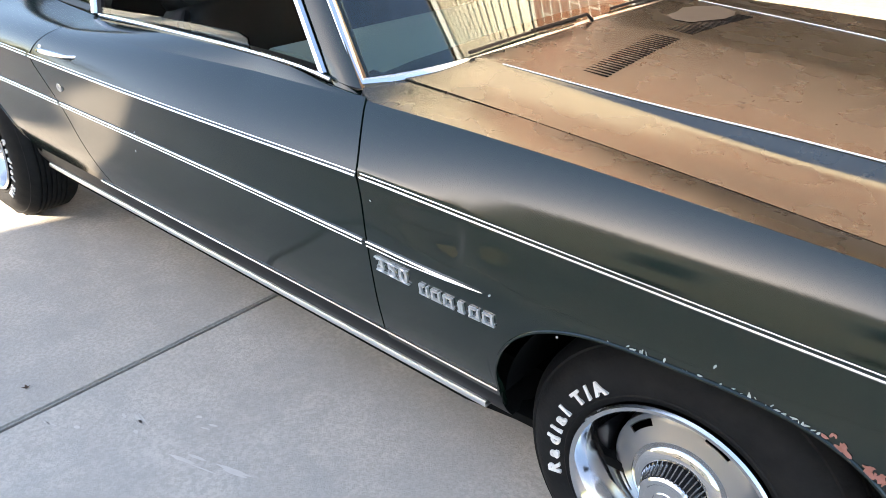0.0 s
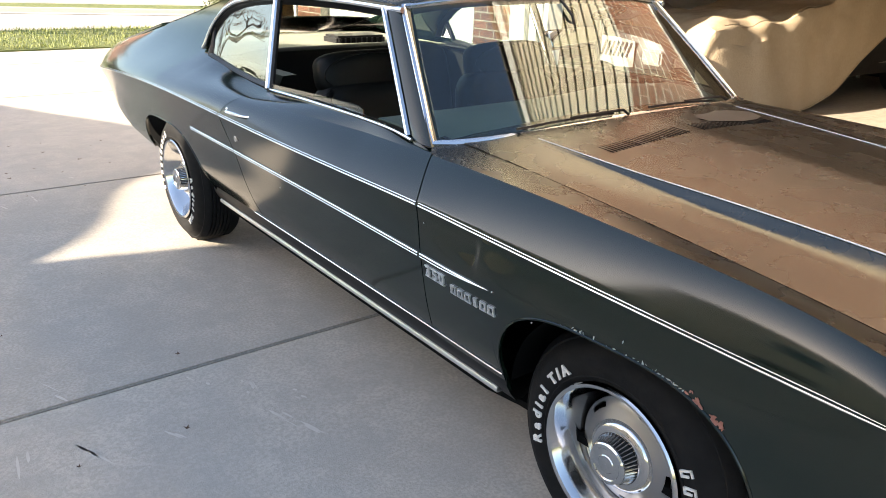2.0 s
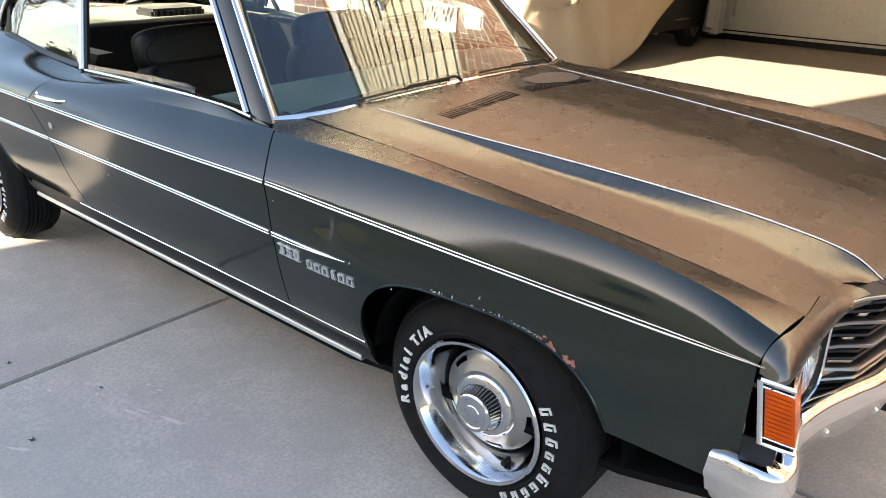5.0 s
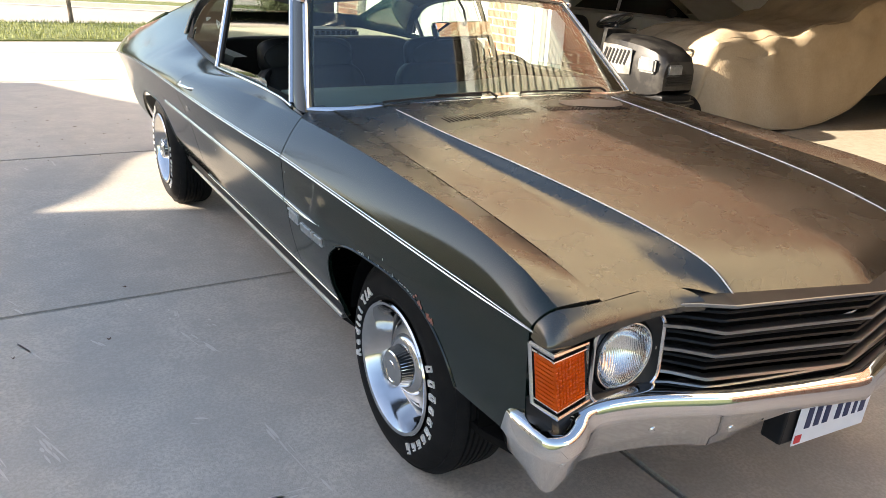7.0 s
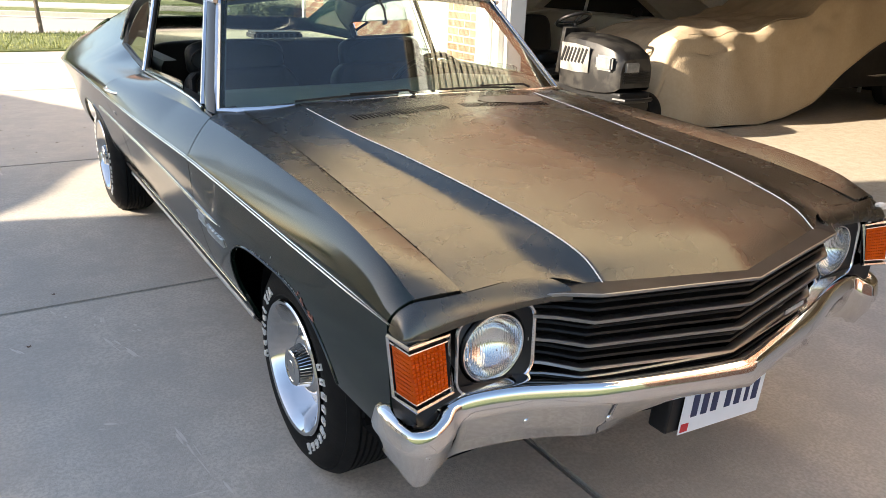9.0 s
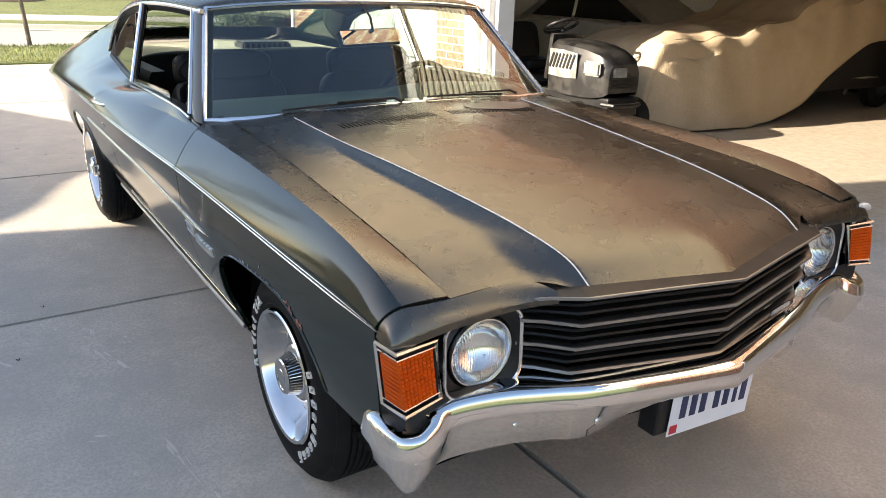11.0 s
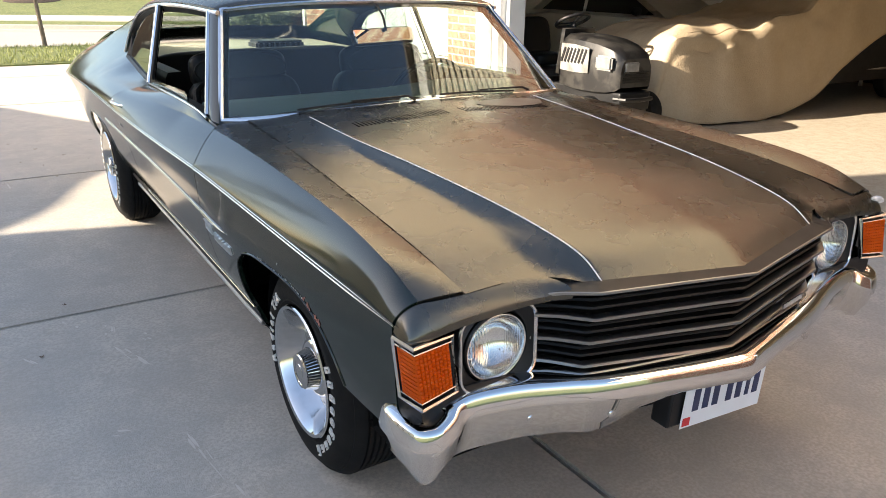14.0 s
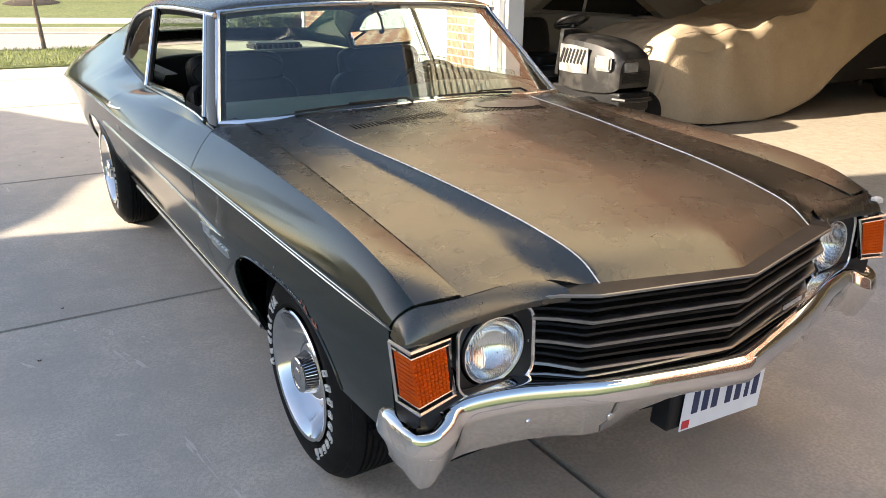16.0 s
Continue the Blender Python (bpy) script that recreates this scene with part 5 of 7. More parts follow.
def pad(cx, cy, cz, sx, sy, sz, tilt=0.0, r=0.35, pleats=0):
    """A rounded pad: a squashed superellipsoid with optional vertical pleats on its front."""
    bm = bmesh.new()
    rot = pose(cx, cy, cz, 0, tilt, 0)
    rows = []
    for a in spread(-math.pi / 2, math.pi / 2, 17):
        row = []
        for k in range(36):
            b = 2 * math.pi * k / 36

            def pw(c):
                return math.copysign(abs(c) ** r, c)
            x, y, z = pw(math.cos(a)) * pw(math.cos(b)), pw(math.cos(a)) * pw(math.sin(b)), pw(math.sin(a))
            dx = 0.0
            if pleats and x > 0.3 and abs(y) < 0.8 and abs(z) < 0.85:
                dx = -0.012 * (0.5 + 0.5 * math.cos(y * pleats * math.pi))
            row.append(rot @ Vector((x * sx + dx, y * sy, z * sz)))
        rows.append(row)
    grid(bm, rows, True)
    bmesh.ops.remove_doubles(bm, verts=bm.verts, dist=0.0005)
    return bm


for side in (-1, 1):
    seat = part("front_seat", pad(-1.42, side * 0.36, 0.5, 0.27, 0.27, 0.09), VINYL, car, "black vinyl front bucket seat")
    part("backrest", pad(-1.70, side * 0.36, 0.72, 0.075, 0.27, 0.24, -12, 0.45, 5), VINYL, seat)
    part("headrest", pad(-1.755, side * 0.375, 0.98, 0.06, 0.225, 0.085, -12, 0.5), VINYL, seat)
    bm = bmesh.new()
    sweep(bm, [(-1.70 + 0.0, side * (0.375 + 0.215 * math.cos(a)), 0.985 + 0.078 * math.sin(a)) for a in spread(0, 2 * math.pi, 30)], 0.0035, 6, cap=False, up=(1, 0, 0))
    part("piping", bm, VINYL, seat)
    bm = bmesh.new()
    sweep(bm, [(-1.6, side * 0.62, 0.80), (-1.66, side * 0.6, 0.9), (-1.69, side * 0.57, 0.92)], [0.02, 0.018, 0.012], 8)
    part("seat_shoulder", bm, VINYL, seat)
rear = part("rear_seat", pad(-2.34, 0, 0.5, 0.26, 0.62, 0.09, 0, 0.3), VINYL, car, "black pleated vinyl rear bench")
part("backrest", pad(-2.56, 0, 0.74, 0.09, 0.64, 0.25, -14, 0.3, 17), VINYL, rear)
bm = bmesh.new()
grid(bm, [[(x, y, 0.965 + 0.012 * (1 - (y / 0.66) ** 2) + (0.02 if x > -2.62 else 0) * 0) for y in spread(-0.66, 0.66, 12)] for x in (-2.58, -2.62, -2.8, -3.0, -3.2, -3.42)])
shelf = part("parcel_shelf", bm, SHELF, car, "sun-faded shelf behind the rear seat", thick=0.015)
bm = bmesh.new()
box(bm, (-2.95, 0.05, 0.975), (-2.78, 0.36, 1.03))
bmesh.ops.bevel(bm, geom=bm.edges[:], offset=0.012, segments=2, affect="EDGES")
speaker = thing("loudspeaker", (-2.86, 0.2, 0.975), "black wedge loudspeaker box on the parcel shelf", "loudspeaker")
part("speaker_case", bm, BLACK, speaker)
bm = bmesh.new()
for k in range(8):
    box(bm, (-2.777, 0.07 + 0.034 * k, 0.985), (-2.773, 0.09 + 0.034 * k, 1.02))
part("speaker_grille", bm, DARK, speaker, smooth=False)
# dashboard
bm = bmesh.new()
rows = []
for y in spread(-0.72, 0.72, 30):
    k = abs(y) / 0.72
    hump = 0.02 * math.exp(-((y - 0.36) / 0.2) ** 2)
    rows.append([(-0.72 - 0.08 * k**3, y, 0.905), (-0.85 - 0.05 * k**3, y, 0.928 + hump), (-1.0, y, 0.94 + hump), (-1.1, y, 0.94 + hump), (-1.135, y, 0.918 + hump), (-1.135, y, 0.86), (-1.06, y, 0.8), (-1.04, y, 0.62), (-0.95, y, 0.58)])
grid(bm, rows, flip=True)
dash = part("dashboard", bm, DASH, car, "faded grey-green padded dashboard", thick=0.01)
m = Matrix.Translation((-1.27, 0.36, 0.86)) @ pose(0, 0, 0, 0, -62, 0)
bm = bmesh.new()
sweep(bm, [m @ Vector((0.195 * math.cos(a), 0.195 * math.sin(a), 0)) for a in spread(0, 2 * math.pi, 40)], 0.0125, 8, cap=False)
wheel_rim = part("steering_wheel", bm, BLACK, car, "black steering wheel")
for a in (0.35, math.pi - 0.35, -math.pi / 2):
    bm = bmesh.new()
    sweep(bm, [m @ Vector((0.03 * math.cos(a + 1.57), 0.03 * math.sin(a + 1.57), -0.03)), m @ Vector((0.19 * math.cos(a + 1.57), 0.19 * math.sin(a + 1.57), 0))], 0.012, 6, 0.5)
    part("spoke", bm, BLACK, wheel_rim)
bm = bmesh.new()
lathe(bm, [(0.05, -0.05), (0.055, -0.02), (0.045, 0.0), (0.001, 0.005)], m, 24)
sweep(bm, [m @ Vector((0, 0, -0.03)), m @ Vector((0, 0, -0.2))], 0.035, 12)
part("steering_hub", bm, BLACK, wheel_rim)
bm = bmesh.new()
sweep(bm, [(-1.28, 0.0, 0.33), (-1.27, 0.0, 0.62), (-1.3, 0.0, 0.72)], [0.02, 0.012, 0.011], 8)
lever = part("gear_lever", bm, CHROME, car, "chrome floor shifter with a white knob")
bm = bmesh.new()
bmesh.ops.create_icosphere(bm, subdivisions=2, radius=0.024, matrix=Matrix.Translation((-1.3, 0, 0.74)))
part("knob", bm, WHITE, lever)
# mirror on its stalk
mm = Matrix.Translation((-0.985, -0.005, 1.165)) @ pose(0, 0, 0, 0, -24, 15)
bm = bmesh.new()
box(bm, (-0.02, -0.165, -0.034), (0.012, 0.165, 0.034), mm)
bmesh.ops.bevel(bm, geom=bm.edges[:], offset=0.011, segments=3, affect="EDGES")
mirror = part("rear_view_mirror", bm, BLACK, car, "bright-backed rear-view mirror on a thin stalk")
bm = bmesh.new()
box(bm, (0.008, -0.158, -0.028), (0.0145, 0.158, 0.028), mm)
bmesh.ops.bevel(bm, geom=bm.edges[:], offset=0.003, segments=2, affect="EDGES")
part("mirror_back", bm, CHROME, mirror, "polished back of the mirror")
bm = bmesh.new()
sweep(bm, [(-0.975, 0.0, 1.195), (-0.99, 0.0, 1.24), (-1.05, 0.0, 1.288)], 0.005, 6)
sweep(bm, [mm @ Vector((0.01, 0, 0.02)), mm @ Vector((0.022, 0, 0.02))], 0.009, 10, up=(0, 0, 1))
part("mirror_stalk", bm, BLACK, mirror)
# headlining and window frames inside
bm = bmesh.new()
rows = []
for s in spread(0, 1, 20):
    x0 = -1.13 - 1.36 * s
    w_e, z_e = roof_edge(x0)
    zc = cr(ROOF_X, ROOF_Z, x0) - 0.035
    rows.append([(x0, y, zc - (zc - z_e + 0.03) * (abs(y) / w_e) ** 3) for y in spread(-w_e + 0.02, w_e - 0.02, 20)])
grid(bm, rows, flip=True)
part("headlining", bm, VINYL, roof, "black headlining")

# side windows
for side, door in zip((-1, 1), doors):
    # the door glass stands a little out of its slot
    bm = bmesh.new()
    P = [(-1.79, 0.766, 0.925), (-1.79, 0.764, 0.953), (-1.35, 0.768, 0.972), (-1.14, 0.772, 0.978), (-1.11, 0.772, 0.97), (-1.105, 0.773, 0.93)]
    vs = [bm.verts.new((p[0], side * p[1], p[2])) for p in P]
    bm.faces.new(vs if side > 0 else vs[::-1])
    g = part("door_glass", bm, WINDOW, door, "edge of the lowered door glass", smooth=False, thick=0.005)
    g.visible_shadow = False
    # bright belt line
    bm = bmesh.new()
    belt_w = lambda x: cr([-1.9, -1.4, -0.62], [0.765, 0.785, 0.775], x)
    belt_z = lambda x: cr([-1.9, -1.4, -0.95, -0.76, -0.62], [0.927, 0.944, 0.941, 0.919, 0.91], x)
    sweep(bm, [(x, side * (belt_w(x) + 0.001), belt_z(x) + 0.002) for x in spread(-0.83, -1.8, 24)], 0.0048, 6)
    part("belt_trim", bm, CHROME_DULL, door)
    bm = bmesh.new()
    grid(bm, [[(x, side * (belt_w(x) - 0.005), belt_z(x)), (x, side * (belt_w(x) - 0.05), belt_z(x) - 0.005), (x, side * (belt_w(x) - 0.07), belt_z(x) - 0.03), (x, side * 0.69, 0.6), (x, side * 0.7, 0.35)] for x in spread(-0.76, -1.9, 12)], flip=side < 0)
    part("door_card", bm, VINYL, door, "black vinyl inner door panel")
    # quarter window with its leading edge strip and black gasket
    top_pts = [(x, roof_edge(x)[0] - 0.012, roof_edge(x)[1] - 0.022) for x in spread(-1.93, -2.4, 12)] + [(x, roof_edge(x)[0] - 0.012, roof_edge(x)[1] - 0.02) for x in spread(-2.45, -2.6, 6)]
    low_pts = []
    for k in range(len(top_pts)):
        x = -1.845 - 0.73 * (k / (len(top_pts) - 1))
        low_pts.append((x, cr(SHOULDER_X, SHOULDER_W, x) - 0.02, cr(SHOULDER_X, SHOULDER_Z, x) + 0.004))
    bm = bmesh.new()
    grid(bm, [[(p[0], side * p[1], p[2]) for p in top_pts], [(p[0], side * p[1], p[2]) for p in low_pts]], flip=side < 0)
    q = part("quarter_window", bm, SIDE_GLASS, car, "tinted fixed quarter window", thick=0.005)
    q.visible_shadow = False
    bm = bmesh.new()
    grid(bm, [[(x, side * w, z) for w, z in ((0.69, 0.5), (0.675, 0.93), (0.66, 0.96), (0.6, 0.962))] for x in spread(-1.92, -3.3, 10)], flip=side < 0)
    part("quarter_trim", bm, VINYL, car, "black vinyl side panel beside the rear seat")
    bm = bmesh.new()
    loop = low_pts + top_pts[::-1]
    loop = [(p[0], side * p[1], p[2]) for p in loop]
    sweep(bm, loop[1:-1], 0.02, 6, 0.7)
    part("window_gasket", bm, BLACK, q)
    bm = bmesh.new()
    a, b = Vector((-1.838, side * 0.752, 0.93)), Vector((-1.93, side * 0.652, 1.262))
    sweep(bm, [a.lerp(b, s) + Vector((0, side * 0.012, 0)) for s in spread(0, 1, 6)], 0.0115, 8)
    part("window_post", bm, CHROME_DULL, q, "bright strip at the front of the quarter window")
    bm = bmesh.new()
    sweep(bm, [a.lerp(b, s) + Vector((0.022, side * 0.006, 0)) for s in spread(0, 1, 6)], 0.011, 6)
    part("window_seal", bm, BLACK, q)
    # black lining under the drip rail
    bm = bmesh.new()
    grid(bm, [[(x, side * (roof_edge(x)[0] + 0.002), roof_edge(x)[1] - 0.008), (x, side * (roof_edge(x)[0] - 0.02), roof_edge(x)[1] - 0.036), (x, side * (roof_edge(x)[0] - 0.06), roof_edge(x)[1] - 0.03)] for x in spread(-1.13, -2.3, 24) + spread(-2.34, -2.66, 10)], flip=side < 0)
    part("roof_seal", bm, BLACK, roof)
    # inner quarter trim
    bm = bmesh.new()
    grid(bm, [[(x, side * (cr(SHOULDER_X, SHOULDER_W, x) - 0.01), cr(SHOULDER_X, SHOULDER_Z, x) - 0.01), (x, side * 0.66, cr(SHOULDER_X, SHOULDER_Z, x) - 0.04), (x, side * 0.66, 0.35)] for x in spread(-1.9, -2.66, 8)], flip=side < 0)
    part("quarter_trim", bm, VINYL, car)


# handles, badges, wipers, vents and wear
def on_side(x, z, out=0.0):
    return Vector((x, -(side_w(x, z) + out), z))


for side, door in zip((-1, 1), doors):
    bm = bmesh.new()
    P = []
    for s in spread(0, 1, 12):
        x = -1.86 + 0.19 * s
        P.append((x, side * (0.912 + 0.026 * min(1.0, 2.4 * math.sin(math.pi * min(0.97, 0.06 + s * 0.93))) - 0.012 * s), 0.858 + 0.004 * s))
    sweep(bm, P, [0.006 + 0.0045 * math.sin(math.pi * min(1, 0.15 + s)) for s in spread(0, 1, 12)], 8, 0.7)
    part("door_handle", bm, CHROME, door, "chrome pull handle with a push button")
    # the finger recess has no hollow: a black oval gives its shade
    bm = bmesh.new()
    bmesh.ops.create_icosphere(bm, subdivisions=3, radius=1.0, matrix=Matrix.Translation((-1.79, side * 0.9, 0.853)) @ Matrix.Diagonal((0.05, 0.006, 0.016, 1)))
    part("handle_recess", bm, BLACK, door, "black oval standing in for the shade of the finger recess")
    bm = bmesh.new()
    lathe(bm, [(0.012, -0.012), (0.012, 0.008), (0.009, 0.011), (0.001, 0.012)], Matrix.Translation((-1.862, side * 0.917, 0.858)) @ pose(0, 0, 0, 90 if side < 0 else -90, 0, 0), 20)
    part("push_button", bm, CHROME, door)
    q = on_side(-1.835, 0.752)
    bm = bmesh.new()
    lathe(bm, [(0.0135, -0.004), (0.0135, 0.002), (0.011, 0.004), (0.006, 0.003), (0.001, 0.003)], Matrix.Translation((q.x, side * -q.y, q.z)) @ pose(0, 0, 0, 90 if side < 0 else -90, 0, 0), 20)
    part("door_lock", bm, CHROME_DULL, door)


def badge_frame(x, z):
    n = (on_side(x + 0.01, z) - on_side(x - 0.01, z)).normalized()
    up = (on_side(x, z + 0.01) - on_side(x, z - 0.01)).normalized()
    f = Matrix((n, up, n.cross(up))).transposed().to_4x4()
    f.translation = on_side(x, z, 0.001)
    return f


fender_right = fenders[0]
f = badge_frame(-0.578, 0.622)
bm = bmesh.new()
box(bm, (-0.046, -0.0165, -0.003), (0.046, -0.0145, 0.004), f)
box(bm, (-0.046, 0.0145, -0.003), (0.046, 0.0165, 0.004), f)
part("badge_frame", bm, BADGE, fender_right, smooth=False)
for k, ch in enumerate("350"):
    me = letter_mesh(ch, 0.046, 0.003)
    me.transform(badge_frame(-0.61 + 0.032 * k, 0.622) @ Matrix.Diagonal((1.05, 0.95, 1, 1)))
    me.materials.clear()
    me.materials.append(BADGE)
    o = new("badge_digit", me)
    o.parent = fender_right
for k in range(6):
    f = badge_frame(-0.492 + 0.0305 * k, 0.613 + 0.0005 * k)
    w = 0.0115 if k != 3 else 0.006
    bm = bmesh.new()
    for lo, hi in (((-w, -0.011, -0.002), (-w + 0.0055, 0.011, 0.004)), ((w - 0.0055, -0.011, -0.002), (w, 0.011, 0.004)), ((-w - 0.002, -0.0135, -0.002), (w + 0.002, -0.009, 0.004)), ((-w, 0.0075, -0.002), (w * (0.2 + 0.2 * (k % 3)), 0.0115, 0.004))):
        box(bm, lo, hi, f)
    part("script_block", bm, BADGE, fender_right, smooth=False)


def flake(bm, place, normal, size, rng, squash=0.5):
    """An irregular thin flake lying on a surface."""
    n = Vector(normal).normalized()
    a = n.orthogonal().normalized()
    b = n.cross(a)
    ang = rng.uniform(0, 6.28)
    a, b = a * math.cos(ang) + b * math.sin(ang), b * math.cos(ang) - a * math.sin(ang)
    k = 9
    ring = [bm.verts.new(Vector(place) + n * 0.0012 + (a * math.cos(2 * math.pi * i / k) + b * squash * math.sin(2 * math.pi * i / k)) * size * rng.uniform(0.5, 1.2)) for i in range(k)]
    bm.faces.new(ring)


rng = random.Random(8)
RUST = material("pink_primer_rust", (0.36, 0.16, 0.13), 0.9, 0, [(90.0, (0.2, 0.07, 0.04), 0.7, 1.5)])
CHIP = material("chipped_grey", (0.4, 0.42, 0.4), 0.7, 0, [(90.0, (0.2, 0.22, 0.2), 0.6, 1.5)])
bm = bmesh.new()
for k in range(22):
    x = 0.225 + rng.uniform(-0.03, 0.06)
    z = side_low(x) + rng.uniform(0.009, 0.024)
    flake(bm, on_side(x, z), (0, -1, 0.1), rng.uniform(0.004, 0.009), rng)
tagged(part("rust_patch", bm, RUST, fender_right, smooth=False), "bare pink primer on the wheel lip", kind="stuff")
bm = bmesh.new()
for k in range(34):
    x = rng.uniform(-0.12, 0.2)
    z = side_low(x) + rng.uniform(0.006, 0.012)
    flake(bm, on_side(x, z), (0, -1, 0.1), rng.uniform(0.002, 0.006), rng, 0.35)
for x, z, r in ((-0.335, 0.668, 0.004), (-1.55, 0.62, 0.006), (-1.5, 0.69, 0.004), (-0.62, 0.76, 0.003), (0.05, 0.70, 0.005), (-0.2, 0.64, 0.004)):
    flake(bm, on_side(x, z), (0, -1, 0.1), r, rng)
tagged(part("chipped_edge", bm, CHIP, fender_right, smooth=False), "chipped edge of the wheel opening", kind="stuff")
# rolled lip of the wheel openings
for side, fe, qu in zip((-1, 1), fenders, quarters):
    bm = bmesh.new()
    P = [(x, side * (side_w(x, side_low(x)) + 0.001), side_low(x) + 0.004) for x in [0.0 + 0.362 * math.sin(a) for a in spread(-1.5, 1.4, 50)]]
    sweep(bm, P, 0.0032, 6, up=(0, 1, 0))
    part("wheel_lip", bm, PAINT, fe)
    bm = bmesh.new()
    P = [(x, side * (side_w(x, side_low(x)) + 0.001), side_low(x) + 0.004) for x in [-2.845 + (0.395 if a > 0 else 0.48) * math.sin(a) for a in spread(-1.45, 1.45, 50)]]
    sweep(bm, P, 0.0032, 6, up=(0, 1, 0))
    part("wheel_lip", bm, PAINT, qu)
# marks on the hood
bm = bmesh.new()
for k in range(7):
    flake(bm, Vector((-0.15 + rng.uniform(-0.012, 0.012), -0.325 + rng.uniform(-0.05, 0.03), 0.0)) + Vector((0, 0, hood_point(0.345, 3.62).z + 0.001)), (0.03, 0, 1), rng.uniform(0.003, 0.007), rng, 0.4)
part("paint_blister", bm, material("blistered_paint", (0.05, 0.04, 0.03), 0.9), hood, "small blisters in the paint", smooth=False)
# hood vents: rows of short slots
SLOT = bpy.data.meshes.new("vent_slot")
bm = bmesh.new()
box(bm, (-0.044, -0.0026, -0.006), (0.044, 0.0026, 0.0004))
bm.to_mesh(SLOT)
bm.free()
SLOT.materials.append(DARK)
hood_skin = BVHTree.FromPolygons([v.co[:] for v in hood.data.vertices], [p.vertices[:] for p in hood.data.polygons])
for side in (-1, 1):
    for k in range(24):
        y = side * (0.038 + 0.0155 * k)
        x = -0.475 + 0.015 * (abs(y) / 0.4) ** 2
        at = hood_skin.ray_cast(Vector((x, y, 2.0)), Vector((0, 0, -1)))[0]
        o = new("vent_slot", SLOT)
        o.location = at
        o.rotation_euler = (0, radians(2.0), 0)
        o.parent = hood
# wipers
for y0, y1 in ((-0.1, -0.5), (0.44, 0.08)):
    piv = Vector((-0.668, y0 + 0.06, 0.955))
    a = screen_point(0.5 + y0 / 1.47, 0.012) + Vector((0.02, 0, 0.014))
    b = screen_point(0.5 + y1 / 1.47, 0.02) + Vector((0.014, 0, 0.012))
    bm = bmesh.new()
    sweep(bm, [piv, piv.lerp(a, 0.5) + Vector((0, 0, 0.012)), a.lerp(b, 0.5) + Vector((0.004, 0, 0.008))], [0.0055, 0.0045, 0.003], 6)
    part("wiper_arm", bm, BLACK, windscreen, "black wiper parked at the foot of the screen")
    bm = bmesh.new()
    sweep(bm, [screen_point(0.5 + (y0 + (y1 - y0) * s) / 1.47, 0.016 + 0.012 * math.sin(2.6 * s)) + Vector((0.01, 0, 0.007)) for s in spread(0, 1, 10)], 0.0042, 6)
    part("wiper_blade", bm, BLACK, windscreen)
# tail lamp slots on the end of the quarter
for side, qu in zip((-1, 1), quarters):
    bm = bmesh.new()
    for k in range(7):
        z = 0.72 - 0.022 * k
        box(bm, (-4.168 + 0.004 * k, side * (side_w(-4.14, z)) - 0.006, z - 0.007), (-4.13 + 0.004 * k, side * (side_w(-4.14, z)) + 0.006, z + 0.007))
    part("side_marker", bm, CHROME_DULL, qu, "ribbed side marker lamp", smooth=False)
# a paler blue-grey patch beside the vents
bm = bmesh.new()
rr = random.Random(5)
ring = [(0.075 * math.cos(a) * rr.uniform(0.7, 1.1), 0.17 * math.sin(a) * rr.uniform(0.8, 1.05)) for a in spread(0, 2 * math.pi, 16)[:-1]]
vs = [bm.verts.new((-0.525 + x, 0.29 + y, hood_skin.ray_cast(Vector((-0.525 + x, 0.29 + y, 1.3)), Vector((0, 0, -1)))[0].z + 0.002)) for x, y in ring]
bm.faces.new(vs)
part("rubbed_patch", bm, material("rubbed_paint", (0.105, 0.115, 0.125), 0.36, 0.9, [(14.0, (0.08, 0.085, 0.09), 0.6, 1.2)]), hood, "paler blue-grey patch on the hood", smooth=False)
# it leans a little to its right
lean = Matrix.Translation((0, -0.85, 1.0)) @ Matrix.Rotation(radians(0.6), 4, "X") @ Matrix.Translation((0, 0.85, -1.0))
car.matrix_basis = lean @ Matrix.Translation((-1.44, 0, 0)) @ Matrix.Diagonal((1.007, 1.0115, 1.007, 1))


# garage contents
def ring_wheel(thing_, centre, axis_turn, radius, width, rim_r, rim_mat, name="wheel"):
    m = Matrix.Translation(centre) @ pose(0, 0, 0, 90, 0, axis_turn)
    bm = bmesh.new()
    h = width / 2
    lathe(bm, [(rim_r, -h), (radius * 0.9, -h), (radius, -h * 0.6), (radius, h * 0.6), (radius * 0.9, h), (rim_r, h), (rim_r * 0.98, h * 0.6)], m, 32)
    w = part(name, bm, RUBBER, thing_)
    bm = bmesh.new()
    lathe(bm, [(rim_r, h * 0.8), (rim_r * 0.8, h * 0.3), (rim_r * 0.3, h * 0.5), (0.002, h * 0.55)], m, 24)
    part("rim", bm, rim_mat, w)
    return w


# the covered vehicle
covered = thing("covered_vehicle", (-4.2, 7.6, 0), "dark car under dust sheets in the garage", "car")
bm = bmesh.new()
rows = []
for y, c, w, z in ((4.9, -4.15, 0.5, 0.55), (5.1, -4.15, 0.6, 0.7), (6.0, -4.15, 0.66, 0.82), (7.2, -4.15, 0.68, 0.95), (7.9, -4.15, 0.68, 0.95), (9.6, -4.1, 0.7, 0.95), (9.9, -4.1, 0.66, 0.8)):
    rows.append([(c + a * w, y, b * z) for a, b in ((-1, 0.3), (-1.02, 0.7), (-0.9, 1.0), (0, 1.04), (0.9, 1.0), (1.02, 0.7), (1, 0.3))])
grid(bm, rows, flip=True)
part("body", bm, BLACK, covered, thick=0.02)
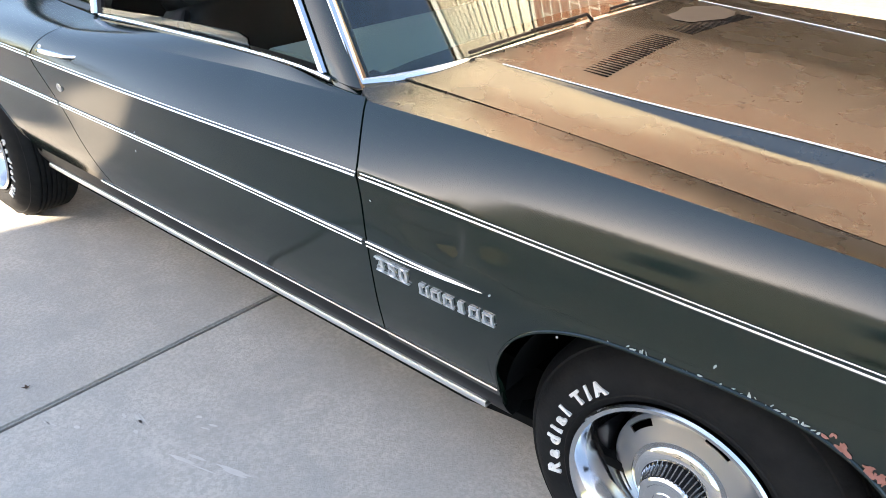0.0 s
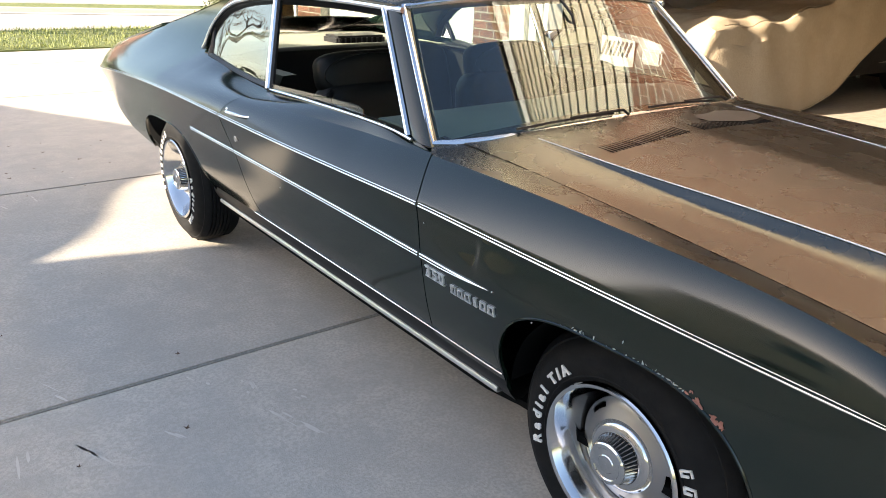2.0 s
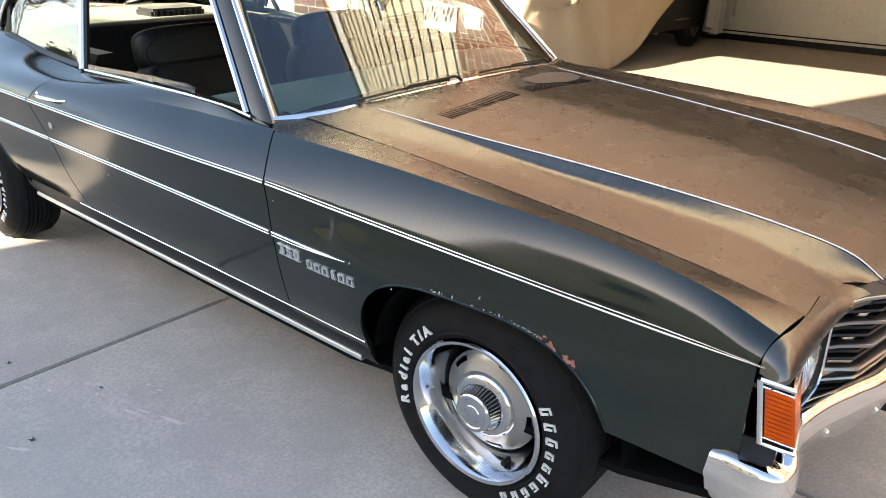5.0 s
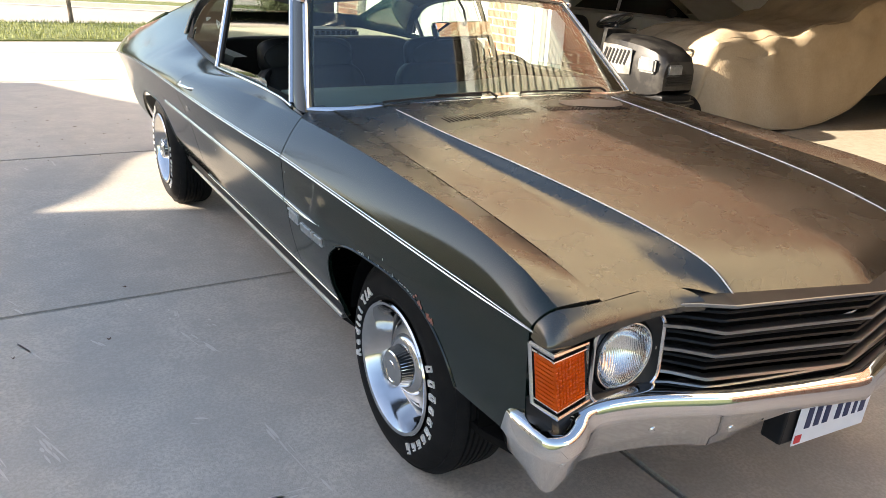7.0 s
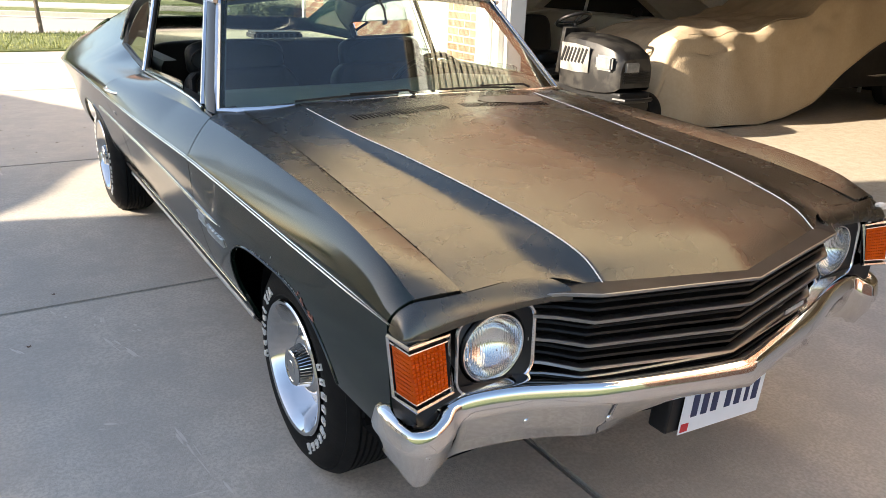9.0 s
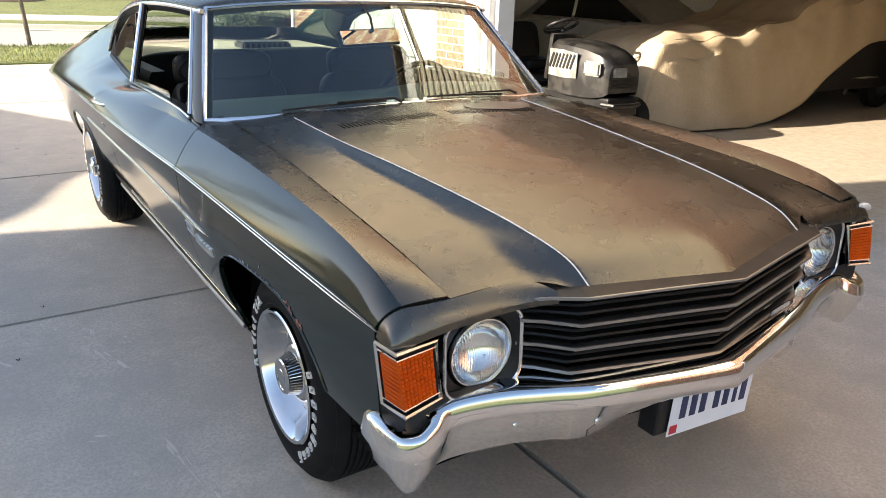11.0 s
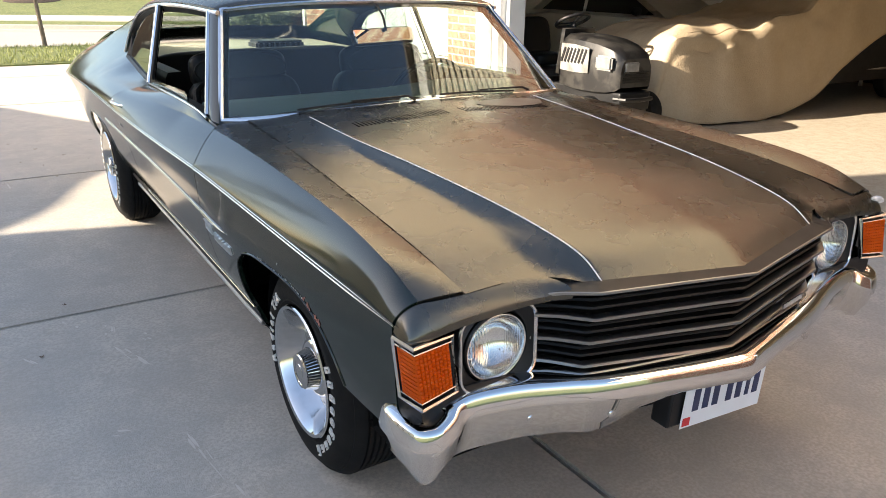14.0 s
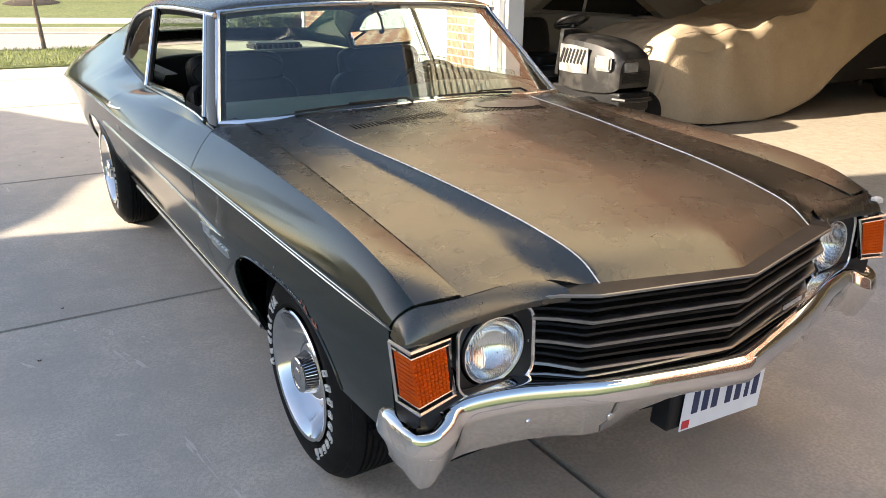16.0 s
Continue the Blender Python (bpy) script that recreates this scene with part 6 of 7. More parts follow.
for y in (8.95,):
    for x in (-4.7, -3.52):
        ring_wheel(covered, (x, y, 0.33), 90, 0.33, 0.2, 0.2, ALLOY)
bm = bmesh.new()
sweep(bm, [(-3.47, 7.9, 0.42), (-3.42, 8.7, 0.42)], 0.02, 8)
part("side_step", bm, CHROME_DULL, covered)


def drape(y, a):
    """The dust sheet: y along the vehicle, a from its far hem (-1) over the top to its near hem (1)."""
    top = cr([4.45, 4.49, 4.58, 4.75, 5.2, 5.9, 6.6, 7.1, 7.7, 8.8, 9.7], [0.05, 0.4, 0.77, 0.93, 1.0, 1.04, 1.15, 1.38, 1.56, 1.6, 1.5], y)
    half = cr([4.45, 4.8, 5.5, 8, 9.7], [0.66, 0.75, 0.8, 0.8, 0.82], y) if a > 0 else 0.7
    middle = -4.15
    hem = 0.03 if a < 0 else cr([4.45, 5.8, 6.4, 6.9, 7.4, 8.2, 9.0, 9.7], [0.03, 0.03, 0.07, 0.2, 0.5, 0.86, 0.92, 0.92], y)
    flare = cr([4.45, 5.0, 5.6, 6.4, 7.4, 9.7], [0.03, 0.1, 0.16, 0.08, 0.03, 0.03], y) if a > 0 else 0.04
    t = abs(a)
    if t < 0.5:
        x, z = half * 0.86 * (t / 0.5) ** 0.95, top - 0.06 * (t / 0.5) ** 2.4
    else:
        s = (t - 0.5) / 0.5
        x = half * (0.86 + 0.14 * s**0.6) + flare * s**2.2
        z = (top - 0.06) * (1 - s**1.15) + min(hem, top) * s**1.15
    x = middle + math.copysign(x, a)
    p = Vector((x * 1.0, y, max(z, 0.03)))
    fold = 0.03 * math.sin(9 * y + 4 * a + 3 * noise.noise(Vector((x * 1.3, y * 1.3, z * 1.3)))) * (0.3 + t)
    fold += (0.045 if t < 0.62 else 0.02) * math.sin(2.2 * y + 11 * t + 2.5 * noise.noise(Vector((x, y * 0.7, 4)))) * min(1, t * 2)
    fold += 0.035 * noise.noise(Vector((x * 2.6, y * 2.6, z * 3.0 + 7)))
    fold += 0.02 * noise.noise(Vector((x * 8, y * 6, z * 8 + 3))) + 0.012 * noise.noise(Vector((x * 17, y * 12, z * 17 + 9)))
    fold *= 1 - 0.75 * max(0.0, t - 0.45) / 0.55
    if a > 0:
        fold += 0.028 * math.sin(7.5 * (z + 0.42 * y)) ** 3 * max(0.0, 1 - abs(t - 0.5) / 0.3)
    return p + Vector((math.copysign(0.8, a) * fold * t, -0.5 * fold, fold * 0.9))


cover = thing("car_cover", (-4.15, 7.0, 0), "tan canvas dust sheet draped in folds over a car", "car cover")
bm = bmesh.new()
ys = [4.45, 4.465, 4.485, 4.51, 4.55, 4.61, 4.67, 4.75] + spread(4.83, 9.3, 84)
grid(bm, [[drape(y, a) for a in spread(-1, 1, 81)] for y in ys], flip=False)
part("sheet", bm, CANVAS, cover, thick=0.006)
for side in (-1, 1):
    bm = bmesh.new()
    sweep(bm, [drape(y, side) for y in ys[4:]], 0.009, 6)
    part("hem", bm, CANVAS, cover, "stitched hem of the sheet")
bm = bmesh.new()
sweep(bm, [drape(y, 0.46) + Vector((0, 0, 0.002)) for y in ys[8:]], 0.004, 5)
part("seam", bm, CANVAS, cover, "sewn seam along the sheet")
sheet2 = thing("dust_sheet", (-3.4, 9.4, 0), "grey dust sheet hanging over the end of a car", "dust sheet")
bm = bmesh.new()
rows = []
for u in spread(0, 1, 40):
    y = 8.85 + 1.0 * u
    wob = 0.09 * math.sin(u * 26 + 2 * noise.noise(Vector((0, y * 2, 3)))) + 0.07 * noise.noise(Vector((y * 3, 0, 1)))
    low = 0.16 + 0.5 * abs(u - 0.42) ** 1.4
    rows.append([(-3.25 - 0.9 * max(0, v - 0.75) * 4 * 0.55 + wob * (1 - v * 0.6), y, low + (1.62 - low) * min(1, v / 0.78)) for v in spread(0, 1, 24)])
grid(bm, rows)
part("cloth", bm, CANVAS_GREY, sheet2, thick=0.006)

# riding mower in the doorway
mower = thing("riding_mower", (-3.75, 3.85, 0), "black riding lawn mower with a worn hood and headlamp", "lawn mower")
MY = 3.85
bm = bmesh.new()
rows = []
for x, w, z0, z1 in ((-3.98, 0.2, 0.5, 0.86), (-3.93, 0.24, 0.42, 0.885), (-3.7, 0.255, 0.4, 0.885), (-3.45, 0.25, 0.4, 0.86), (-3.28, 0.235, 0.41, 0.82), (-3.18, 0.215, 0.43, 0.77), (-3.14, 0.19, 0.46, 0.71)):
    rows.append([(x, MY + a * w, z0 + b * (z1 - z0)) for a, b in ((-1, 0), (-1.03, 0.35), (-1.0, 0.68), (-0.86, 0.9), (-0.6, 0.985), (0, 1.0), (0.6, 0.985), (0.86, 0.9), (1.0, 0.68), (1.03, 0.35), (1, 0))])
vs = grid(bm, rows, flip=True)
bm.faces.new(vs[-1])
MOWER_BLACK = material("scuffed_mower_plastic", (0.007, 0.007, 0.008), 0.4, 0, [(5.0, (0.014, 0.013, 0.012), 0.6, 1.3), (9.0, (0.06, 0.056, 0.05), 0.5, 4.0)], 0.01, 60.0, 0.12, ior=1.4)
mhood = part("hood", bm, MOWER_BLACK, mower, "scuffed black hood with louvres")
MOWER_GREY = material("dusty_grey_plastic", (0.28, 0.27, 0.25), 0.5, 0, [(9.0, (0.09, 0.085, 0.08), 0.8, 2.0)])
bm = bmesh.new()
grid(bm, [[(x, MY - w, z) for z in (z0, z1)] for x, w, z0, z1 in ((-3.9, 0.262, 0.56, 0.8), (-3.7, 0.268, 0.55, 0.8), (-3.5, 0.266, 0.56, 0.78))], flip=False)
part("side_panel", bm, MOWER_GREY, mhood, "grey louvred side panel", thick=0.008)
for k in range(7):
    bm = bmesh.new()
    box(bm, (-0.012, -0.006, -0.07), (0.012, 0.006, 0.07), Matrix.Translation((-3.86 + 0.05 * k, MY - 0.274, 0.7)) @ pose(0, 0, 0, 0, 22, 0))
    part("louvre", bm, BLACK, mhood, smooth=False)
bm = bmesh.new()
box(bm, (-0.012, -0.09, -0.045), (0.012, 0.09, 0.05), Matrix.Translation((-3.14, MY - 0.06, 0.63)))
bmesh.ops.bevel(bm, geom=bm.edges[:], offset=0.01, segments=2, affect="EDGES")
part("headlamp", bm, LAMPGLASS, mhood, "clear mower headlamp")
bm = bmesh.new()
box(bm, (-3.42, MY - 0.272, 0.6), (-3.2, MY - 0.235, 0.73))
bmesh.ops.bevel(bm, geom=bm.edges[:], offset=0.02, segments=2, affect="EDGES")
part("side_lamp", bm, LAMPGLASS, mhood)
for k in range(5):
    bm = bmesh.new()
    box(bm, (-3.145, MY - 0.16, 0.5 + 0.022 * k), (-3.128, MY + 0.16, 0.51 + 0.022 * k))
    part("grille_slat", bm, BLACK, mhood, smooth=False)
bm = bmesh.new()
sweep(bm, [(-3.2, MY - 0.2, 0.36), (-3.08, MY - 0.17, 0.36), (-3.05, MY, 0.36), (-3.08, MY + 0.17, 0.36), (-3.2, MY + 0.2, 0.36)], 0.02, 8)
part("front_bar", bm, BLACK, mower)
part("chassis", boxes(((-4.7, MY - 0.2, 0.25), (-3.12, MY + 0.2, 0.42))), BLACK, mower, smooth=False, bevel=0.02)
part("cutting_deck", boxes(((-4.25, MY - 0.5, 0.1), (-3.55, MY + 0.5, 0.24))), MOWER_BLACK, mower, smooth=False, bevel=0.03)
bm = bmesh.new()
box(bm, (-4.85, MY - 0.42, 0.42), (-4.1, MY + 0.42, 0.52))
bmesh.ops.bevel(bm, geom=bm.edges[:], offset=0.05, segments=3, affect="EDGES")
part("rear_fender", bm, MOWER_BLACK, mower)
bm = bmesh.new()
grid(bm, [[(-4.0 + 0.06 * v, MY + w, 0.5 + 0.42 * v) for w in (-0.2, -0.1, 0.1, 0.2)] for v in spread(0, 1, 5)])
part("dash_tower", bm, MOWER_BLACK, mower, thick=0.05)
bm = bmesh.new()
sweep(bm, [(-3.98, MY, 0.8), (-4.05, MY, 0.95)], 0.025, 10)
part("steering_column", bm, BLACK, mower)
m = Matrix.Translation((-4.07, MY, 0.985)) @ pose(0, 0, 0, 0, -24, 0)
bm = bmesh.new()
sweep(bm, [m @ Vector((0.17 * math.cos(a), 0.17 * math.sin(a), 0)) for a in spread(0, 2 * math.pi, 32)], 0.016, 8, cap=False)
sw = part("steering_wheel", bm, BLACK, mower, "dusty black steering wheel")
for a in (0, 2.1, 4.2):
    bm = bmesh.new()
    sweep(bm, [m @ Vector((0, 0, -0.02)), m @ Vector((0.165 * math.cos(a), 0.165 * math.sin(a), 0))], 0.014, 6, 0.6)
    part("spoke", bm, BLACK, sw)
seat = part("seat", pad(-4.5, MY, 0.6, 0.2, 0.22, 0.06, 0, 0.45), VINYL, mower, "black mower seat")
part("backrest", pad(-4.68, MY, 0.8, 0.06, 0.21, 0.2, -14, 0.5), VINYL, mower)
for y in (MY - 0.38, MY + 0.38):
    ring_wheel(mower, (-3.35, y, 0.19), 0, 0.19, 0.15, 0.1, MOWER_GREY)
    ring_wheel(mower, (-4.5, y, 0.25), 0, 0.25, 0.22, 0.12, MOWER_GREY)

mower.matrix_basis = Matrix.Translation((-3.81, 3.79, 0)) @ Matrix.Diagonal((1, 1, 1.05, 1))

# second car at the back of the garage
sedan = thing("sedan", (-6.9, 7.6, 0), "beige car with dark windows at the back of the garage", "car")
bm = bmesh.new()
prof = [(-9.0, 0.55), (-8.95, 0.85), (-8.2, 0.95), (-7.4, 0.97), (-5.9, 0.95), (-5.1, 0.86), (-4.95, 0.7), (-4.95, 0.4)]
rows = []
for y, s in ((6.85, 0.93), (6.8, 0.97), (6.84, 1.0), (7.6, 1.02), (8.4, 1.0), (8.42, 0.97)):
    rows.append([(x, y, 0.3 + (z - 0.3) * s) for x, z in prof])
rows = [[(x, 6.82, 0.3) for x, z in prof]] + rows + [[(x, 8.4, 0.3) for x, z in prof]]
grid(bm, rows)
part("body", bm, SILVER, sedan)
bm = bmesh.new()
cab = [(-8.75, 0.95), (-8.1, 1.36), (-7.4, 1.44), (-6.7, 1.42), (-5.75, 0.95)]
grid(bm, [[(x, 6.95 + 0.22 * (z - 0.95), z) for x, z in cab], [(x, 7.6, z + (0.03 if z > 1 else 0)) for x, z in cab], [(x, 8.25 - 0.22 * (z - 0.95), z) for x, z in cab]])
roof_s = part("roof", bm, SILVER, sedan)
bm = bmesh.new()
for pts in (((-8.45, 0.97), (-7.95, 1.33), (-7.45, 1.38), (-7.45, 0.97)), ((-7.38, 0.97), (-7.38, 1.38), (-6.75, 1.36), (-5.95, 0.97))):
    bm.faces.new([bm.verts.new((x, 6.935 + 0.22 * (z - 0.95), z)) for x, z in pts])
part("side_window", bm, DARKGLASS, sedan, smooth=False)
for x in (-8.2, -5.75):
    for y in (6.95, 8.25):
        ring_wheel(sedan, (x, y, 0.31), 0, 0.31, 0.2, 0.2, ALLOY)
bm = bmesh.new()
bmesh.ops.create_icosphere(bm, subdivisions=2, radius=0.09, matrix=Matrix.Translation((-6.15, 6.78, 1.02)) @ Matrix.Diagonal((0.7, 1.1, 0.7, 1)))
part("wing_mirror", bm, BLACK, sedan)
# cartons on a shelf against the back wall
shelf_unit = thing("storage_shelf", (-5.5, 10.0, 0), "white storage shelf with cartons against the wall", "shelf")
for z in (0.5, 1.2, 1.9):
    part("shelf_board", boxes(((-6.6, 9.85, z), (-4.4, 10.28, z + 0.03))), WHITE, shelf_unit, smooth=False)
for x in (-6.6, -5.5, -4.44):
    part("upright", boxes(((x, 9.84, 0), (x + 0.04, 9.88, 2.3))), WHITE, shelf_unit, smooth=False)
CARD = material("cardboard", (0.36, 0.22, 0.1), 0.85, 0, [(6.0, (0.3, 0.18, 0.08), 0.6, 1.0)])
rng = random.Random(3)
for k in range(5):
    x = -6.4 + 0.42 * k
    carton = thing("carton", (x + 0.16, 10.05, 1.93 if k % 2 else 1.23), "brown cardboard carton on the storage shelf", "carton", "cartons on the shelf")
    z = 1.93 if k % 2 else 1.23
    part("carton_body", boxes(((x, 9.9, z), (x + 0.34, 10.22, z + rng.uniform(0.25, 0.4)))), CARD, carton, smooth=False, bevel=0.006)


# trees, shrubs and small things by the road
def branches(bm, start, way, length, radius, depth, rng):
    end = start + way * length
    mid = start.lerp(end, 0.5) + Vector((rng.uniform(-1, 1), rng.uniform(-1, 1), 0)) * length * 0.05
    sweep(bm, [start, mid, end], [radius, radius * 0.85, radius * 0.65], 6, cap=False)
    if depth == 0:
        return
    for k in range(rng.choice((2, 3))):
        w = (way + Vector((rng.uniform(-0.7, 0.7), rng.uniform(-0.7, 0.7), rng.uniform(-0.05, 0.45)))).normalized()
        branches(bm, start.lerp(end, rng.uniform(0.55, 1.0)), w, length * rng.uniform(0.55, 0.8), radius * 0.55, depth - 1, rng)


def bare_tree(at, trunk, radius, depth, seed, label):
    rng = random.Random(seed)
    t = thing("tree", at, label, "tree")
    bm = bmesh.new()
    o = Vector(at)
    top = o + Vector((-0.03, -0.06, trunk))
    sweep(bm, [o - Vector((0, 0, 0.05)), o.lerp(top, 0.5) + Vector((0.01, -0.015, 0)), top], [radius * 1.25, radius, radius * 0.85], 10)
    part("trunk", bm, BARK, t)
    bm = bmesh.new()
    for k in range(4):
        a = 1.57 * k + rng.uniform(-0.4, 0.4)
        branches(bm, top - Vector((0, 0, rng.uniform(0, 0.25))), Vector((0.4 * math.cos(a), 0.4 * math.sin(a), 1)).normalized(), trunk * rng.uniform(0.35, 0.5), radius * 0.6, depth, rng)
    part("crown", bm, BARK, t, "bare twigs without leaves")
    return t


bare_tree((-15.35, -0.12, 0.04), 1.75, 0.036, 3, 5, "slender young street tree with bare twigs")
bare_tree((-28.3, 0.72, 0.51), 2.4, 0.05, 3, 9, "young bare tree in a round mulch bed")
# out of view: this tree and the next eight only fill the car's reflections
bare_tree((-17.5, -9.0, 0.0), 3.5, 0.12, 4, 21, "unseen bare tree beside the road, added for the car's reflections")
for k, (x, y) in enumerate(((-24, -22), (-31, -17), (-13, -27), (-38, -27), (-20, -31), (-34, -11), (-42, -18), (-46, -12))):
    bare_tree((x, y, terrain(x, y)), 2.5 + 0.25 * (k % 4), 0.13, 5, 50 + k, "unseen tall bare tree, added for the car's reflections")


def leafy(name, at, size, n, seed, label, mats, leaf=0.035):
    """A shrub: short stems and many small leaves in uneven clumps."""
    rng = random.Random(seed)
    t = thing(name, at, label, "shrub")
    o = Vector(at)
    bm = bmesh.new()
    for k in range(7):
        a = rng.uniform(0, 6.28)
        sweep(bm, [o, o + Vector((size[0] * 0.4 * math.cos(a), size[1] * 0.4 * math.sin(a), size[2] * 0.6))], [0.02, 0.008], 5)
    part("stems", bm, BARK, t)
    clumps = []
    for k in range(70):
        a, e = rng.uniform(0, 6.28), rng.uniform(-0.3, 1.5)
        r = rng.uniform(0.62, 0.95)
        clumps.append(Vector((size[0] * r * math.cos(a) * math.cos(e), size[1] * r * math.sin(a) * math.cos(e), size[2] * (0.5 + 0.48 * math.sin(e) * r))))
    for i, mat in enumerate(mats):
        bm = bmesh.new()
        for k in range(n // len(mats)):
            c = clumps[rng.randrange(len(clumps))]
            if len(mats) > 1 and (c.y > 0.18 * size[1] and c.x > -0.8 * size[0]) != (i == 1):
                continue
            p = o + c + Vector((rng.gauss(0, 0.12) * size[0], rng.gauss(0, 0.12) * size[1], rng.gauss(0, 0.09) * size[2]))
            if p.z < o.z + 0.02:
                continue
            a = Vector((rng.uniform(-1, 1), rng.uniform(-1, 1), rng.uniform(-0.6, 1))).normalized() * leaf * rng.uniform(0.6, 1.3)
            b = a.orthogonal().normalized() * leaf * 0.5
            bm.faces.new([bm.verts.new(p), bm.verts.new(p + a * 0.5 + b), bm.verts.new(p + a), bm.verts.new(p + a * 0.5 - b)])
        part("foliage", bm, mat, t, smooth=False)
    return t


leafy("shrub", (-11.35, 3.2, 0.0), (0.78, 0.74, 1.18), 60000, 3, "rounded shrub with grey-green and russet leaves", [LEAF, LEAF_RED], 0.042)
leafy("evergreen_bush", (*on_wall(LEN - 0.1, -0.5, 0).to_2d(), 1.1), (0.65, 0.65, 1.9), 3500, 13, "dark evergreen bush at the corner of the house", [LEAF], 0.07)
leafy("evergreen_tree", (-50.5, 0.45, 1.26), (1.1, 0.95, 4.6), 7000, 41, "tall dark evergreen tree behind the fence", [LEAF], 0.12)
# unseen evergreens, added to darken what the car's side mirrors
for k, (x, y) in enumerate(((-38, -15), (-33, -24), (-21, -34), (-44, -22))):
    leafy("evergreen_tree", (x, y, terrain(x, y)), (1.9, 1.9, 2.8), 6000, 60 + k, "unseen broad evergreen, added to darken the car's reflections", [LEAF], 0.16)
for k, a in enumerate((1.0, 3.2, 4.4, 5.3, 7.6)):
    leafy("garden_bush", (*on_wall(a, -0.6, 0).to_2d(), 1.12), (0.45, 0.45, 0.85), 500, 30 + k, "low thin bush against the foundation", [BARK if k % 2 else LEAF_RED], 0.06)
bm = bmesh.new()
grid(bm, [[on_wall(a, d, 1.19 + h) for d, h in ((-1.6, -0.12), (-1.2, 0.03), (-0.1, 0.06))] for a in spread(0, LEN + 1, 14)])
tagged(part("flower_bed", bm, SOIL, None), "dark mulch bed along the foundation", "flower bed", kind="structure")
ROCK = material("limestone", (0.36, 0.31, 0.25), 0.9, 0, [(6.0, (0.38, 0.32, 0.26), 0.6, 1.2)], 0.5, 30.0)
rng = random.Random(6)
for k in range(5):
    p = on_wall(9.5 + 0.55 * k, -1.9 - 0.25 * math.sin(k), 0)
    p.z = terrain(p.x, p.y) + 0.1
    rock = thing("rock", p, "pale limestone boulder edging the flower bed", "rock", "rocks round the bed")
    bm = bmesh.new()
    bmesh.ops.create_icosphere(bm, subdivisions=2, radius=rng.uniform(0.16, 0.3), matrix=Matrix.Translation(p) @ Matrix.Diagonal((1.3, 1, 0.7, 1)))
    for v in bm.verts:
        v.co += (v.co - p) * 0.7 * noise.noise(v.co * 4)
    part("stone", bm, ROCK, rock, smooth=False)
# mulch ring with daffodils under the young tree
bm = bmesh.new()
c = Vector((-28.3, 0.72, 0.54))
grid(bm, [[c + Vector((r * math.cos(a), r * math.sin(a), h + terrain(c.x + r * math.cos(a), 0.72 + r * math.sin(a)) - 0.515)) for a in spread(0, 2 * math.pi, 24)] for r, h in ((0.9, 0.0), (0.7, 0.07), (0.01, 0.1))], flip=True)
tagged(part("mulch_ring", bm, SOIL, None), "round mulch bed under the young tree", "flower bed", kind="structure")
YELLOW = material("yellow_petals", (0.7, 0.6, 0.2), 0.6)
for k in range(5):
    a = 1.3 * k
    p = c + Vector((0.6 * math.cos(a), 0.6 * math.sin(a), 0.02))
    flower = thing("daffodil", p, "yellow flower in the mulch bed", "flower", "flowers under the tree")
    bm = bmesh.new()
    sweep(bm, [p, p + Vector((0, 0, 0.26))], 0.012, 5)
    part("stalk", bm, GRASS, flower)
    bm = bmesh.new()
    bmesh.ops.create_icosphere(bm, subdivisions=1, radius=0.05, matrix=Matrix.Translation(p + Vector((0, 0, 0.29))))
    part("bloom", bm, YELLOW, flower)
# mailbox on its post
mail = thing("mailbox", (-15.5, -1.76, 0.04), "black mailbox on a red-brown wooden post", "mailbox")
bm = bmesh.new()
box(bm, (-15.55, -1.81, 0.0), (-15.45, -1.71, 1.02))
part("post", bm, POST, mail, "red-brown wooden post", smooth=False, bevel=0.012)
bm = bmesh.new()
arc = [(0.085 * math.cos(a), 0.085 * math.sin(a)) for a in spread(0, math.pi, 12)]
sec = [(-0.085, -0.09)] + [(p, q) for p, q in arc[::-1]] + [(0.085, -0.09)]
vs = grid(bm, [[(x, -1.76 + p, 0.78 + q) for p, q in sec] for x in (-15.85, -15.43)])
bm.faces.new(vs[0])
bm.faces.new(vs[1][::-1])
part("box", bm, BLACK, mail)
bm = bmesh.new()
box(bm, (-15.6, -1.86, 0.8), (-15.55, -1.85, 0.95))
part("flag", bm, WHITE, mail, smooth=False)
# scattered dry leaves on the drive
DRY = material("dry_leaf", (0.09, 0.05, 0.03), 0.9)
rng = random.Random(17)
bm = bmesh.new()
for k in range(70):
    x, y = rng.uniform(-7.5, 1.5), rng.uniform(-2.6, -1.05)
    if rng.random() < 0.4:
        y = rng.uniform(-2.7, -0.5)
        x = rng.uniform(-8, -4.5)
    r, a = rng.uniform(0.006, 0.022), rng.uniform(0, 6.28)
    q = [bm.verts.new((x + r * math.cos(a + t) * (1 if i % 2 else 0.4), y + r * math.sin(a + t) * (1 if i % 2 else 0.4), drive_z(x) + 0.003 + 0.004 * (i % 2))) for i, t in enumerate((0, 0.8, 1.57, 2.6, 3.14, 4.0, 4.71, 5.6))]
    bm.faces.new(q)
tagged(part("leaf_litter", bm, DRY, None, smooth=False), "small dry leaves scattered over the concrete", "leaves", kind="stuff")

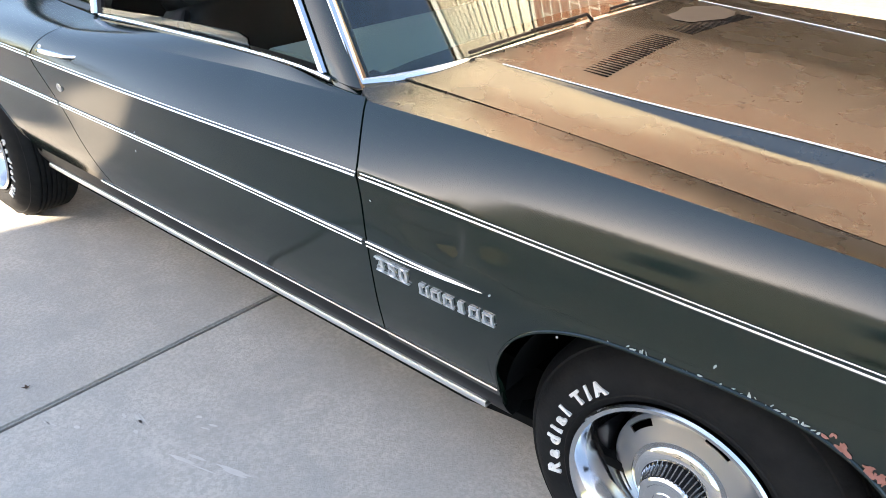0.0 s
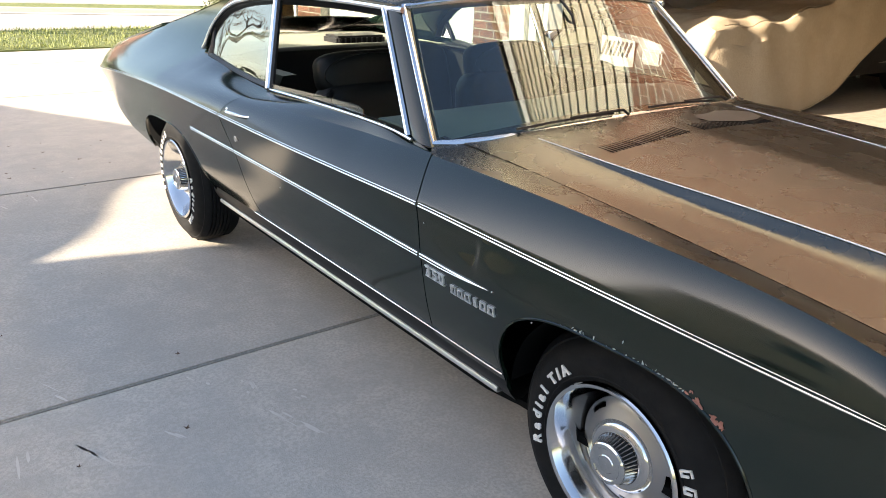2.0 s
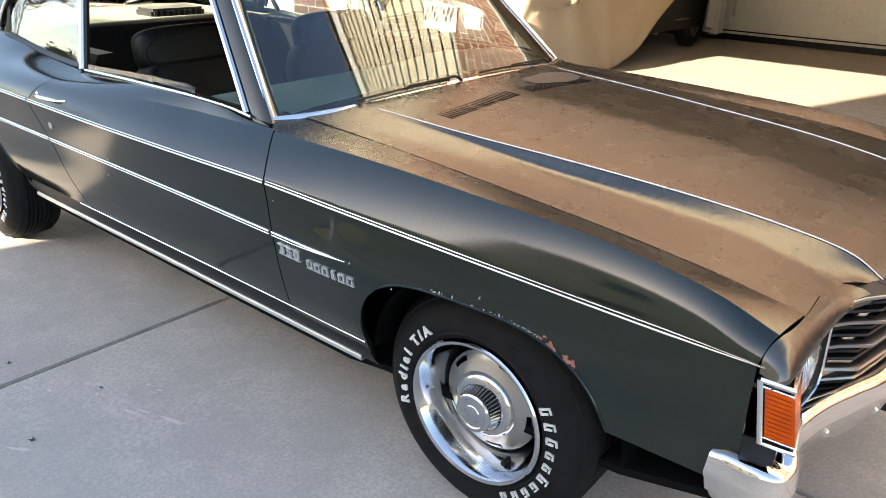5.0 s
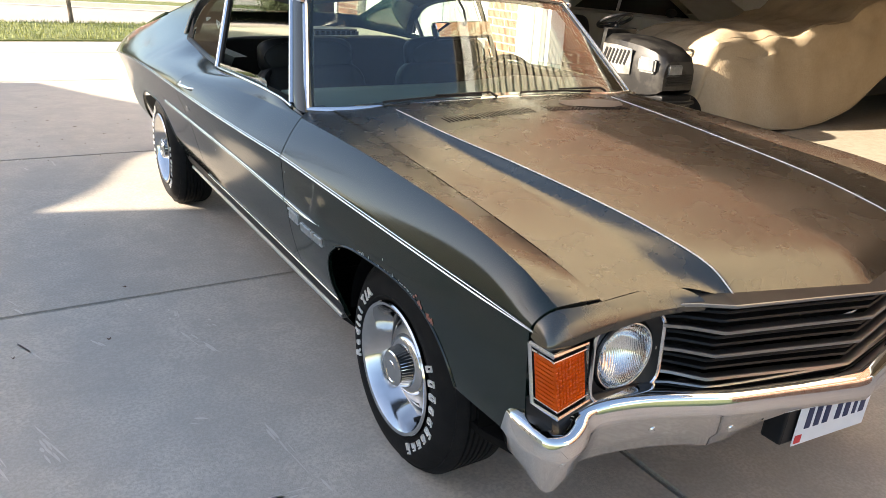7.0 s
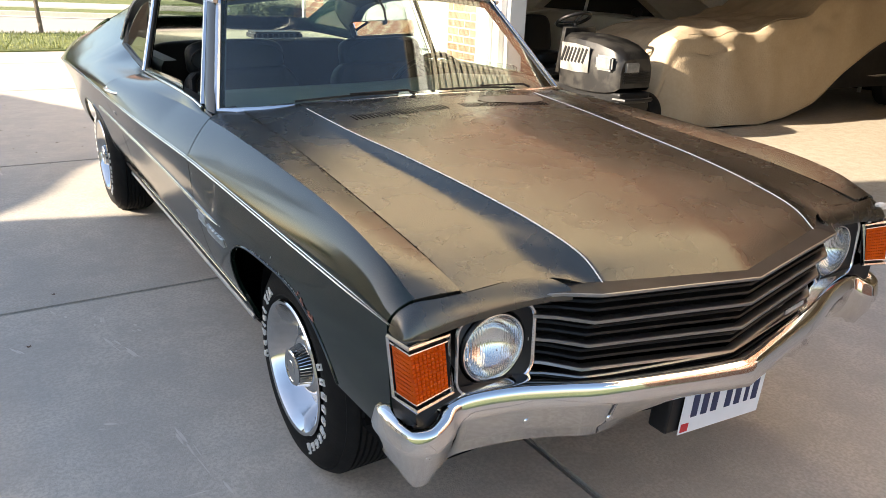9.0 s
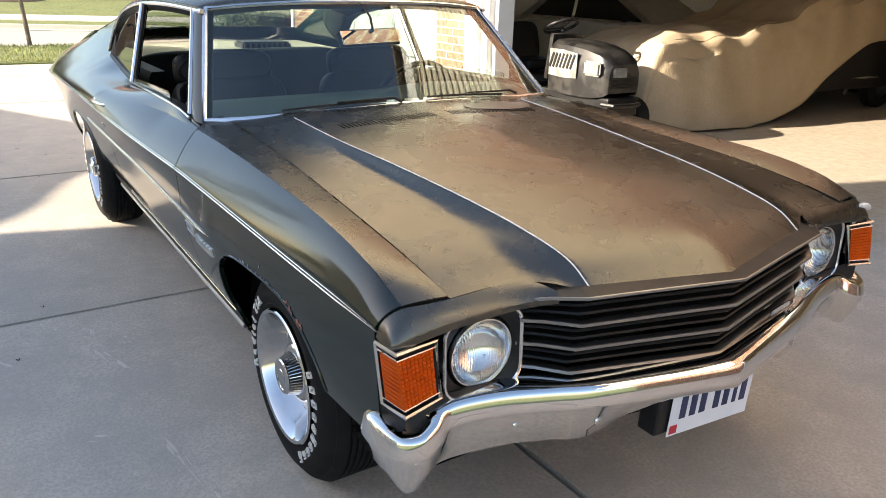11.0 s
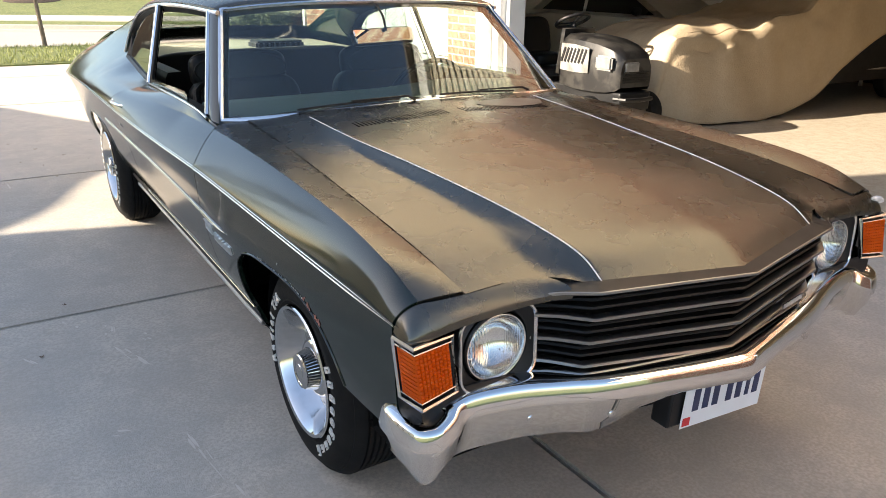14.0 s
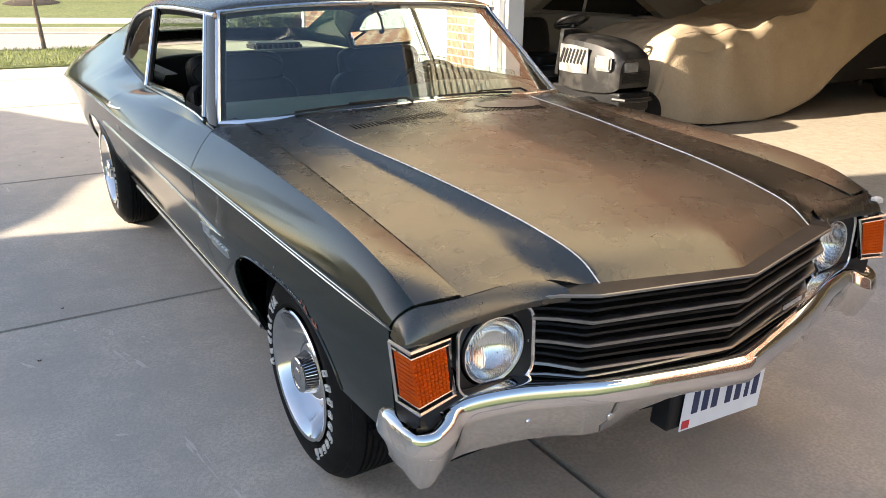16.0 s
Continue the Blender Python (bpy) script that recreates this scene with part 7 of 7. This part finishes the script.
# pale scuffs on the concrete
rng = random.Random(23)
bm = bmesh.new()
for k in range(110):
    x, y = rng.uniform(-4.5, 2.2), rng.uniform(-3.4, -1.0)
    a, n = rng.uniform(-0.35, 0.35) + (0.2 if k % 3 else 1.3), rng.uniform(0.03, 0.12)
    d = Vector((math.cos(a), math.sin(a), 0))
    o = Vector((-d.y, d.x, 0))
    for j in range(rng.randrange(2, 6)):
        q = Vector((x, y, drive_z(x) + 0.0014)) + o * rng.uniform(-0.02, 0.02) + d * rng.uniform(-n, n)
        l, w = n * rng.uniform(0.2, 0.7), rng.uniform(0.0015, 0.006)
        bm.faces.new([bm.verts.new(q + d * p * l + o * r * w) for p, r in ((-1, 0), (-0.4, -1), (0.6, -0.7), (1, 0.1), (0.3, 1), (-0.5, 0.8))])
tagged(part("scuff_marks", bm, SCUFF, None, smooth=False), "pale chalky scuffs on the concrete", "scuffs", kind="stuff")


# slabs, bricks, siding boards: pieces that can be told apart
def slab_mesh(sx, sy, depth, edge):
    bm = bmesh.new()
    box(bm, (-sx / 2, -sy / 2, -depth), (sx / 2, sy / 2, 0))
    top = [e for e in bm.edges if all(abs(v.co.z) < 1e-6 for v in e.verts)]
    bmesh.ops.bevel(bm, geom=top, offset=edge, segments=2, affect="EDGES")
    me = bpy.data.meshes.new("slab")
    bm.to_mesh(me)
    bm.free()
    return me


for x0, x1 in zip(SLAB_X[:-1], SLAB_X[1:]):
    rows_y = [y for y in SLAB_Y if x1 > -4 or y != -0.13]
    for y0, y1 in zip(rows_y[:-1], rows_y[1:]):
        me = slab_mesh(x1 - x0 - 0.013, y1 - y0 - 0.013, 0.1, 0.007)
        me.materials.append(CONCRETE)
        # the long joint beside the car runs slightly askew
        for v in me.vertices:
            v.co.z += drive_z(v.co.x + (x0 + x1) / 2)
            if abs(v.co.y + (y0 + y1) / 2 + 2.315) < 0.02:
                v.co.y += 0.04 * (v.co.x + (x0 + x1) / 2 + 2.0)
        ob = new("slab", me)
        ob.location = ((x0 + x1) / 2, (y0 + y1) / 2, 0)
        ob.parent = driveway


def piece_mesh(name, sx, sy, sz, mat, edge=0.004):
    bm = bmesh.new()
    box(bm, (-sx / 2, -sy, -sz / 2), (sx / 2, 0.01, sz / 2))
    front = [e for e in bm.edges if all(v.co.y < -sy + 1e-6 for v in e.verts)]
    bmesh.ops.bevel(bm, geom=front, offset=edge, segments=1, affect="EDGES")
    me = bpy.data.meshes.new(name)
    bm.to_mesh(me)
    bm.free()
    me.materials.append(mat)
    return me


BW, BH, GAP = 0.205, 0.068, 0.013
brick_full, brick_half = piece_mesh("brick", BW, 0.005, BH, BRICK, 0.002), piece_mesh("brick", BW / 2 - GAP / 2, 0.005, BH, BRICK, 0.002)
soldier = piece_mesh("brick", BH, 0.014, BW, BRICK)
rng = random.Random(11)


def put_piece(me, at, parent, turn=0.0):
    ob = new(me.name.split(".")[0], me)
    ob.parent = parent
    ob.location = at
    ob.rotation_euler = (0, turn, 0)
    return ob


def course(x0, x1, z, odd, stuff):
    x = x0 + (0 if not odd else -(BW + GAP) / 2)
    while x < x1 - 0.02:
        a, b = max(x, x0), min(x + BW, x1)
        if b - a > 0.04:
            stuff.append((a, b, z))
        x += BW + GAP


near, rest, over_door = [], [], []
for k in range(30):
    z = 0.045 + k * (BH + GAP)
    if z > 2.34:
        break
    for x0, x1 in ((-9.245, -8.565), (-5.235, -4.665)):
        course(x0, x1, z, k % 2, near if z > 0.75 else rest)
    course(OPEN_X1, 9.19, z, k % 2, rest)
k = 0
z = 2.36 + BW + 0.055
while z < 3.43:
    x = -9.245 - (0.15 if k % 2 else 0.0)
    while x < 9.15:
        over_door.append((max(x, -9.245), min(x + 0.28, 9.19), z))
        x += 0.295
    z += 0.108
    k += 1
for a, b, z in near:
    full = abs(b - a - BW) < 0.005
    me = brick_full if full else brick_half
    ob = put_piece(me, ((a + b) / 2, YG + rng.uniform(0, 0.003), z), wall_front)
    if not full:
        ob.scale.x = (b - a) / (BW / 2 - GAP / 2)
bm = bmesh.new()
for a, b, z in rest:
    d = rng.uniform(0.002, 0.004)
    box(bm, (a, YG - d, z - BH / 2), (b, YG + 0.004, z + BH / 2))
for a, b, z in over_door:
    box(bm, (a, YG - rng.uniform(0.002, 0.004), z - 0.046), (b, YG + 0.004, z + 0.046))
x = OPEN_X0 - 0.4
while x < OPEN_X1 + 0.3:
    box(bm, (x, YG - 0.004, 2.375), (x + BH, YG + 0.004, 2.375 + BW))
    x += BH + GAP
island = material("red_brick_joined", (0.2, 0.08, 0.036), 0.85, 0, [(3.0, (0.14, 0.05, 0.025), 0.7, 2.5), (14.0, (0.16, 0.055, 0.028), 0.6, 1.5), (70.0, (0.27, 0.12, 0.065), 0.4, 2.0)], 0.5, 140.0)
tagged(part("bricks", bm, island, wall_front, smooth=False), kind="stuff")

# lap siding
me = bpy.data.meshes.new("siding_board")
bm = bmesh.new()
grid(bm, [[(x, YG + 0.006, 0.05), (x, YG - 0.014, 0.045), (x, YG - 0.016, 0.0), (x, YG - 0.024, 0.0), (x, YG - 0.024, 0.012), (x, YG + 0.004, 0.165), (x, YG + 0.004, 0.215)] for x in (-9.25, -4.8, -0.3, 4.2, 9.2)])
bm.to_mesh(me)
bm.free()
me.materials.append(CREAM)
z = 3.48
while z < 5.8:
    ob = new("siding_board", me)
    ob.location.z = z
    ob.parent = wall_upper
    z += 0.165
